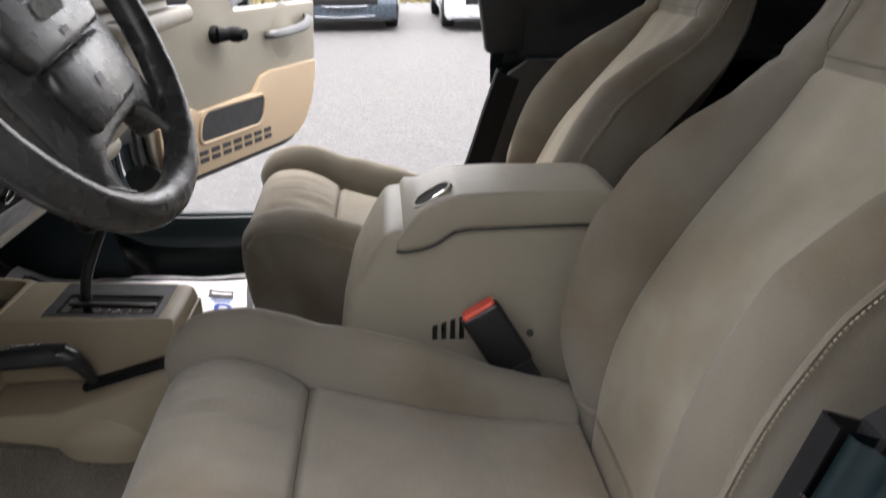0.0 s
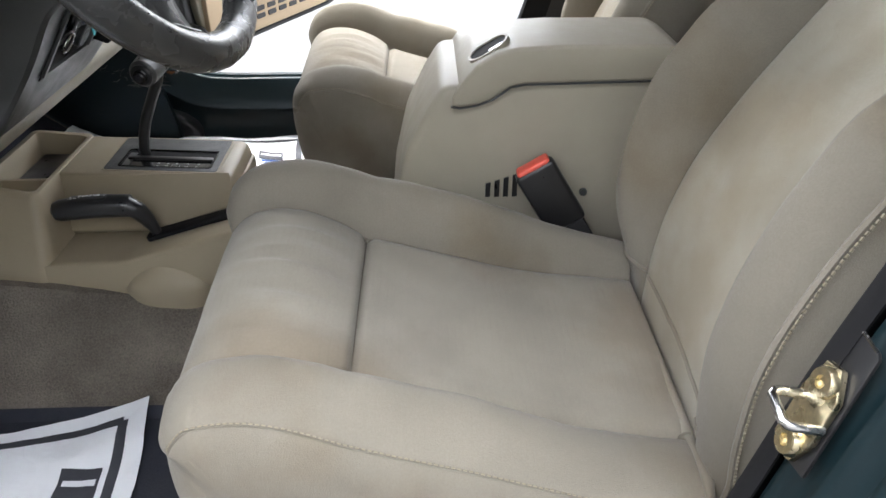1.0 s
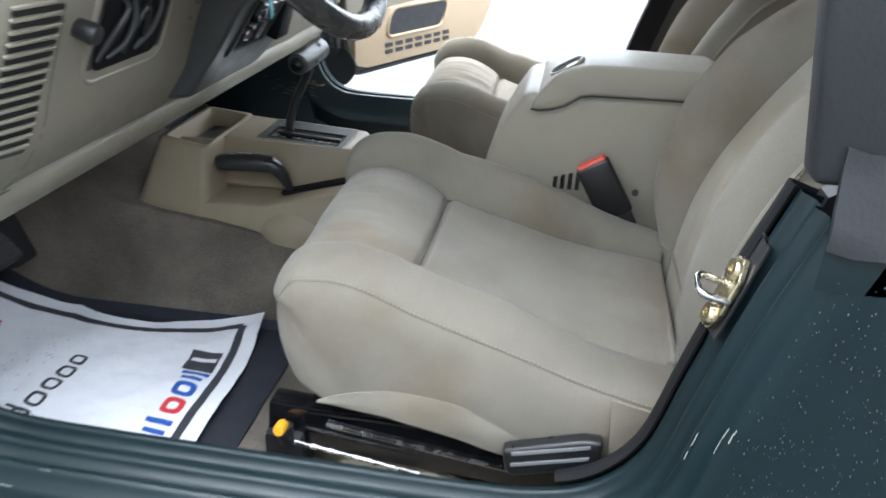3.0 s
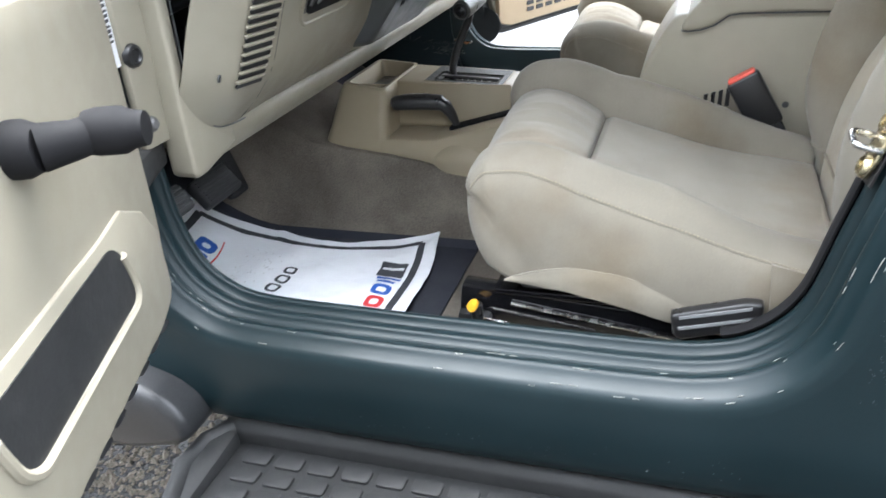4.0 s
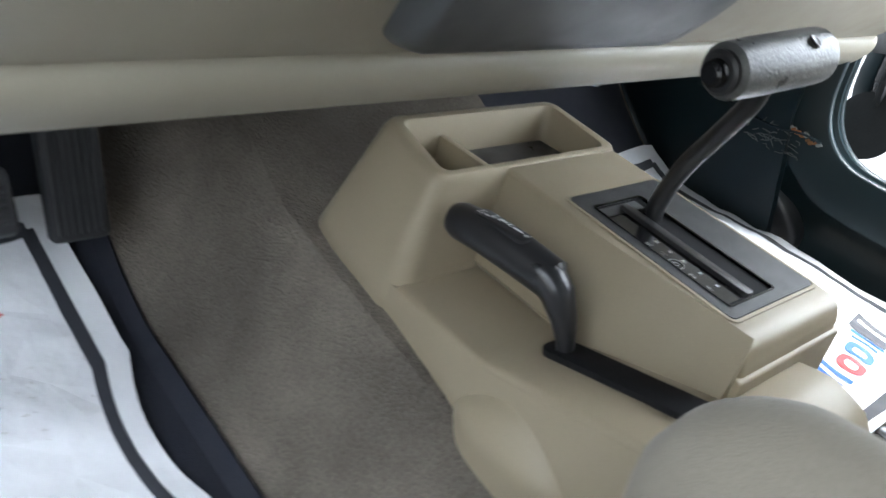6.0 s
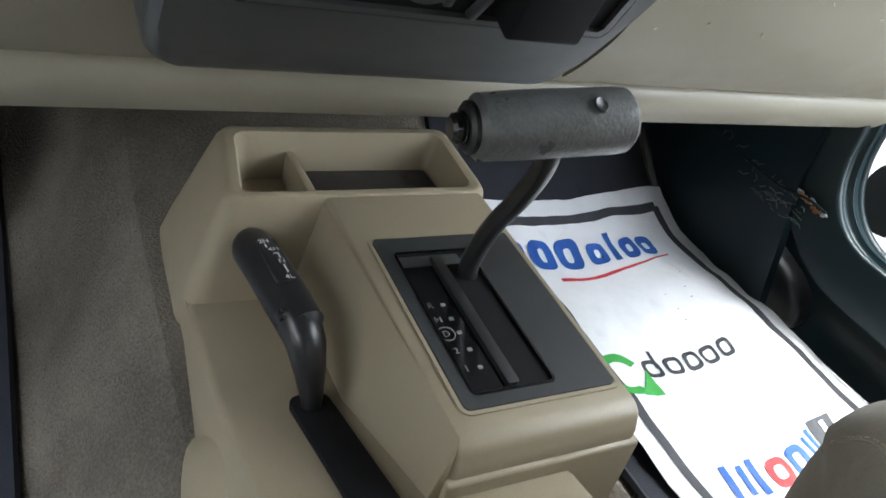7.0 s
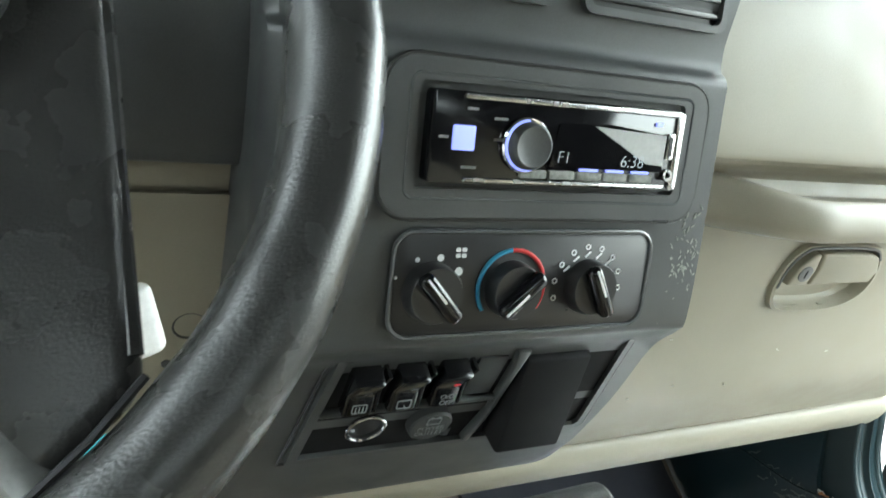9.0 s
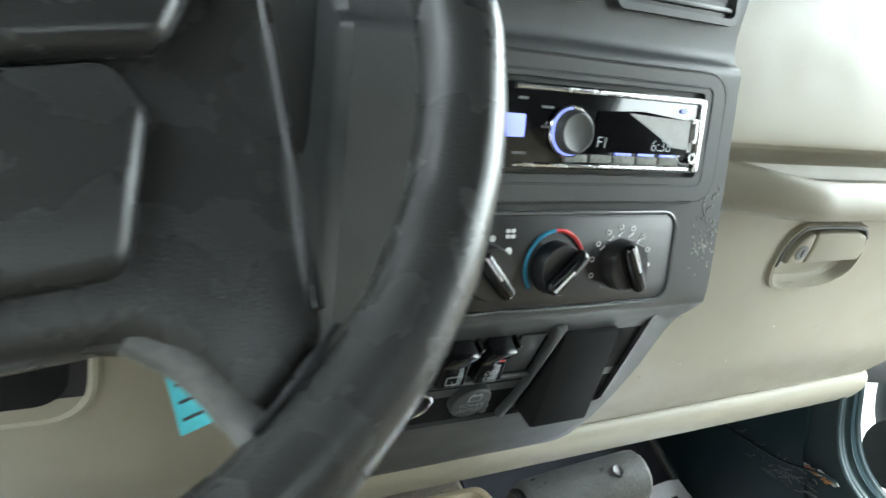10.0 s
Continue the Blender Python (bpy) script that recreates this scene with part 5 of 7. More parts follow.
for k, (q0, q1, q2) in enumerate(((-0.060, 0.010, 0.030), (-0.035, -0.020, 0.012), (0.0, 0.025, -0.015), (0.030, -0.012, 0.022))):
    part("cable", tube(smoothed([cm @ Vector((q0 - 0.012, -0.040, 0.003)), cm @ Vector((q0 + 0.008, q1, 0.011)), cm @ Vector((q0 + 0.022, q2, 0.010)), cm @ Vector((q0 + 0.018, 0.042, 0.003))], 6), 0.0034 if k % 2 else 0.0048, 8), DARK if k % 2 else BLACK, dash, "dark cable behind the opening")
part("panel_hole", lathe([(0.0, 0.0012), (0.0085, 0.0014), (0.0105, 0.0026), (0.012, 0.0)], on_panel(-0.206, 1.083, 0.002).translation, (0, -0.93, -0.37), 18), BLACK, dash, "dark round hole in the panel")
part("screw", lathe([(0, 0.002), (0.003, 0.002), (0.0036, 0.0)], on_panel(-0.218, 1.054, 0.003).translation, (0, -0.93, -0.37), 12), DARK, dash)
part("dash_knob", lathe([(0, 0.03), (0.012, 0.03), (0.014, 0.024), (0.012, 0.0)], on_panel(-0.525, 1.09, 0.0).translation, (0, -0.9, -0.3), 16), BLACK, dash, "black round knob")

# centre stack
STACK = [(0.232, 0.904), (0.205, 0.908), (0.182, 0.922), (0.121, 1.0), (0.082, 1.062), (0.058, 1.084), (0.050, 1.098), (0.047, 1.16), (0.045, 1.25), (0.046, 1.266), (0.053, 1.274), (0.054, 1.290), (0.052, 1.345), (0.075, 1.375), (0.2, 1.38)]
pts = smoothed(STACK, 5)
def stack_half(z):
    return float(np.interp(z, [0.904, 0.918, 0.95, 1.06, 1.17, 1.25, 1.29, 1.35], [0.108, 0.130, 0.138, 0.139, 0.138, 0.136, 0.137, 0.146]))
rows = []
for y, z in pts:
    w = stack_half(z)
    v = -w - 0.052
    rows.append([(v, y + 0.10, z), (v, y + 0.016, z), (v + 0.002, y + 0.006, z), (v + 0.008, y, z)] + [(x, y, z) for x in np.linspace(v + 0.02, w - 0.02, 12)] + [(w - 0.008, y, z), (w - 0.002, y + 0.006, z), (w, y + 0.016, z), (w, y + 0.10, z)])
stack = part("centre_fascia", sheet(rows), DARK, dash, "dark grey centre stack, scuffed at the edge")
part("dash_top", sheet([[(x, y, z) for y, z in smoothed([(0.10, 1.379), (0.20, 1.377), (0.34, 1.348), (0.67, 1.185)], 5)] for x in np.linspace(-0.19, 0.16, 8)], thick=0.004), DARK, dash, "dark dash top behind the centre stack")
face = frame_of((0, 0.046, 1.17), (1, 0, 0), (0, -0.01, 1))
low = frame_of((0, 0.101, 1.031), (1, 0, 0), (0, -0.532, 0.846))
part("radio_bezel", frame_plate(rounded(0.234, 0.090, 0.018, cx=-0.007, cy=0.046), rounded(0.194, 0.060, 0.004, cx=-0.007, cy=0.048), face, -0.004, 0.0045), DARK, stack, "dark radio bezel")
part("bezel_line", tube([face @ Vector((x, y, 0.003)) for x, y in rounded(0.236, 0.092, 0.019, cx=-0.007, cy=0.046)], 0.0013, 6, closed=True), BLACK, stack)
part("hvac_panel", outline(rounded(0.188, 0.062, 0.012, cx=-0.015, cy=-0.040), face, -0.006, 0.0022, 0.001), BLACK, stack, "black heater control panel")
part("hvac_rim", tube([face @ Vector((x, y, 0.002)) for x, y in rounded(0.191, 0.065, 0.013, cx=-0.015, cy=-0.040)], 0.0015, 8, closed=True), RIMGLOSS, stack, "shiny moulded rim")
part("bezel_edge", tube([face @ Vector((x, y, 0.0042)) for x, y in rounded(0.206, 0.070, 0.006, cx=-0.006, cy=0.047)], 0.0010, 6, closed=True), RIMGLOSS, stack, "shiny inner step of the radio bezel")

for cx in (-0.075, 0.062):
    vent = part("air_vent", frame_plate(rounded(0.118, 0.062, 0.008, cx=cx, cy=0.158), rounded(0.108, 0.052, 0.005, cx=cx, cy=0.158), face, -0.012, -0.003), DARK, stack, "dark air vent")
    part("vent_well", outline(rounded(0.108, 0.052, 0.005, cx=cx, cy=0.158), face, -0.012, -0.0075), BLACK, vent)
    for k in range(5):
        part("slat", box(cx - 0.053, cx + 0.053, 0.136 + 0.0105 * k, 0.1395 + 0.0105 * k, -0.012, -0.0045, 0.001, m=face), DARK, vent)

radio = thing("car_radio", "black single-slot car radio with a lit blue knob", "car radio", at=(0, 0.04, 1.19))
rf = face @ pose(-0.007, 0.048, 0.004)
part("faceplate", outline(rounded(0.182, 0.052, 0.003), rf, -0.02, 0.006, 0.0015), GLOSS, radio)
part("trim_bar", outline(rounded(0.160, 0.0028, 0.0012, cx=0.008, cy=0.0235), rf, 0.004, 0.0078, 0.0006), STEEL, radio, "silver top trim")
part("trim_bar", outline(rounded(0.150, 0.0020, 0.0009, cx=0.006, cy=-0.0235), rf, 0.004, 0.0074, 0.0006), STEEL, radio, "silver bottom trim")
part("side_trim", outline(rounded(0.006, 0.050, 0.002, cx=0.0885), rf, 0.002, 0.0072, 0.0006), STEEL, radio)
knob = part("volume_knob", lathe([(0.0143, 0.0), (0.0137, 0.009), (0.0128, 0.0105), (0.0116, 0.0112), (0.010, 0.0105), (0, 0.010)], rf @ Vector((-0.0295, -0.002, 0.006)), rf.to_3x3() @ Vector((0, 0, 1)), 32), DARK, radio, "round dark volume knob")
part("knob_ring", tube([rf @ Vector((-0.0295 + 0.0152 * math.cos(a), -0.002 + 0.0152 * math.sin(a), 0.0085)) for a in np.linspace(0, 2 * math.pi, 32, endpoint=False)], 0.0013, 6, closed=True), CHROME, radio)
part("knob_glow", tube([rf @ Vector((-0.0295 + 0.0138 * math.cos(a), -0.002 + 0.0138 * math.sin(a), 0.0095)) for a in np.linspace(1.6, 5.2, 24)], 0.0014, 6), GLOWBLUE, radio, "blue light ring")
part("key_light", outline(rounded(0.0140, 0.0140, 0.001, cx=-0.0705, cy=0.0), rf, 0.004, 0.0075, 0.0006), GLOWBLUE, radio, "lit blue square key")
part("display", outline([(-0.010, -0.014), (0.078, -0.014), (0.078, 0.010), (0.032, 0.014), (-0.006, 0.012)], rf, 0.004, 0.0066), GLOSS, radio, "display window")
# Pale wedge paints the windshield's reflection onto the display.
part("display_shine", outline([(0.078, -0.010), (0.078, 0.0098), (0.020, 0.0122), (0.064, -0.009)], rf, 0.0045, 0.0071), SHINE, radio, "painted reflection in the display's upper corner")
words("F1", 0.0105, rf @ pose(-0.001, -0.008, 0.0074), GLOWWHITE, radio, name="digits", bold=-0.00022, shear=0.1)
words("6:38", 0.0112, rf @ pose(0.052, -0.0085, 0.0074), GLOWWHITE, radio, name="digits", bold=-0.00022, shear=0.1)
for k in range(5):
    part("preset_key", outline(rounded(0.0185, 0.0052, 0.0012, cx=-0.022 + 0.0205 * k, cy=-0.0185), rf, 0.004, 0.0085, 0.0008), SCUFF, radio)
    if k > 1:
        part("key_glow", outline(rounded(0.014, 0.0016, 0.0006, cx=-0.022 + 0.0205 * k, cy=-0.0148), rf, 0.004, 0.0074), GLOWBLUE, radio)
part("usb_port", outline(rounded(0.0055, 0.0165, 0.001, cx=0.082, cy=0.003), rf, 0.004, 0.0078, 0.0005), STEEL, radio)
part("usb_slot", outline(rounded(0.0028, 0.012, 0.0006, cx=0.0817, cy=0.003), rf, 0.0055, 0.0082), BLACK, radio)
part("aux_socket", lathe([(0.004, 0), (0.004, 0.002), (0.002, 0.002), (0.002, 0.0)], rf @ Vector((0.0825, -0.0155, 0.0065)), rf.to_3x3() @ Vector((0, 0, 1)), 16), STEEL, radio)
part("blue_led", outline(rounded(0.005, 0.0026, 0.0008, cx=0.071, cy=0.0165), rf, 0.004, 0.0072), GLOWBLUE, radio)
for x, y, w in ((-0.083, 0.0, 0.006), (-0.0475, 0.0, 0.006), (-0.0655, -0.0165, 0.010), (-0.066, 0.0165, 0.007), (-0.047, 0.012, 0.009)):
    part("print_bar", outline(rounded(w, 0.0016, 0.0004, cx=x, cy=y), rf, 0.004, 0.0066), GREY, radio)

up = face.to_3x3() @ Vector((0, 0, 1))
for x, turn in ((-0.085, -48), (-0.029, 42), (0.030, -62)):
    c = face @ Vector((x, -0.044, 0.002))
    base = part("control_knob", lathe([(0.0185, 0.0), (0.0176, 0.009), (0.0166, 0.011), (0, 0.0115)], c, up, 28), BLACK, stack, "black rotary heater knob")
    km = face @ pose(x, -0.044, 0.012, 0, 0, turn)
    part("knob_grip", box(-0.0185, 0.0185, -0.0052, 0.0052, 0.0, 0.010, 0.004, 3, m=km), GLOSS, base)
    part("pointer", box(-0.017, 0.002, -0.0007, 0.0007, 0.0095, 0.0108, 0.0, m=km), WHITE, base)
for a0, a1, mat in ((95, 215, BLUELINE), (-35, 95, REDLINE)):
    pts_ = [face @ Vector((-0.029 + 0.0240 * math.cos(radians(a)), -0.043 + 0.0240 * math.sin(radians(a)), 0.0032)) for a in np.linspace(a0, a1, 20)]
    part("temperature_arc", tube(pts_, 0.0014, 6), mat, stack, "printed temperature arc")
for x, y, r in ((-0.108, -0.035, 0.0010), (-0.095, -0.0245, 0.0015), (-0.080, -0.0235, 0.0022), (-0.067, -0.032, 0.0026)):
    part("fan_mark", lathe([(r, 0), (r, 0.0006), (0, 0.0006)], face @ Vector((x, y, 0.002)), up, 14), WHITE, stack)
for dx, dy in ((-1, -1), (1, -1), (-1, 1), (1, 1)):
    part("fan_blade", outline(rounded(0.0032, 0.0026, 0.001, cx=-0.0665 + dx * 0.002, cy=-0.0205 + dy * 0.0018), face, 0.001, 0.0027), WHITE, stack)
for k in range(9):
    a = radians(196 - 25 * k)
    c = (0.030 + 0.0265 * math.cos(a), -0.044 + 0.0265 * math.sin(a))
    part("vent_mark", frame_plate([(c[0] + 0.0021 * math.cos(t), c[1] + 0.0021 * math.sin(t)) for t in np.linspace(0, 6.283, 10, endpoint=False)], [(c[0] + 0.0012 * math.cos(t), c[1] + 0.0012 * math.sin(t)) for t in np.linspace(0, 6.283, 10, endpoint=False)], face, 0.0015, 0.0027), WHITE, stack)
    if 1 < k < 7:
        part("vent_mark", outline(rounded(0.0055, 0.0014, 0.0004), face @ pose(0.030 + 0.0215 * math.cos(a), -0.044 + 0.0215 * math.sin(a), 0, 0, 0, 40), 0.0015, 0.0026), WHITE, stack)

# switch panel on the sloping lower face
rim_out = [(-0.142, -0.058), (0.108, -0.061), (0.112, -0.055), (0.101, 0.062), (0.096, 0.067), (-0.122, 0.062), (-0.130, 0.055)]
rim_in = [(-0.134, -0.053), (0.103, -0.056), (0.106, -0.052), (0.096, 0.058), (0.092, 0.061), (-0.119, 0.056), (-0.124, 0.052)]
part("switch_panel", frame_plate(rim_out, rim_in, low, -0.004, 0.004), DARK, stack, "raised switch panel rim")
part("panel_groove", tube([low @ Vector((x, y, 0.001)) for x, y in [(x * 1.03 - 0.0, y * 1.05) for x, y in rim_out]], 0.0012, 6, closed=True), BLACK, stack)
part("panel_back", outline(rim_in, low, -0.006, 0.0), MATTE, stack, "black switch panel")
for k in range(3):
    x = -0.108 + 0.0315 * k
    sw = part("rocker_switch", prism([(-0.021, 0.0), (-0.020, 0.012), (-0.002, 0.0085), (0.018, 0.016), (0.021, 0.0)], "x", -0.0105, 0.0105, 0.0025, 2, m=low @ pose(x, 0.026, 0.0)), GLOSS, stack, "black rocker switch")
    icon = low @ pose(x, 0.015, 0.0118, -11, 0, 0)
    if k < 2:
        part("switch_icon", frame_plate(rounded(0.0105, 0.0075, 0.001), rounded(0.0092, 0.0062, 0.0008), icon, 0.0, 0.0005), GREY, sw)
        for q in (-0.0025, 0.0, 0.0025) if k == 0 else (0.001,):
            part("icon_line", outline(rounded(0.0007, 0.0048, 0.0003), icon @ pose(q, -0.0008 - 0.002 * k, 0, 0, 0, 25 * k), 0.0, 0.0005), GREY, sw)
    else:
        words("O/D", 0.0058, icon @ pose(0, 0.0030, 0.0005), GREY, sw, name="lettering")
        words("OFF", 0.0058, icon @ pose(0, -0.0025, 0.0005), GREY, sw, name="lettering")
    part("switch_light", outline(rounded(0.005, 0.0022, 0.001), low @ pose(x, 0.036, 0.0145, 21, 0, 0), 0, 0.0008), REDLINE if k == 2 else DARK, sw)
    part("divider", prism([(0.004, 0.0), (0.005, 0.010), (0.026, 0.006), (0.046, 0.012), (0.047, 0.0)], "x", x + 0.0118, x + 0.0148, 0.001, m=low), GLOSS, stack)
part("blank_switch", box(-0.026, -0.003, 0.004, 0.046, 0.0, 0.003, 0.001, m=low), BEZEL, stack)
part("panel_shelf", box(-0.130, 0.003, -0.003, 0.002, 0.0, 0.006, 0.002, m=low), BEZEL, stack)
part("lighter_ring", tube([low @ Vector((-0.091 + 0.0140 * math.cos(a), -0.023 + 0.0140 * math.sin(a), 0.004)) for a in np.linspace(0, 2 * math.pi, 28, endpoint=False)], 0.0014, 8, closed=True), CHROME, stack, "chrome ring of the lighter socket")
part("lighter_well", lathe([(0.0130, 0.003), (0.0128, -0.001), (0, -0.001)], low @ Vector((-0.091, -0.023, 0.002)), low.to_3x3() @ Vector((0, 0, 1)), 24), BLACK, stack)
outlet = part("power_outlet", lathe([(0.0175, 0), (0.0170, 0.006), (0.0155, 0.0075), (0, 0.0078)], low @ Vector((-0.041, -0.026, 0.0)), low.to_3x3() @ Vector((0, 0, 1)), 24), BEZEL, stack, "dark power outlet cover")
words("POWER", 0.0062, low @ pose(-0.041, -0.0265, 0.0081), GREY, outlet)
words("OUTLET", 0.0062, low @ pose(-0.041, -0.0325, 0.0081), GREY, outlet)
part("battery_icon", frame_plate(rounded(0.011, 0.0075, 0.0005, cx=-0.041, cy=-0.018), rounded(0.0096, 0.0061, 0.0004, cx=-0.041, cy=-0.018), low, 0.007, 0.0082), GREY, outlet)
for q in (-0.0028, 0.0028):
    part("battery_terminal", outline(rounded(0.0022, 0.0014, 0.0004, cx=-0.041 + q, cy=-0.0134), low, 0.007, 0.0082), GREY, outlet)
part("outlet_tab", box(-0.026, -0.020, -0.045, -0.035, 0.0, 0.005, 0.001, m=low), BEZEL, outlet)
part("web", prism([(-0.006, -0.053), (0.000, -0.053), (0.0058, -0.016), (0.009, 0.056), (-0.002, 0.056), (0.002, 0.040), (0.0025, -0.016)], "z", 0.0, 0.0075, 0.0015, m=low), DARK, stack, "sloping divider web")
part("pocket_door", prism([(-0.050, 0.0), (-0.046, 0.024), (-0.042, 0.027), (0.042, 0.006), (0.044, 0.0)], "x", 0.013, 0.068, 0.002, m=low), MATTE, stack, "black pocket door tilted open")
rng = random.Random(8)
for k in range(70):
    z = rng.triangular(1.095, 1.185)
    x = stack_half(z) - 0.010 - 0.026 * rng.random()
    depth_ = 0.046 - float(np.interp(z, [p[1] for p in pts[:40]], [p[0] for p in pts[:40]]))
    part("scuff", outline([(0.0006 * rng.uniform(0.3, 1.9) * math.cos(q), 0.0018 * rng.uniform(0.2, 1.9) * math.sin(q)) for q in (0, 0.9, 1.8, 2.7, 3.6, 4.5, 5.4)], face @ pose(x, z - 1.17, depth_, 0, 0, rng.uniform(-60, 60)), -0.001, 0.0004 + 0.0002 * k / 70), SCUFF, stack)

# things under the dash
part("column_tube", tube([(-0.396, 0.62, 0.98), (-0.396, 0.05, 1.188)], 0.024, 14), BLACK, dash)
part("hose", tube(smoothed([(0.18, 0.36, 0.86), (0.21, 0.34, 0.82), (0.25, 0.34, 0.815), (0.27, 0.37, 0.86)], 6), 0.0035, 8), STEEL, dash, "grey cable loop")
part("heater_box", box(-0.17, 0.30, 0.42, 0.76, 0.80, 1.10, 0.03), BLACK, dash, "black heater housing")

part("red_wire", tube(smoothed([(-0.705, 0.33, 0.93), (-0.712, 0.31, 0.885), (-0.700, 0.33, 0.845), (-0.69, 0.37, 0.82)], 6), 0.0035, 8), REDLINE, dash, "red wire under the dash end")
part("white_plug", box(-0.716, -0.700, 0.312, 0.330, 0.862, 0.885, 0.003), WHITE, dash, "small white connector")
part("loose_wire", tube(smoothed([(0.10, 0.40, 0.87), (0.14, 0.36, 0.822), (0.20, 0.38, 0.84), (0.26, 0.42, 0.80), (0.33, 0.45, 0.86)], 6), 0.0028, 8), REDLINE, dash, "thin red wire")
for x0_, x1_, z_ in ((0.05, 0.30, 0.80), (-0.30, -0.10, 0.84), (0.32, 0.60, 0.83)):
    part("duct", tube(smoothed([(x0_, 0.50, z_ + 0.03), ((x0_ + x1_) / 2, 0.46, z_), (x1_, 0.52, z_ + 0.03)], 6), 0.028, 14), DARK, dash, "dark grey air duct")

# ---------------------------------------------------------------- steering wheel
wheel = thing("steering_wheel", "worn black leather steering wheel on its column", "steering wheel", at=(-0.396, -0.05, 1.23))
WM = frame_of((-0.392, -0.0835, 1.261), (0.9992, -0.041, 0), (0.019, 0.460, 0.8875))
R = 0.193
part("rim", tube([WM @ Vector((R * math.cos(a), R * math.sin(a), 0)) for a in np.linspace(0, 2 * math.pi, 120, endpoint=False)], [0.0162 + 0.0007 * noise.noise((math.cos(a) * 9, math.sin(a) * 9, 0)) for a in np.linspace(0, 2 * math.pi, 120, endpoint=False)], 20, closed=True), LEATHER, wheel, "worn leather rim")
HM = WM @ pose(0, 0, 0, 0, 0, 10)
half_hub = [(0.0, 0.105), (0.07, 0.100), (0.108, 0.065), (0.121, 0.02), (0.122, -0.02), (0.116, -0.081), (0.110, -0.138), (0.078, -0.160), (0.068, -0.134), (0.055, -0.124), (0.0, -0.122)]
hub_line = half_hub + [(-x, y) for x, y in half_hub[-2:0:-1]]
hub = part("hub_pad", outline(hub_line[::-1], HM, -0.034, -0.002, 0.010, 4), LEATHER, wheel, "broad padded hub with two short lower spokes", angle=60)
part("hub_dome", outline([(0.0, 0.09), (0.06, 0.085), (0.092, 0.05), (0.098, -0.02), (0.082, -0.044), (-0.082, -0.044), (-0.098, -0.02), (-0.092, 0.05), (-0.06, 0.085)][::-1], HM, -0.006, 0.010, 0.007, 4), LEATHER, hub)
part("horn_panel", outline([(-0.066, -0.046), (0.066, -0.046), (0.074, -0.062), (0.058, -0.108), (-0.058, -0.108), (-0.074, -0.062)][::-1], HM, -0.006, 0.008, 0.006, 3), LEATHER, hub, "raised grained horn panel")
part("emblem", outline(rounded(0.052, 0.017, 0.006, cy=-0.010), HM, 0.008, 0.013, 0.003, 3), SCUFF, hub, "moulded maker's badge as a plain shape")
part("print_bar", outline(rounded(0.014, 0.006, 0.001, cy=-0.032), HM, 0.008, 0.0108), GREY, hub)
part("horn_mark", outline(rounded(0.016, 0.009, 0.002, cy=-0.078), HM, 0.006, 0.0088), BLACK, hub)
for s in (-1, 1):
    part("spoke_edge", tube(smoothed([HM @ Vector(q) for q in ((s * 0.056, -0.122, -0.010), (s * 0.068, -0.134, -0.008), (s * 0.077, -0.150, -0.006), (s * 0.082, -0.163, -0.002))], 4), 0.0062, 10, flat=0.8), SCUFFED_LEATHER, wheel, "grey scuffed spoke edge")
    part("spoke_gap", tube([HM @ Vector(q) for q in ((s * 0.078, -0.158, 0.004), (s * 0.094, -0.148, 0.005), (s * 0.110, -0.135, 0.004))], 0.0013, 6), BLACK, wheel)
    part("hub_edge", tube(smoothed([HM @ Vector(q) for q in ((s * 0.110, 0.06, -0.008), (s * 0.119, 0.02, -0.008), (s * 0.1195, -0.02, -0.008), (s * 0.113, -0.081, -0.008), (s * 0.108, -0.128, -0.007))], 5), 0.0036, 8), LEATHER, wheel, "rubbed hub edge")
part("column_shroud", tube([(-0.394, -0.058, 1.250), (-0.394, -0.02, 1.230), (-0.394, 0.13, 1.170)], [0.045, 0.060, 0.064], 20), DARK, wheel, "dark column shroud")
part("stalk", tube([(-0.45, 0.005, 1.215), (-0.54, -0.01, 1.25), (-0.575, -0.012, 1.262)], [0.006, 0.006, 0.009], 10), BLACK, wheel)
keyset = thing("ignition_keys", "key fob and teal tag hanging from the ignition", "keys", at=(-0.325, 0.0, 1.17))
part("key_barrel", lathe([(0.017, -0.03), (0.017, 0.02), (0.013, 0.023), (0, 0.023)], (-0.322, 0.012, 1.186), (0.85, -0.5, -0.1), 18), BLACK, keyset)
part("key_blade", box(-0.011, 0.011, -0.0012, 0.0012, -0.012, 0.018, 0.001, m=pose(-0.290, -0.004, 1.170, 0, 35, 20)), STEEL, keyset)
part("key_ring", tube([(-0.276 + 0.012 * math.cos(a), -0.004, 1.158 + 0.013 * math.sin(a)) for a in np.linspace(0, 6.283, 18, endpoint=False)], 0.001, 6, closed=True), STEEL, keyset)
part("fob", box(-0.0085, 0.0085, -0.005, 0.005, -0.017, 0.017, 0.0048, 4, m=pose(-0.250, -0.002, 1.131, 0, -16, 15)), WHITE, keyset, "pale plastic key fob")
tag = part("tag", box(-0.0085, 0.0085, -0.0008, 0.0008, -0.019, 0.019, 0.0005, m=pose(-0.274, -0.004, 1.088, 0, -14, 10)), TEAL, keyset, "teal paper tag")
for k in range(3):
    part("tag_writing", box(-0.006, 0.004, -0.0013, -0.0006, -0.012 + 0.009 * k, -0.0105 + 0.009 * k, 0.0, m=pose(-0.274, -0.004, 1.088, 0, -14, 10)), INK, tag)

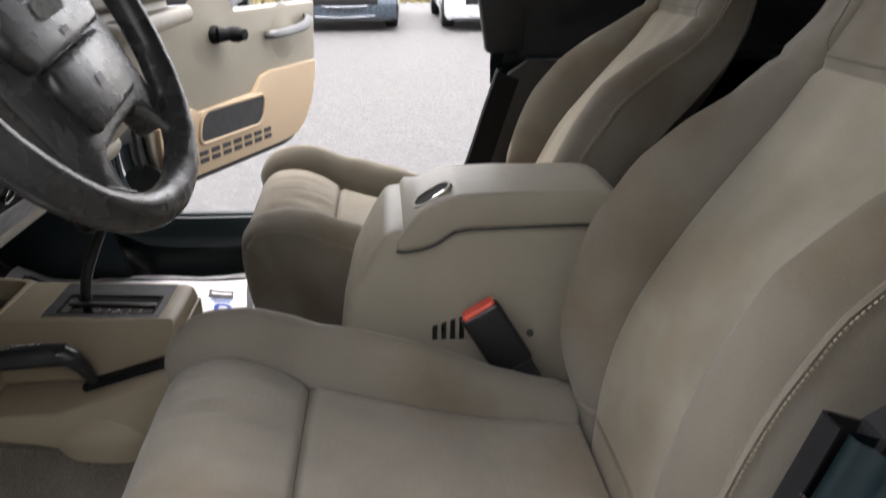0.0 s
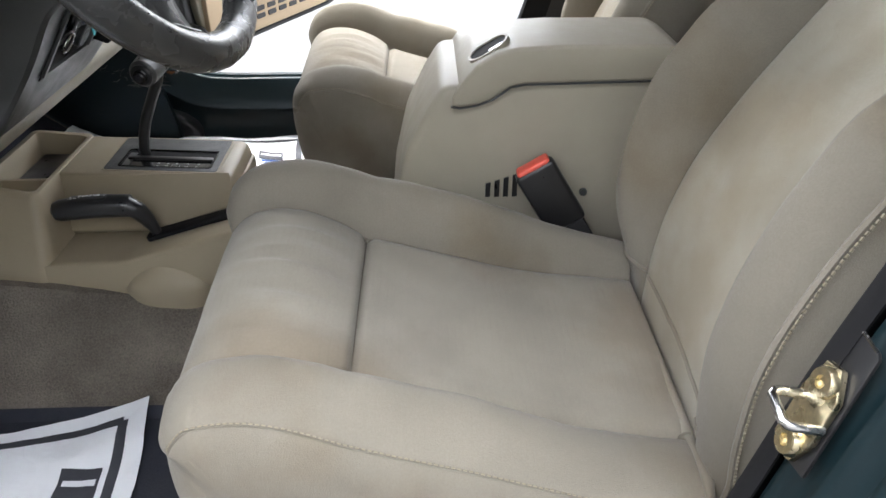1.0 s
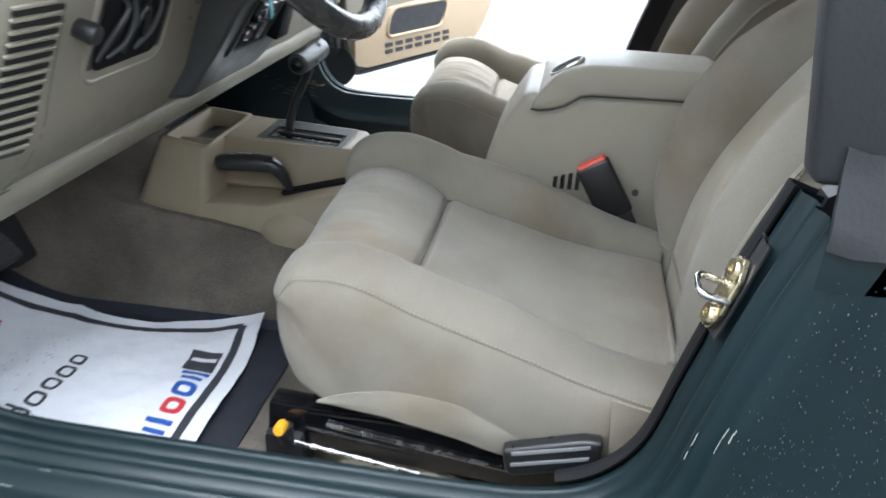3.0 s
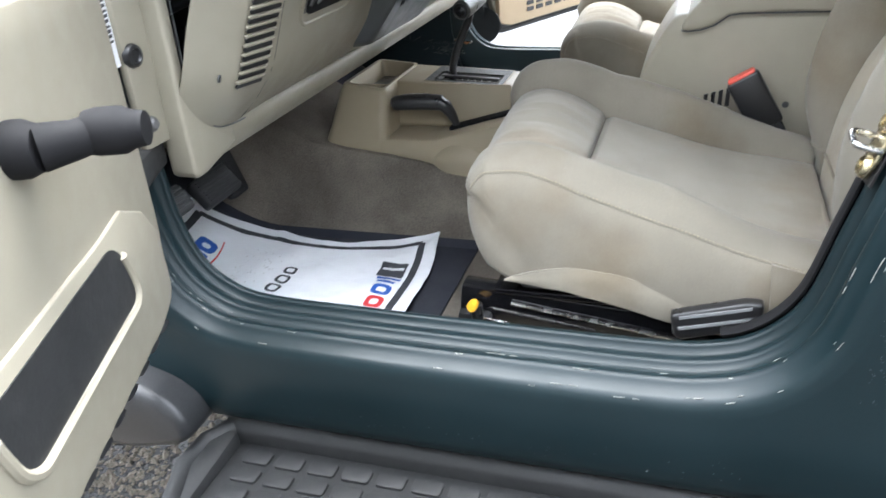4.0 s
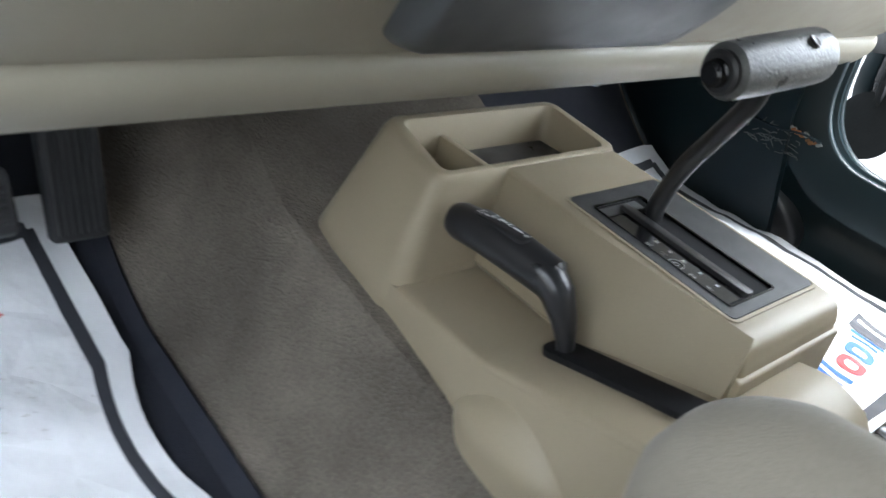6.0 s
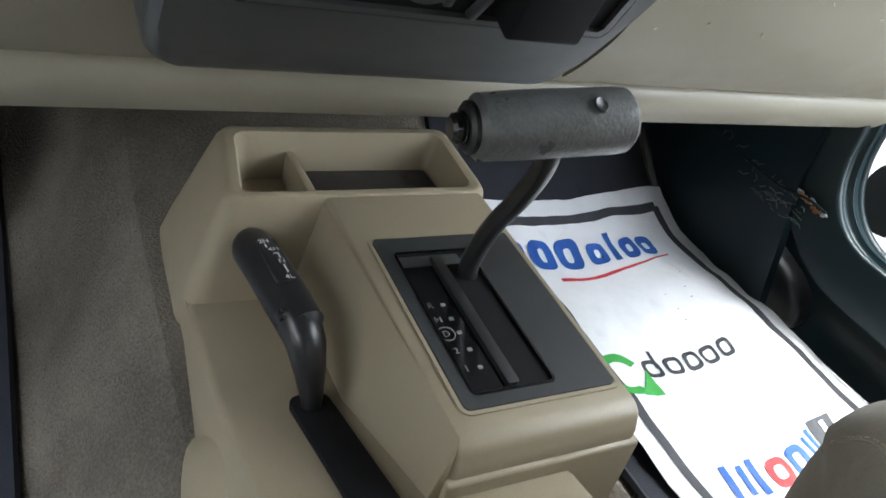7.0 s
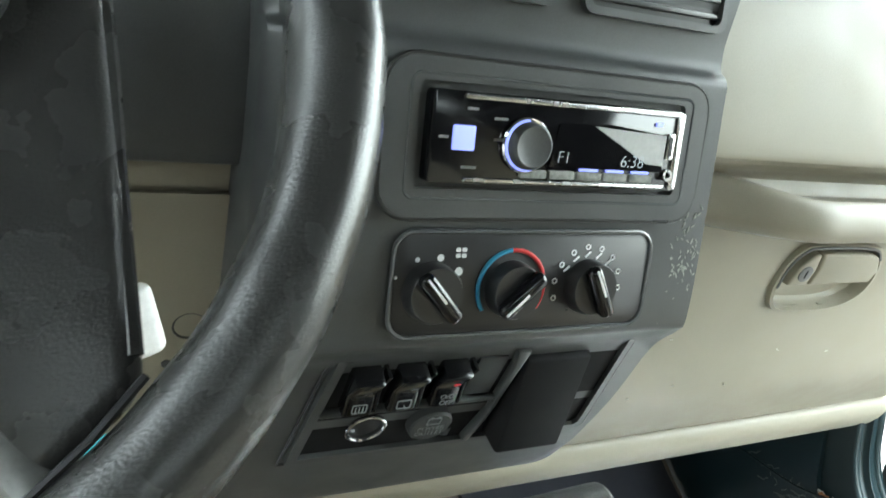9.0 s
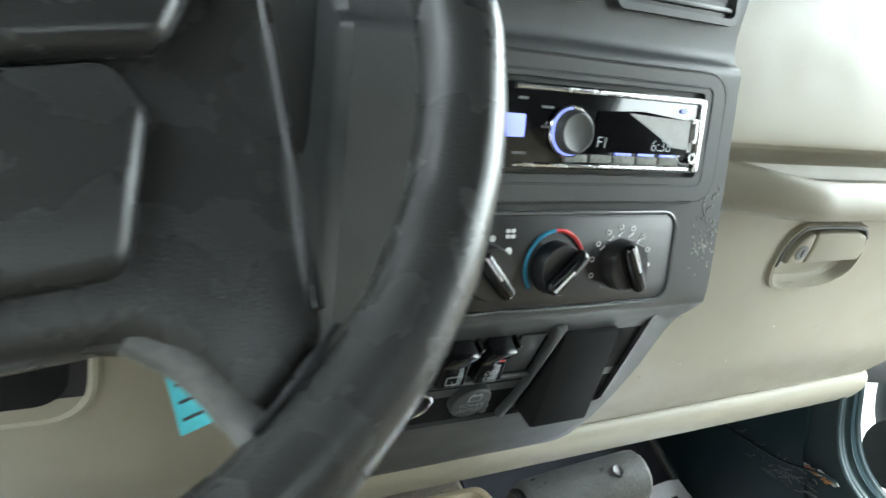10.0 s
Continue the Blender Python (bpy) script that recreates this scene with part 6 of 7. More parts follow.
# ---------------------------------------------------------------- floor mats
def paper_mat(wave, label, corner):
    """A white printed paper mat that follows the floor; corner: rear left, rear right, front left, front right."""
    mt = thing("paper_floor_mat", label, "floor mat", "paper mats", at=(*np.mean(corner, axis=0), 0.55))
    W_, H_ = 0.41, 0.57
    ri, ro, fi, fo = [np.array(c) for c in corner]

    def place(u, v, lift=0.0):
        p = (ri * (1 - u) + ro * u) * (1 - v) + (fi * (1 - u) + fo * u) * v
        x = p[0] + 0.006 * math.sin(v * 9 + wave) * (abs(u - 0.5) * 2) ** 2
        if wave < 1:
            x -= 0.030 * math.sin(math.pi * min(1, v * 1.6)) * u ** 3
        y = p[1] + 0.006 * math.sin(u * 7 + wave)
        z = floor_z(max(abs(x), 0.285), y) + 0.012 + 0.007 * noise.noise((x * 7 + wave, y * 7, wave)) + 0.003 * noise.noise((x * 22, y * 22, wave)) + 0.007 * (0.35 - abs(noise.noise((x * 9 + 4 * y, y * 8 - 3 * x, wave + 5)))) + 0.0022 * abs(noise.noise((x * 34 + 9 * y, y * 26, wave + 9))) + 0.003 * max(0, 0.31 - abs(x)) / 0.03
        return Vector((x, y, z + lift))

    part("sheet", sheet([[place(u, v) for u in np.linspace(0, 1, 80)] for v in np.linspace(0, 1, 100)], thick=-0.0008), PAPER, mt, "creased white paper")
    i = 0.032
    for a, b, n in (((i / W_, i / H_), (1 - i / W_, i / H_), 40), ((i / W_, 1 - i / H_), (1 - i / W_, 1 - i / H_), 40), ((i / W_, i / H_), (i / W_, 1 - i / H_), 40), ((1 - i / W_, i / H_), (1 - i / W_, 1 - i / H_), 40)):
        across = a[1] == b[1]
        rows = []
        for t in np.linspace(0, 1, n):
            u, v = a[0] + (b[0] - a[0]) * t, a[1] + (b[1] - a[1]) * t
            rows.append([place(u, v - 0.007 / H_, 0.0016), place(u, v + 0.007 / H_, 0.0016)] if across else [place(u - 0.007 / W_, v, 0.0016), place(u + 0.007 / W_, v, 0.0016)])
        part("border", sheet(rows), INK, mt, "printed black border line")

    return mt, place, W_, H_


def bar(place, u, v, w, h, W_, H_, mat, mt, name="print_shape", skew=0.0, label=""):
    return part(name, sheet([[place(u + (x + skew * y) / W_, v + y / H_, 0.0018) for x in np.linspace(-w / 2, w / 2, 12)] for y in np.linspace(-h / 2, h / 2, 9)]), mat, mt, label)


def ring_shape(place, u, v, w, h, stroke, W_, H_, mat, mt, skew=0.2):
    """A plain squarish ring printed on the paper."""
    rows = []
    for k in np.linspace(0, 1, 3):
        row = []
        for a in np.linspace(0, 6.2832, 33):
            c, q = math.cos(a), math.sin(a)
            x = (w / 2 - stroke * k) * math.copysign(abs(c) ** 0.6, c)
            y = (h / 2 - stroke * k) * math.copysign(abs(q) ** 0.6, q)
            row.append(place(u + (x + skew * y) / W_, v + y / H_, 0.0018))
        rows.append(row)
    return part("logo_shape", sheet(rows), mat, mt)


for wave, label, corner, slip in (
    (0.4, "creased white paper floor mat in the driver's footwell", ((-0.668, 0.003), (-0.264, 0.042), (-0.690, 0.560), (-0.322, 0.560)), (-0.05, 0.0)),
    (2.1, "white printed paper floor mat in the passenger footwell", ((0.315, -0.10), (0.700, -0.07), (0.325, 0.500), (0.697, 0.512)), (-0.03, -0.01)),
):
    mt, place, W_, H_ = paper_mat(wave, label, corner)
    # maker's names printed on the paper, as plain coloured shapes
    v = 0.845 + slip[1]
    v += 0.024 if wave < 1 else 0.004
    for u, w, h, dv in ((0.105, 0.040, 0.058, 0), (0.220, 0.042, 0.058, 0), (0.345, 0.046, 0.058, 0), (0.475, 0.040, 0.043, -0.0135), (0.660, 0.037, 0.043, -0.0135), (0.765, 0.040, 0.043, -0.0135)):
        ring_shape(place, u + slip[0], v + dv, w, h, 0.0130 if dv else 0.0155, W_, H_, INKBLUE, mt)
    bar(place, 0.573 + slip[0], v + 0.002, 0.014, 0.058, W_, H_, INKBLUE, mt, "logo_shape", 0.2)
    part("swoosh", sheet([[place(0.22 + slip[0] + 0.62 * t, v - 0.095 + 0.035 * t ** 2 + d * (1 - t * 0.6), 0.0018) for t in np.linspace(0, 1, 24)] for d in (0.0, 0.012)]), INKRED, mt)
    v = 0.49 if wave < 1 else 0.45
    for u, w, h in ((0.285, 0.032, 0.030), (0.382, 0.032, 0.029), (0.475, 0.031, 0.029), (0.567, 0.032, 0.029), (0.655, 0.028, 0.029)):
        ring_shape(place, u + slip[0], v, w, h, 0.0062, W_, H_, INK, mt)
    bar(place, 0.318 + slip[0], v + 0.026, 0.0062, 0.030, W_, H_, INK, mt, "logo_shape", 0.2)
    # a green swirl: an open ring and a wedge
    cu, cv = 0.150 + slip[0], v - 0.01
    part("green_badge", sheet([[place(cu + k * 0.036 * math.cos(a) / W_, cv + k * 0.034 * math.sin(a) / H_, 0.0018) for a in np.linspace(0.5, 5.2, 24)] for k in (0.62, 0.8, 1.0)]), INKGREEN, mt, "open green ring printed on the paper")
    part("green_badge", sheet([[place(cu + (0.004 + 0.036 * a) / W_, cv + (-0.036 + 0.040 * a * k) / H_, 0.0020) for k in np.linspace(0, 1, 5)] for a in np.linspace(0.05, 1, 8)]), INKGREEN, mt)
    v = 0.125 if wave < 1 else 0.16
    for u, w, h in ((0.215, 0.010, 0.044), (0.270, 0.009, 0.036), (0.315, 0.010, 0.044), (0.575, 0.009, 0.036), (0.615, 0.009, 0.048)):
        bar(place, u + slip[0], v, w, h, W_, H_, INKBLUE, mt, "logo_shape", 0.2)
    ring_shape(place, 0.400 + slip[0], v - 0.008, 0.036, 0.036, 0.0095, W_, H_, INKRED, mt)
    ring_shape(place, 0.500 + slip[0], v - 0.004, 0.034, 0.038, 0.0095, W_, H_, INKBLUE, mt)
    bar(place, 0.71 + slip[0], v + 0.005, 0.060, 0.054, W_, H_, INK, mt, "logo_shape", 0.2)
    bar(place, 0.717 + slip[0], v + 0.003, 0.011, 0.044, W_, H_, PAPER, mt, "logo_shape", 0.2).location.z += 0.0008
    # smears of dirt where feet have rested
    rng = random.Random(wave)
    for k in range(60 if wave < 1 else 6):
        u0, v0 = rng.gauss(0.62, 0.10), rng.gauss(0.62, 0.06)
        bar(place, u0, v0, rng.uniform(0.001, 0.006), rng.uniform(0.0006, 0.0022), W_, H_, SMUDGE if k % 3 else SCUFF, mt, "dirt_smear", rng.uniform(-1.5, 1.5))

for s in (-1, 1):
    rows = []
    for v in np.linspace(-0.035, 0.66, 30):
        rows.append([(s * x, v, max(floor_z(max(x, 0.285), v), 0.543) + 0.004 + (0.012 * max(0, (0.285 - x) / 0.012) ** 2 if x < 0.285 else 0)) for x in np.linspace(0.273, 0.685, 30)])
    solo("rubber_floor_mat", sheet(rows, thick=0.006), MATBLACK, "dark navy rubber floor mat under the paper", "floor mat", "rubber mats")

# pedals
for x, w, h, y, z, tilt, label in (
    (-0.432, 0.108, 0.029, 0.421, 0.711, -42, "wide ribbed black brake pedal"),
    (-0.318, 0.054, 0.064, 0.472, 0.704, -20, "long black rubber accelerator pedal"),
    (-0.674, 0.058, 0.022, 0.322, 0.788, -40, "small black parking brake pedal by the kick panel"),
):
    pd = thing("pedal", label, "pedal", "pedals", at=(x, y, z))
    pm = pose(x, y, z, tilt, 0, 0)
    part("pad", box(-w / 2, w / 2, -0.012, 0.012, -h, h, 0.007, 3, m=pm), RUBBER, pd, "ribbed rubber pad")
    # the long pad is ribbed lengthwise, the others across
    span, run = (w / 2 - 0.005, h - 0.008) if h > w else (h - 0.006, w / 2 - 0.006)
    n = int(2 * span / 0.0062)
    for k in range(n):
        a = -span + 2 * span * (k + 0.2) / n
        b = a + 0.0032
        part("rib", box(*((a, b, -0.0145, -0.011, -run, run) if h > w else (-run, run, -0.0145, -0.011, a, b)), 0.0006, m=pm), RUBBER, pd)
    part("arm", tube([(x, y + 0.01, z), (x, y + 0.10, z + 0.10), (x, y + 0.13, z + 0.3)], 0.009, 8), BLACK, pd)

# ---------------------------------------------------------------- doors
def door(s, angle, label):
    """An open door hinged at the front pillar; local x runs from the hinge to the latch edge, y out of the trim, z up."""
    a = radians(angle)
    run = Vector((s * math.sin(a), -math.cos(a), 0))
    nrm = Vector((-s * math.cos(a), -math.sin(a), 0))  # towards the cabin
    m = Matrix((run, nrm, Vector((0, 0, 1)))).transposed().to_4x4()
    m.translation = Vector((s * 0.80, 0.235, 0)) + (run * -0.030 if s < 0 else run * 0)
    L_ = 0.92

    def P_(x, y, z):
        return m @ Vector((x, y, z))

    d = None

    def plate(points, y0, y1, mat, name, label="", parent=None, bevel=0.006):
        return part(name, prism(points, "y", y0, y1, bevel, 3, m=m), mat, parent or d, label)

    side = smoothed([(0.03, 1.14), (0.03, 0.90), (0.035, 0.80), (0.07, 0.735), (0.13, 0.712)], 5) + smoothed([(0.60, 0.712), (0.74, 0.722), (0.84, 0.80), (0.895, 0.93), (0.91, 1.03), (0.92, 1.14)], 5)
    skin = [(x, z - 0.012 if z < 1.1 else z) for x, z in side]
    d = plate([(x, z) for x, z in side], -0.048, -0.020, BLACK, "door", label, vehicle)
    plate([tuple(p) for p in skin], -0.085, -0.045, PAINT, "outer_panel", "dark green outer panel")
    trim = [(0.055 + (x - 0.03) * 0.955, z + 0.012 * (1 if z < 1.1 else 0)) for x, z in side]
    plate(trim, -0.022, 0.0, SHADETRIM, "trim_panel", "beige moulded trim panel")
    # raised lower field with the map pocket
    low_ = smoothed([(0.075, 0.76), (0.09, 0.742), (0.14, 0.730)], 4) + smoothed([(0.60, 0.730), (0.735, 0.742), (0.815, 0.81), (0.858, 0.90), (0.868, 0.955)], 4) + [(0.60, 0.955), (0.545, 0.945), (0.50, 0.905), (0.24, 0.895), (0.21, 0.91), (0.15, 0.915), (0.075, 0.88)]
    if s < 0:
        low_ = [p for p in low_[:-7] if p[1] < 0.90] + [(0.60, 0.902), (0.24, 0.898), (0.17, 0.902), (0.11, 0.875), (0.075, 0.83)]
    plate(low_, -0.004, 0.014 if s > 0 else 0.004, TAN if s > 0 else SHADETRIM, "pocket_field", "raised lower field, faded tan" if s > 0 else "raised lower field", bevel=0.006 if s > 0 else 0.003)
    px, pz = (0.345, 0.840) if s < 0 else (0.385, 0.852)
    pk = [tuple(p) for p in rounded(0.305, 0.086, 0.03, 5, px, pz)]
    part("map_pocket", prism([(x + (z - pz) * 0.35, z) for x, z in pk], "y", 0.0, 0.0165 if s > 0 else 0.0052, 0.0, m=m), RUBBER, d, "dark map pocket")
    rim = [P_(x + (z - pz) * 0.35, 0.0145 if s > 0 else 0.005, z) for x, z in pk]
    if s < 0:
        rim = [q for q in rim[10:] + rim[:10] if q.z < 0.866]
    part("pocket_rim", tube(rim, 0.006, 8, closed=s > 0), TAN if s > 0 else SHADETRIM, d)
    if s > 0:
        for r in range(2):
            for k in range(7):
                cx, cz = 0.235 + 0.052 * k, 0.765 + 0.020 * r
                part("speaker_slot", outline(rounded(0.036, 0.013, 0.003), m @ pose(cx, 0.0135, cz, 90, 0, 0), -0.0030, 0.0012), BLACK, d)
    # moulded dishes round the crank and the pull
    for cx, cz, r, h in ((0.345, 1.085, 0.125, 0.004), (0.70, 1.05, 0.095, 0.004)) if s > 0 else ():
        part("moulded_dish", lathe([(r * q, -0.0008 + (h + 0.006) * math.cos(q * math.pi / 2) ** 2) for q in np.linspace(1, 0, 12)], P_(cx, -0.0005, cz), nrm, 36), SHADETRIM, d, angle=60)
    # window crank
    c0 = P_(0.338 if s < 0 else 0.345, 0.0, 1.031 if s < 0 else 1.085)
    part("window_crank", lathe([(0.025, 0.0), (0.025, 0.012), (0.020, 0.024), (0.0, 0.026)], c0, nrm, 22), MATTE, d, "black window crank")
    c1 = c0 + nrm * 0.030
    tip = c1 + ((run * -0.026 + nrm * 0.018 + Vector((0, 0, 0.002))) if s < 0 else (run * 0.03 + Vector((0, 0, 0.0)))) + nrm * 0.012
    part("crank_arm", tube([c1 - nrm * 0.008, c1.lerp(tip, 0.5) + nrm * 0.004, tip], [0.021, 0.017, 0.016], 12), MATTE, d)
    part("crank_knob", lathe([(0, -0.006), (0.019, -0.006), (0.021, 0.004), (0.021, 0.024), (0.017, 0.032), (0.015, 0.044), (0, 0.046)], tip, nrm, 18), MATTE, d, "black round knob")
    # pull handle
    hz = 1.07
    part("pull_handle", tube(smoothed([P_(0.60, 0.004, hz - 0.01), P_(0.612, 0.03, hz - 0.008), P_(0.70, 0.036, hz - 0.004), P_(0.78, 0.034, hz + 0.004), P_(0.83, 0.02, hz + 0.02), P_(0.842, 0.003, hz + 0.026)], 5), 0.0145, 10, flat=0.6), DARK, d, "grey strap-like pull handle")
    part("edge_seal", tube([P_(x, -0.024, z - 0.002) for x, z in side[2:-2]], 0.0075, 8), RUBBER, d, "black rubber edge seal")
    if s < 0:
        for k in range(11):
            cx = 0.135 + 0.044 * k
            part("edge_clip", outline([(0.017 * math.cos(q), 0.0042 * math.sin(q)) for q in np.linspace(0, 6.283, 14, endpoint=False)], m @ pose(cx, 0.0, 0.729, 90, 0, 0) @ pose(0, 0, 0, 0, 0, 6), -0.004, 0.0012), BLACK, d, "dark gap between trim clips")
    part("check_strap", box(-0.10, 0.02, -0.06, -0.02, 0.86, 0.90, 0.006, m=m), RUBBER, d)
    return d, P_, m


driver_door, DP, DM = door(-1, 69, "open driver's door with beige trim and window crank")
pass_door, PP, PM = door(1, 65, "open passenger door with faded tan lower trim")
part("barcode_label", box(-0.022, 0.022, -0.001, 0.001, 1.02, 1.16, 0.0, m=pose(-0.790, 0.262, 0, 0, 0, 20)), PAPER, vehicle, "white barcode label on the door edge")
for k in range(14):
    part("barcode_bar", box(-0.006, 0.016, -0.002, -0.0012, 1.05 + 0.006 * k, 1.0525 + 0.006 * k + (0.0012 if k % 3 else 0), 0.0, m=pose(-0.790, 0.262, 0, 0, 0, 20)), INK, vehicle)

# Ribbed black disc added in place of the door's dark front edge.
boot = [(0.0, 0.03)]
for k in range(7):
    boot += [(0.055 - 0.003 * k, 0.030 - 0.012 * k), (0.048 - 0.003 * k, 0.024 - 0.012 * k)]
part("door_gap_disc", lathe(boot, (0.868, 0.235, 0.742), (-1, 0.1, 0.1), 28), RUBBER, vehicle, "ribbed black disc for the dark door edge in the gap")
part("panel_ridge", tube(smoothed([(0.6995, 0.475, 0.733), (0.6992, 0.402, 0.726), (0.6992, 0.356, 0.721), (0.6992, 0.315, 0.721), (0.6992, 0.270, 0.729), (0.6995, 0.240, 0.727)], 6), 0.0022, 6), PAINT, vehicle, "folded ridge across the kick panel")
rng = random.Random(31)
# a web of pale scratches below the ridge, rust where the paint has gone
for k in range(34):
    y, z = 0.335 + rng.gauss(0, 0.028), 0.702 + rng.gauss(0, 0.011)
    if k < 9:
        y = 0.455 - 0.018 * k
        z = 0.733 - 0.0016 * k + rng.gauss(0, 0.002)
    a = rng.gauss(0.25, 0.5)
    run = []
    for j in range(rng.randint(3, 6)):
        run.append((0.6994, y, z))
        y, z = y - 0.0055 * math.cos(a), z + 0.0055 * math.sin(a) * 0.8
        a += rng.gauss(0, 0.6)
    part("paint_scratch", tube(run, rng.uniform(0.0004, 0.0010), 5), SCRATCH, vehicle)
for k in range(9):
    y, z = 0.272 - 0.006 * k + 0.018, 0.7275 + rng.gauss(0, 0.0028) - 0.0005 * k
    big = 0.007 * rng.uniform(0.5, 1.2)
    pts = [(big * rng.uniform(0.5, 1.2) * math.cos(6.283 * q / 9), 0.6 * big * rng.uniform(0.4, 1.3) * math.sin(6.283 * q / 9)) for q in range(9)]
    part("paint_chip", outline(pts, frame_of((0.6996, y, z), (0, -1, 0.1), (0, 0.1, 1)), -0.0005, 0.0006 + 0.00001 * k), RUST if k % 4 else SCUFF, vehicle)

# ---------------------------------------------------------------- striker
stk = thing("door_striker", "yellow zinc-plated door striker with a steel loop", "door striker", at=(-0.735, -0.59, 0.93))
SMx = frame_of((-0.717, -0.590, 0.933), (-1, -0.10, 0.05), (0.12, -0.30, 0.94)) @ Matrix.Scale(0.82, 4)
part("plate", outline([(-0.021, -0.036), (-0.008, -0.047), (0.009, -0.044), (0.018, -0.020), (0.018, 0.022), (0.006, 0.044), (-0.012, 0.042), (-0.021, 0.012)], SMx, -0.004, 0.003, 0.0015), ZINC, stk, "yellow zinc plate")
for y in (-0.030, 0.028):
    part("screw", lathe([(0, 0.003), (0.004, 0.003), (0.0045, 0.006), (0.0095, 0.006), (0.011, 0.003), (0.011, 0)], SMx @ Vector((0, y, 0.002)), SMx.to_3x3() @ Vector((0, 0, 1)), 18), ZINC, stk, "round screw head")
loop = [(-0.014, 0.006, 0.0), (-0.014, 0.006, 0.025), (-0.013, 0.005, 0.030), (-0.010, 0.003, 0.033), (0.013, -0.004, 0.033), (0.016, -0.005, 0.030), (0.0175, -0.005, 0.025), (0.018, -0.004, 0.0)]
part("loop", tube([SMx @ Vector(p) for p in loop], 0.0034, 12), STEEL, stk, "steel loop")
part("shim_plate", outline([(-0.024, -0.05), (0.020, -0.05), (0.020, 0.066), (0.016, 0.070), (-0.020, 0.078), (-0.024, 0.074)], SMx, -0.010, -0.006, 0.001), BLACK, stk, "black backing plate")
part("shim_edge", tube([SMx @ Vector(q) for q in ((-0.024, 0.072, -0.006), (-0.020, 0.078, -0.006), (0.016, 0.070, -0.006))], 0.0012, 6), STEEL, stk, "bare bright worn edge")
ps = thing("door_striker", "zinc-plated door striker on the far door frame", "door striker", at=(0.73, -0.59, 0.93))
part("plate", box(0.722, 0.750, -0.672, -0.660, 0.915, 1.005, 0.003), ZINC, ps)
part("loop", tube([(0.735, -0.662, 0.975), (0.733, -0.628, 0.975), (0.732, -0.622, 0.970), (0.732, -0.622, 0.952), (0.733, -0.628, 0.947), (0.735, -0.662, 0.946)], 0.0050, 10), ZINC, ps)

# inner rear jamb behind the seats
for s in (-1, 1):
    part("lock_pillar", prism([(-0.50, 0.56), (-0.56, 0.70), (-0.60, 0.85), (-0.655, 1.03), (-0.70, 1.06), (-1.0, 1.06), (-1.0, 0.56)], "x", s * 0.690, s * 0.715), BLACK, vehicle, "dark inner lock pillar")
    op, no = (LEFT, LEFT_NORMALS) if s < 0 else (RIGHT, RIGHT_NORMALS)
    rows = [[(s * x, q[0] - m_[0] * h, q[1] - m_[1] * h) for x, h in ((0.690, -0.05), (0.691, 0.001), (0.694, 0.003), (0.702, 0.003), (0.708, 0.001))] for q, m_ in zip(op, no) if q[0] < -0.46]
    part("pillar_strip", sheet(rows, thick=0.003), MATTE, vehicle, "matt black strip along the lock pillar")
belt = thing("seat_belt_strap", "black seat belt webbing beside the seat", "seat belt", at=(-0.67, -0.68, 1.0))
part("webbing", sheet([[(-0.664 + 0.010 * k, -0.66 - 0.10 * t - 0.045 * k, 0.70 + 0.80 * t) for k in (0, 0.5, 1)] for t in np.linspace(0, 1, 12)], thick=0.002), RUBBER, belt)

# ---------------------------------------------------------------- running board
rb = thing("running_board", "black moulded running board with raised treads", "running board", at=(-0.9, -0.2, 0.40))
part("deck", box(-1.00, -0.796, -0.80, 0.20, 0.445, 0.462, 0.006), RUBBER, rb)
part("rim", tube([(-0.790, 0.215, 0.478), (-0.825, 0.240, 0.476), (-0.875, 0.245, 0.473), (-0.965, 0.215, 0.468), (-0.998, 0.185, 0.467), (-1.004, 0.15, 0.467), (-1.004, -0.80, 0.467)], 0.015, 12), RUBBER, rb, "rounded raised rim")
part("inner_wall", prism([(-0.800, 0.44), (-0.800, 0.482), (-0.790, 0.494), (-0.730, 0.500), (-0.730, 0.44)], "y", -0.80, 0.225, 0.004), RUBBER, rb)
part("end_wall", prism([(-0.800, 0.44), (-0.800, 0.486), (-0.99, 0.472), (-0.99, 0.44)], "y", 0.198, 0.238, 0.008), RUBBER, rb)
tread = finish("tread", outline(rounded(0.026, 0.042, 0.006), Matrix.Identity(4), 0.0, 0.005, 0.002), RUBBER)
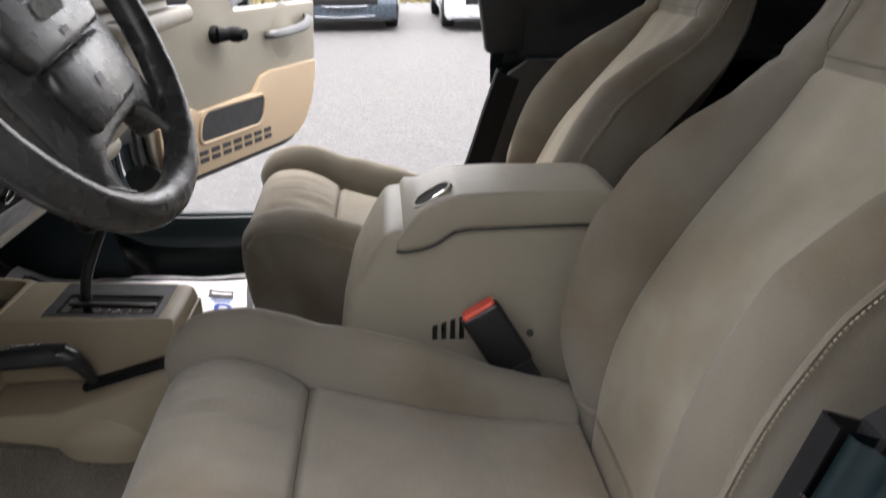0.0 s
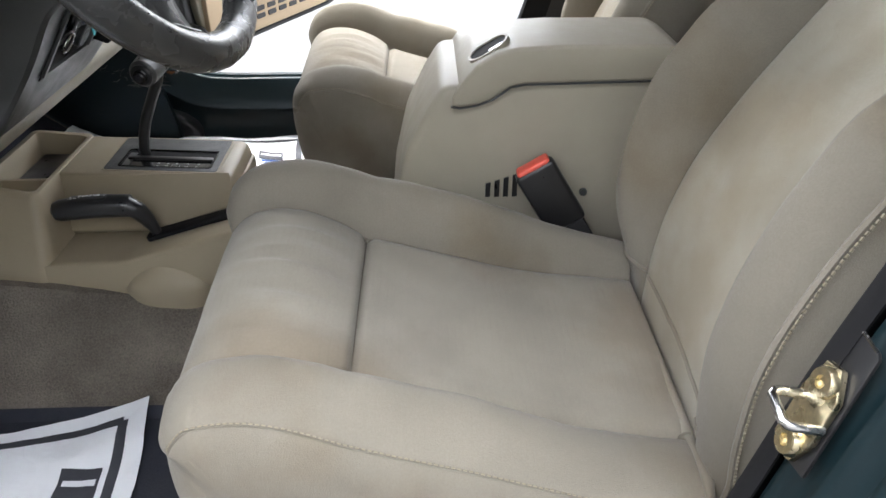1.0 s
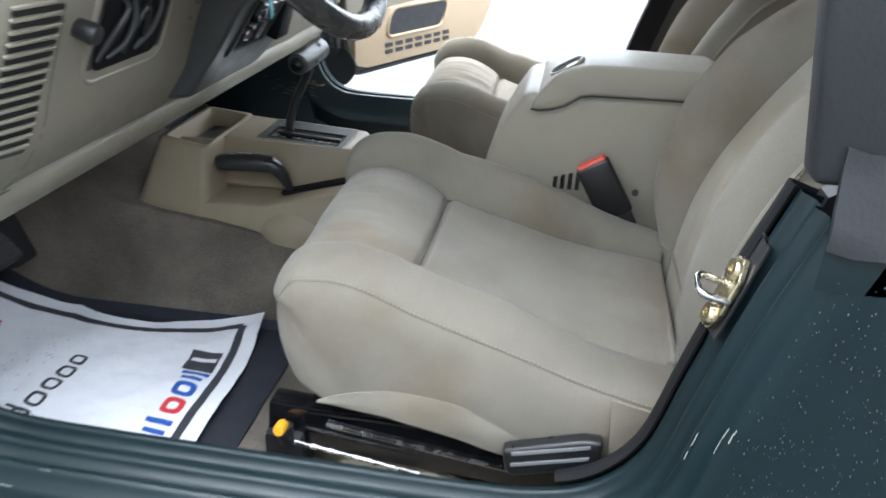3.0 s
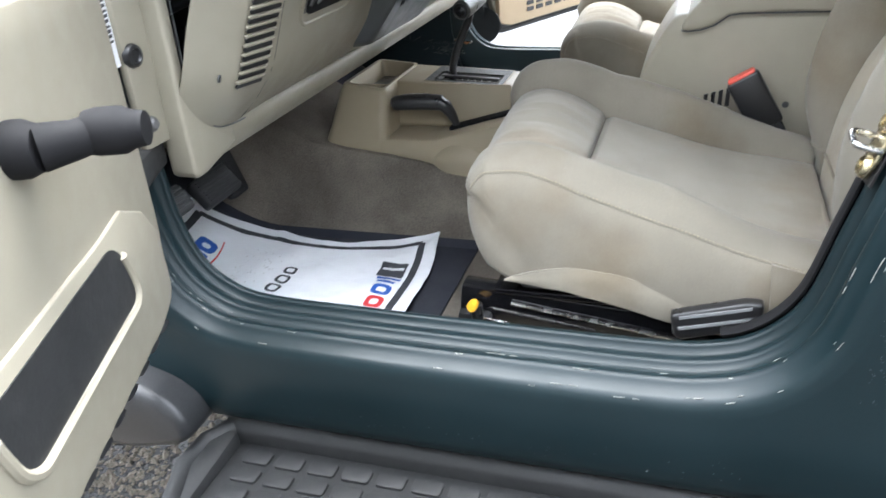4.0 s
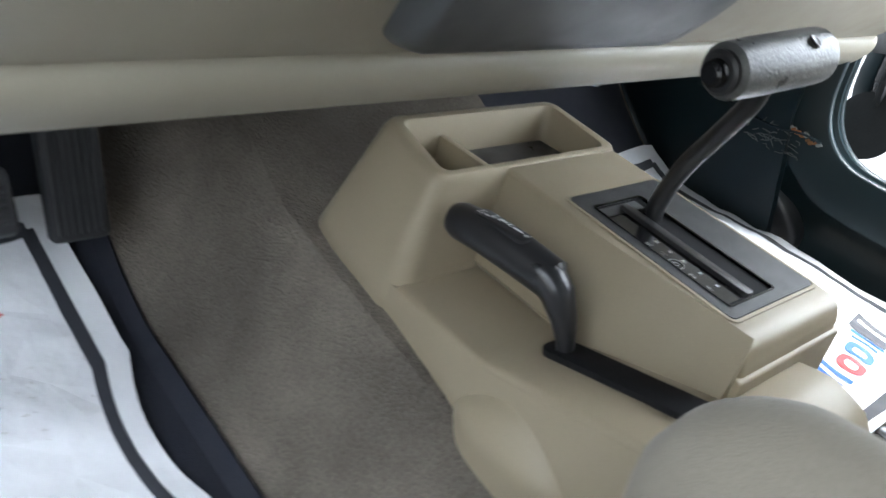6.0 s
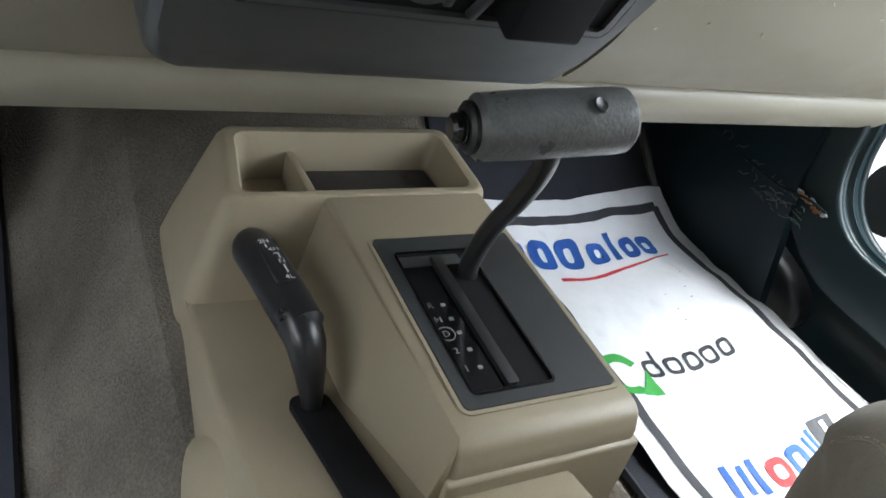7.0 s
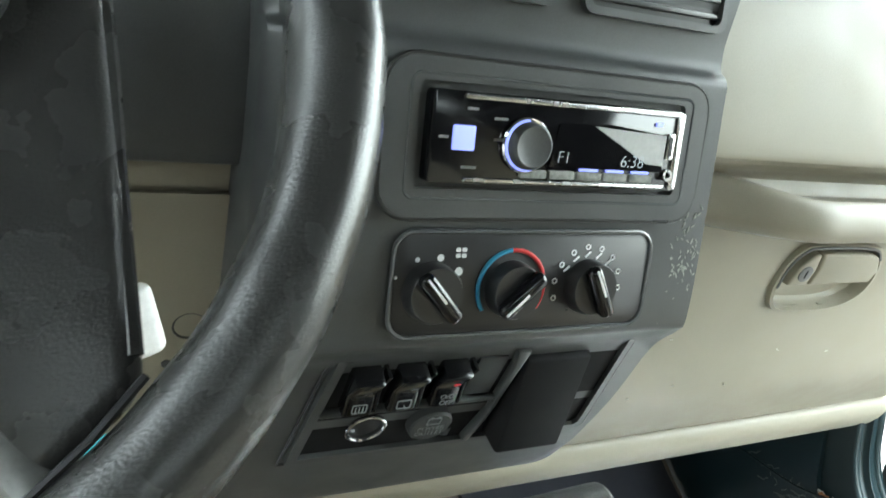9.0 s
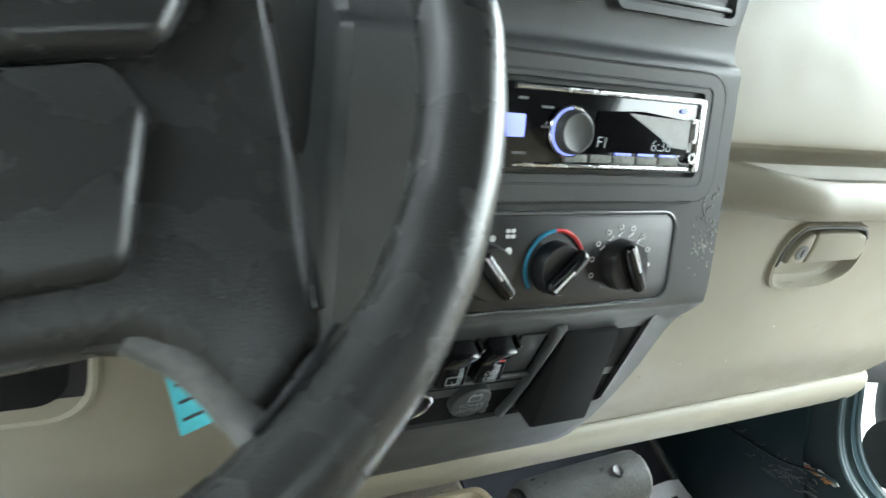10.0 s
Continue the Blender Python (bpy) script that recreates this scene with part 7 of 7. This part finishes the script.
for i in range(18):
    for j in range(5):
        ob = new("tread", tread)
        ob.parent = rb
        ob.matrix_parent_inverse = Matrix.Translation(rb.matrix_world.translation).inverted()
        ob.matrix_basis = pose(-0.828 - 0.036 * j, 0.155 - 0.052 * i, 0.4615)
for y in (0.1, -0.5):
    part("bracket", box(-0.95, -0.70, y - 0.02, y + 0.02, 0.41, 0.445, 0.004), BLACK, rb)

# worn edges: short bare streaks along the sill's ridges
rng = random.Random(77)
low_run = [i for i, p in enumerate(LEFT) if p[1] < 0.86]
for k in range(54):
    i = rng.choice(low_run[:-1])
    x, d = rng.choice(((0.7425, 0.0085), (0.7745, 0.0072), (0.782, 0.0085), (0.801, 0.0205), (0.806, 0.0245)))
    f0 = rng.random() * 0.6
    f1 = f0 + rng.uniform(0.25, 0.9)
    ends_ = []
    for f in (f0, (f0 + f1) / 2, f1):
        q = LEFT[i] + (LEFT[i + 1] - LEFT[i]) * f
        n_ = LEFT_NORMALS[i] + (LEFT_NORMALS[i + 1] - LEFT_NORMALS[i]) * f
        ends_.append((-x - rng.uniform(-0.0006, 0.0006), q[0] + n_[0] * d, q[1] + n_[1] * d))
    part("worn_streak", tube(ends_, rng.uniform(0.0003, 0.0007), 5), SCUFF, vehicle)

# rain drops on the painted side and the vinyl
rng = random.Random(5)
bm = bmesh.new()


def drop_on(x, y, z, nx, r):
    ring_ = [bm.verts.new((x, y + r * math.cos(a), z + r * 1.15 * math.sin(a))) for a in (0.0, 1.047, 2.094, 3.142, 4.189, 5.236)]
    top = bm.verts.new((x + nx * r * 0.5, y, z))
    for k in range(6):
        bm.faces.new((ring_[k], ring_[(k + 1) % 6], top))


for _ in range(1500):
    y = rng.uniform(-0.95, -0.60)
    z = rng.uniform(0.58, 1.0)
    if y < -0.50 - 0.34 * (z - 0.58):
        drop_on(-0.8104, y, z, -1, rng.uniform(0.0003, 0.0008))
for _ in range(70):
    drop_on(-0.8125, rng.uniform(-0.5, 0.15), rng.uniform(0.535, 0.585), -1, rng.uniform(0.0005, 0.0010))
part("rain_drops", bm, DROP, vehicle, "small rain drops on the paint")
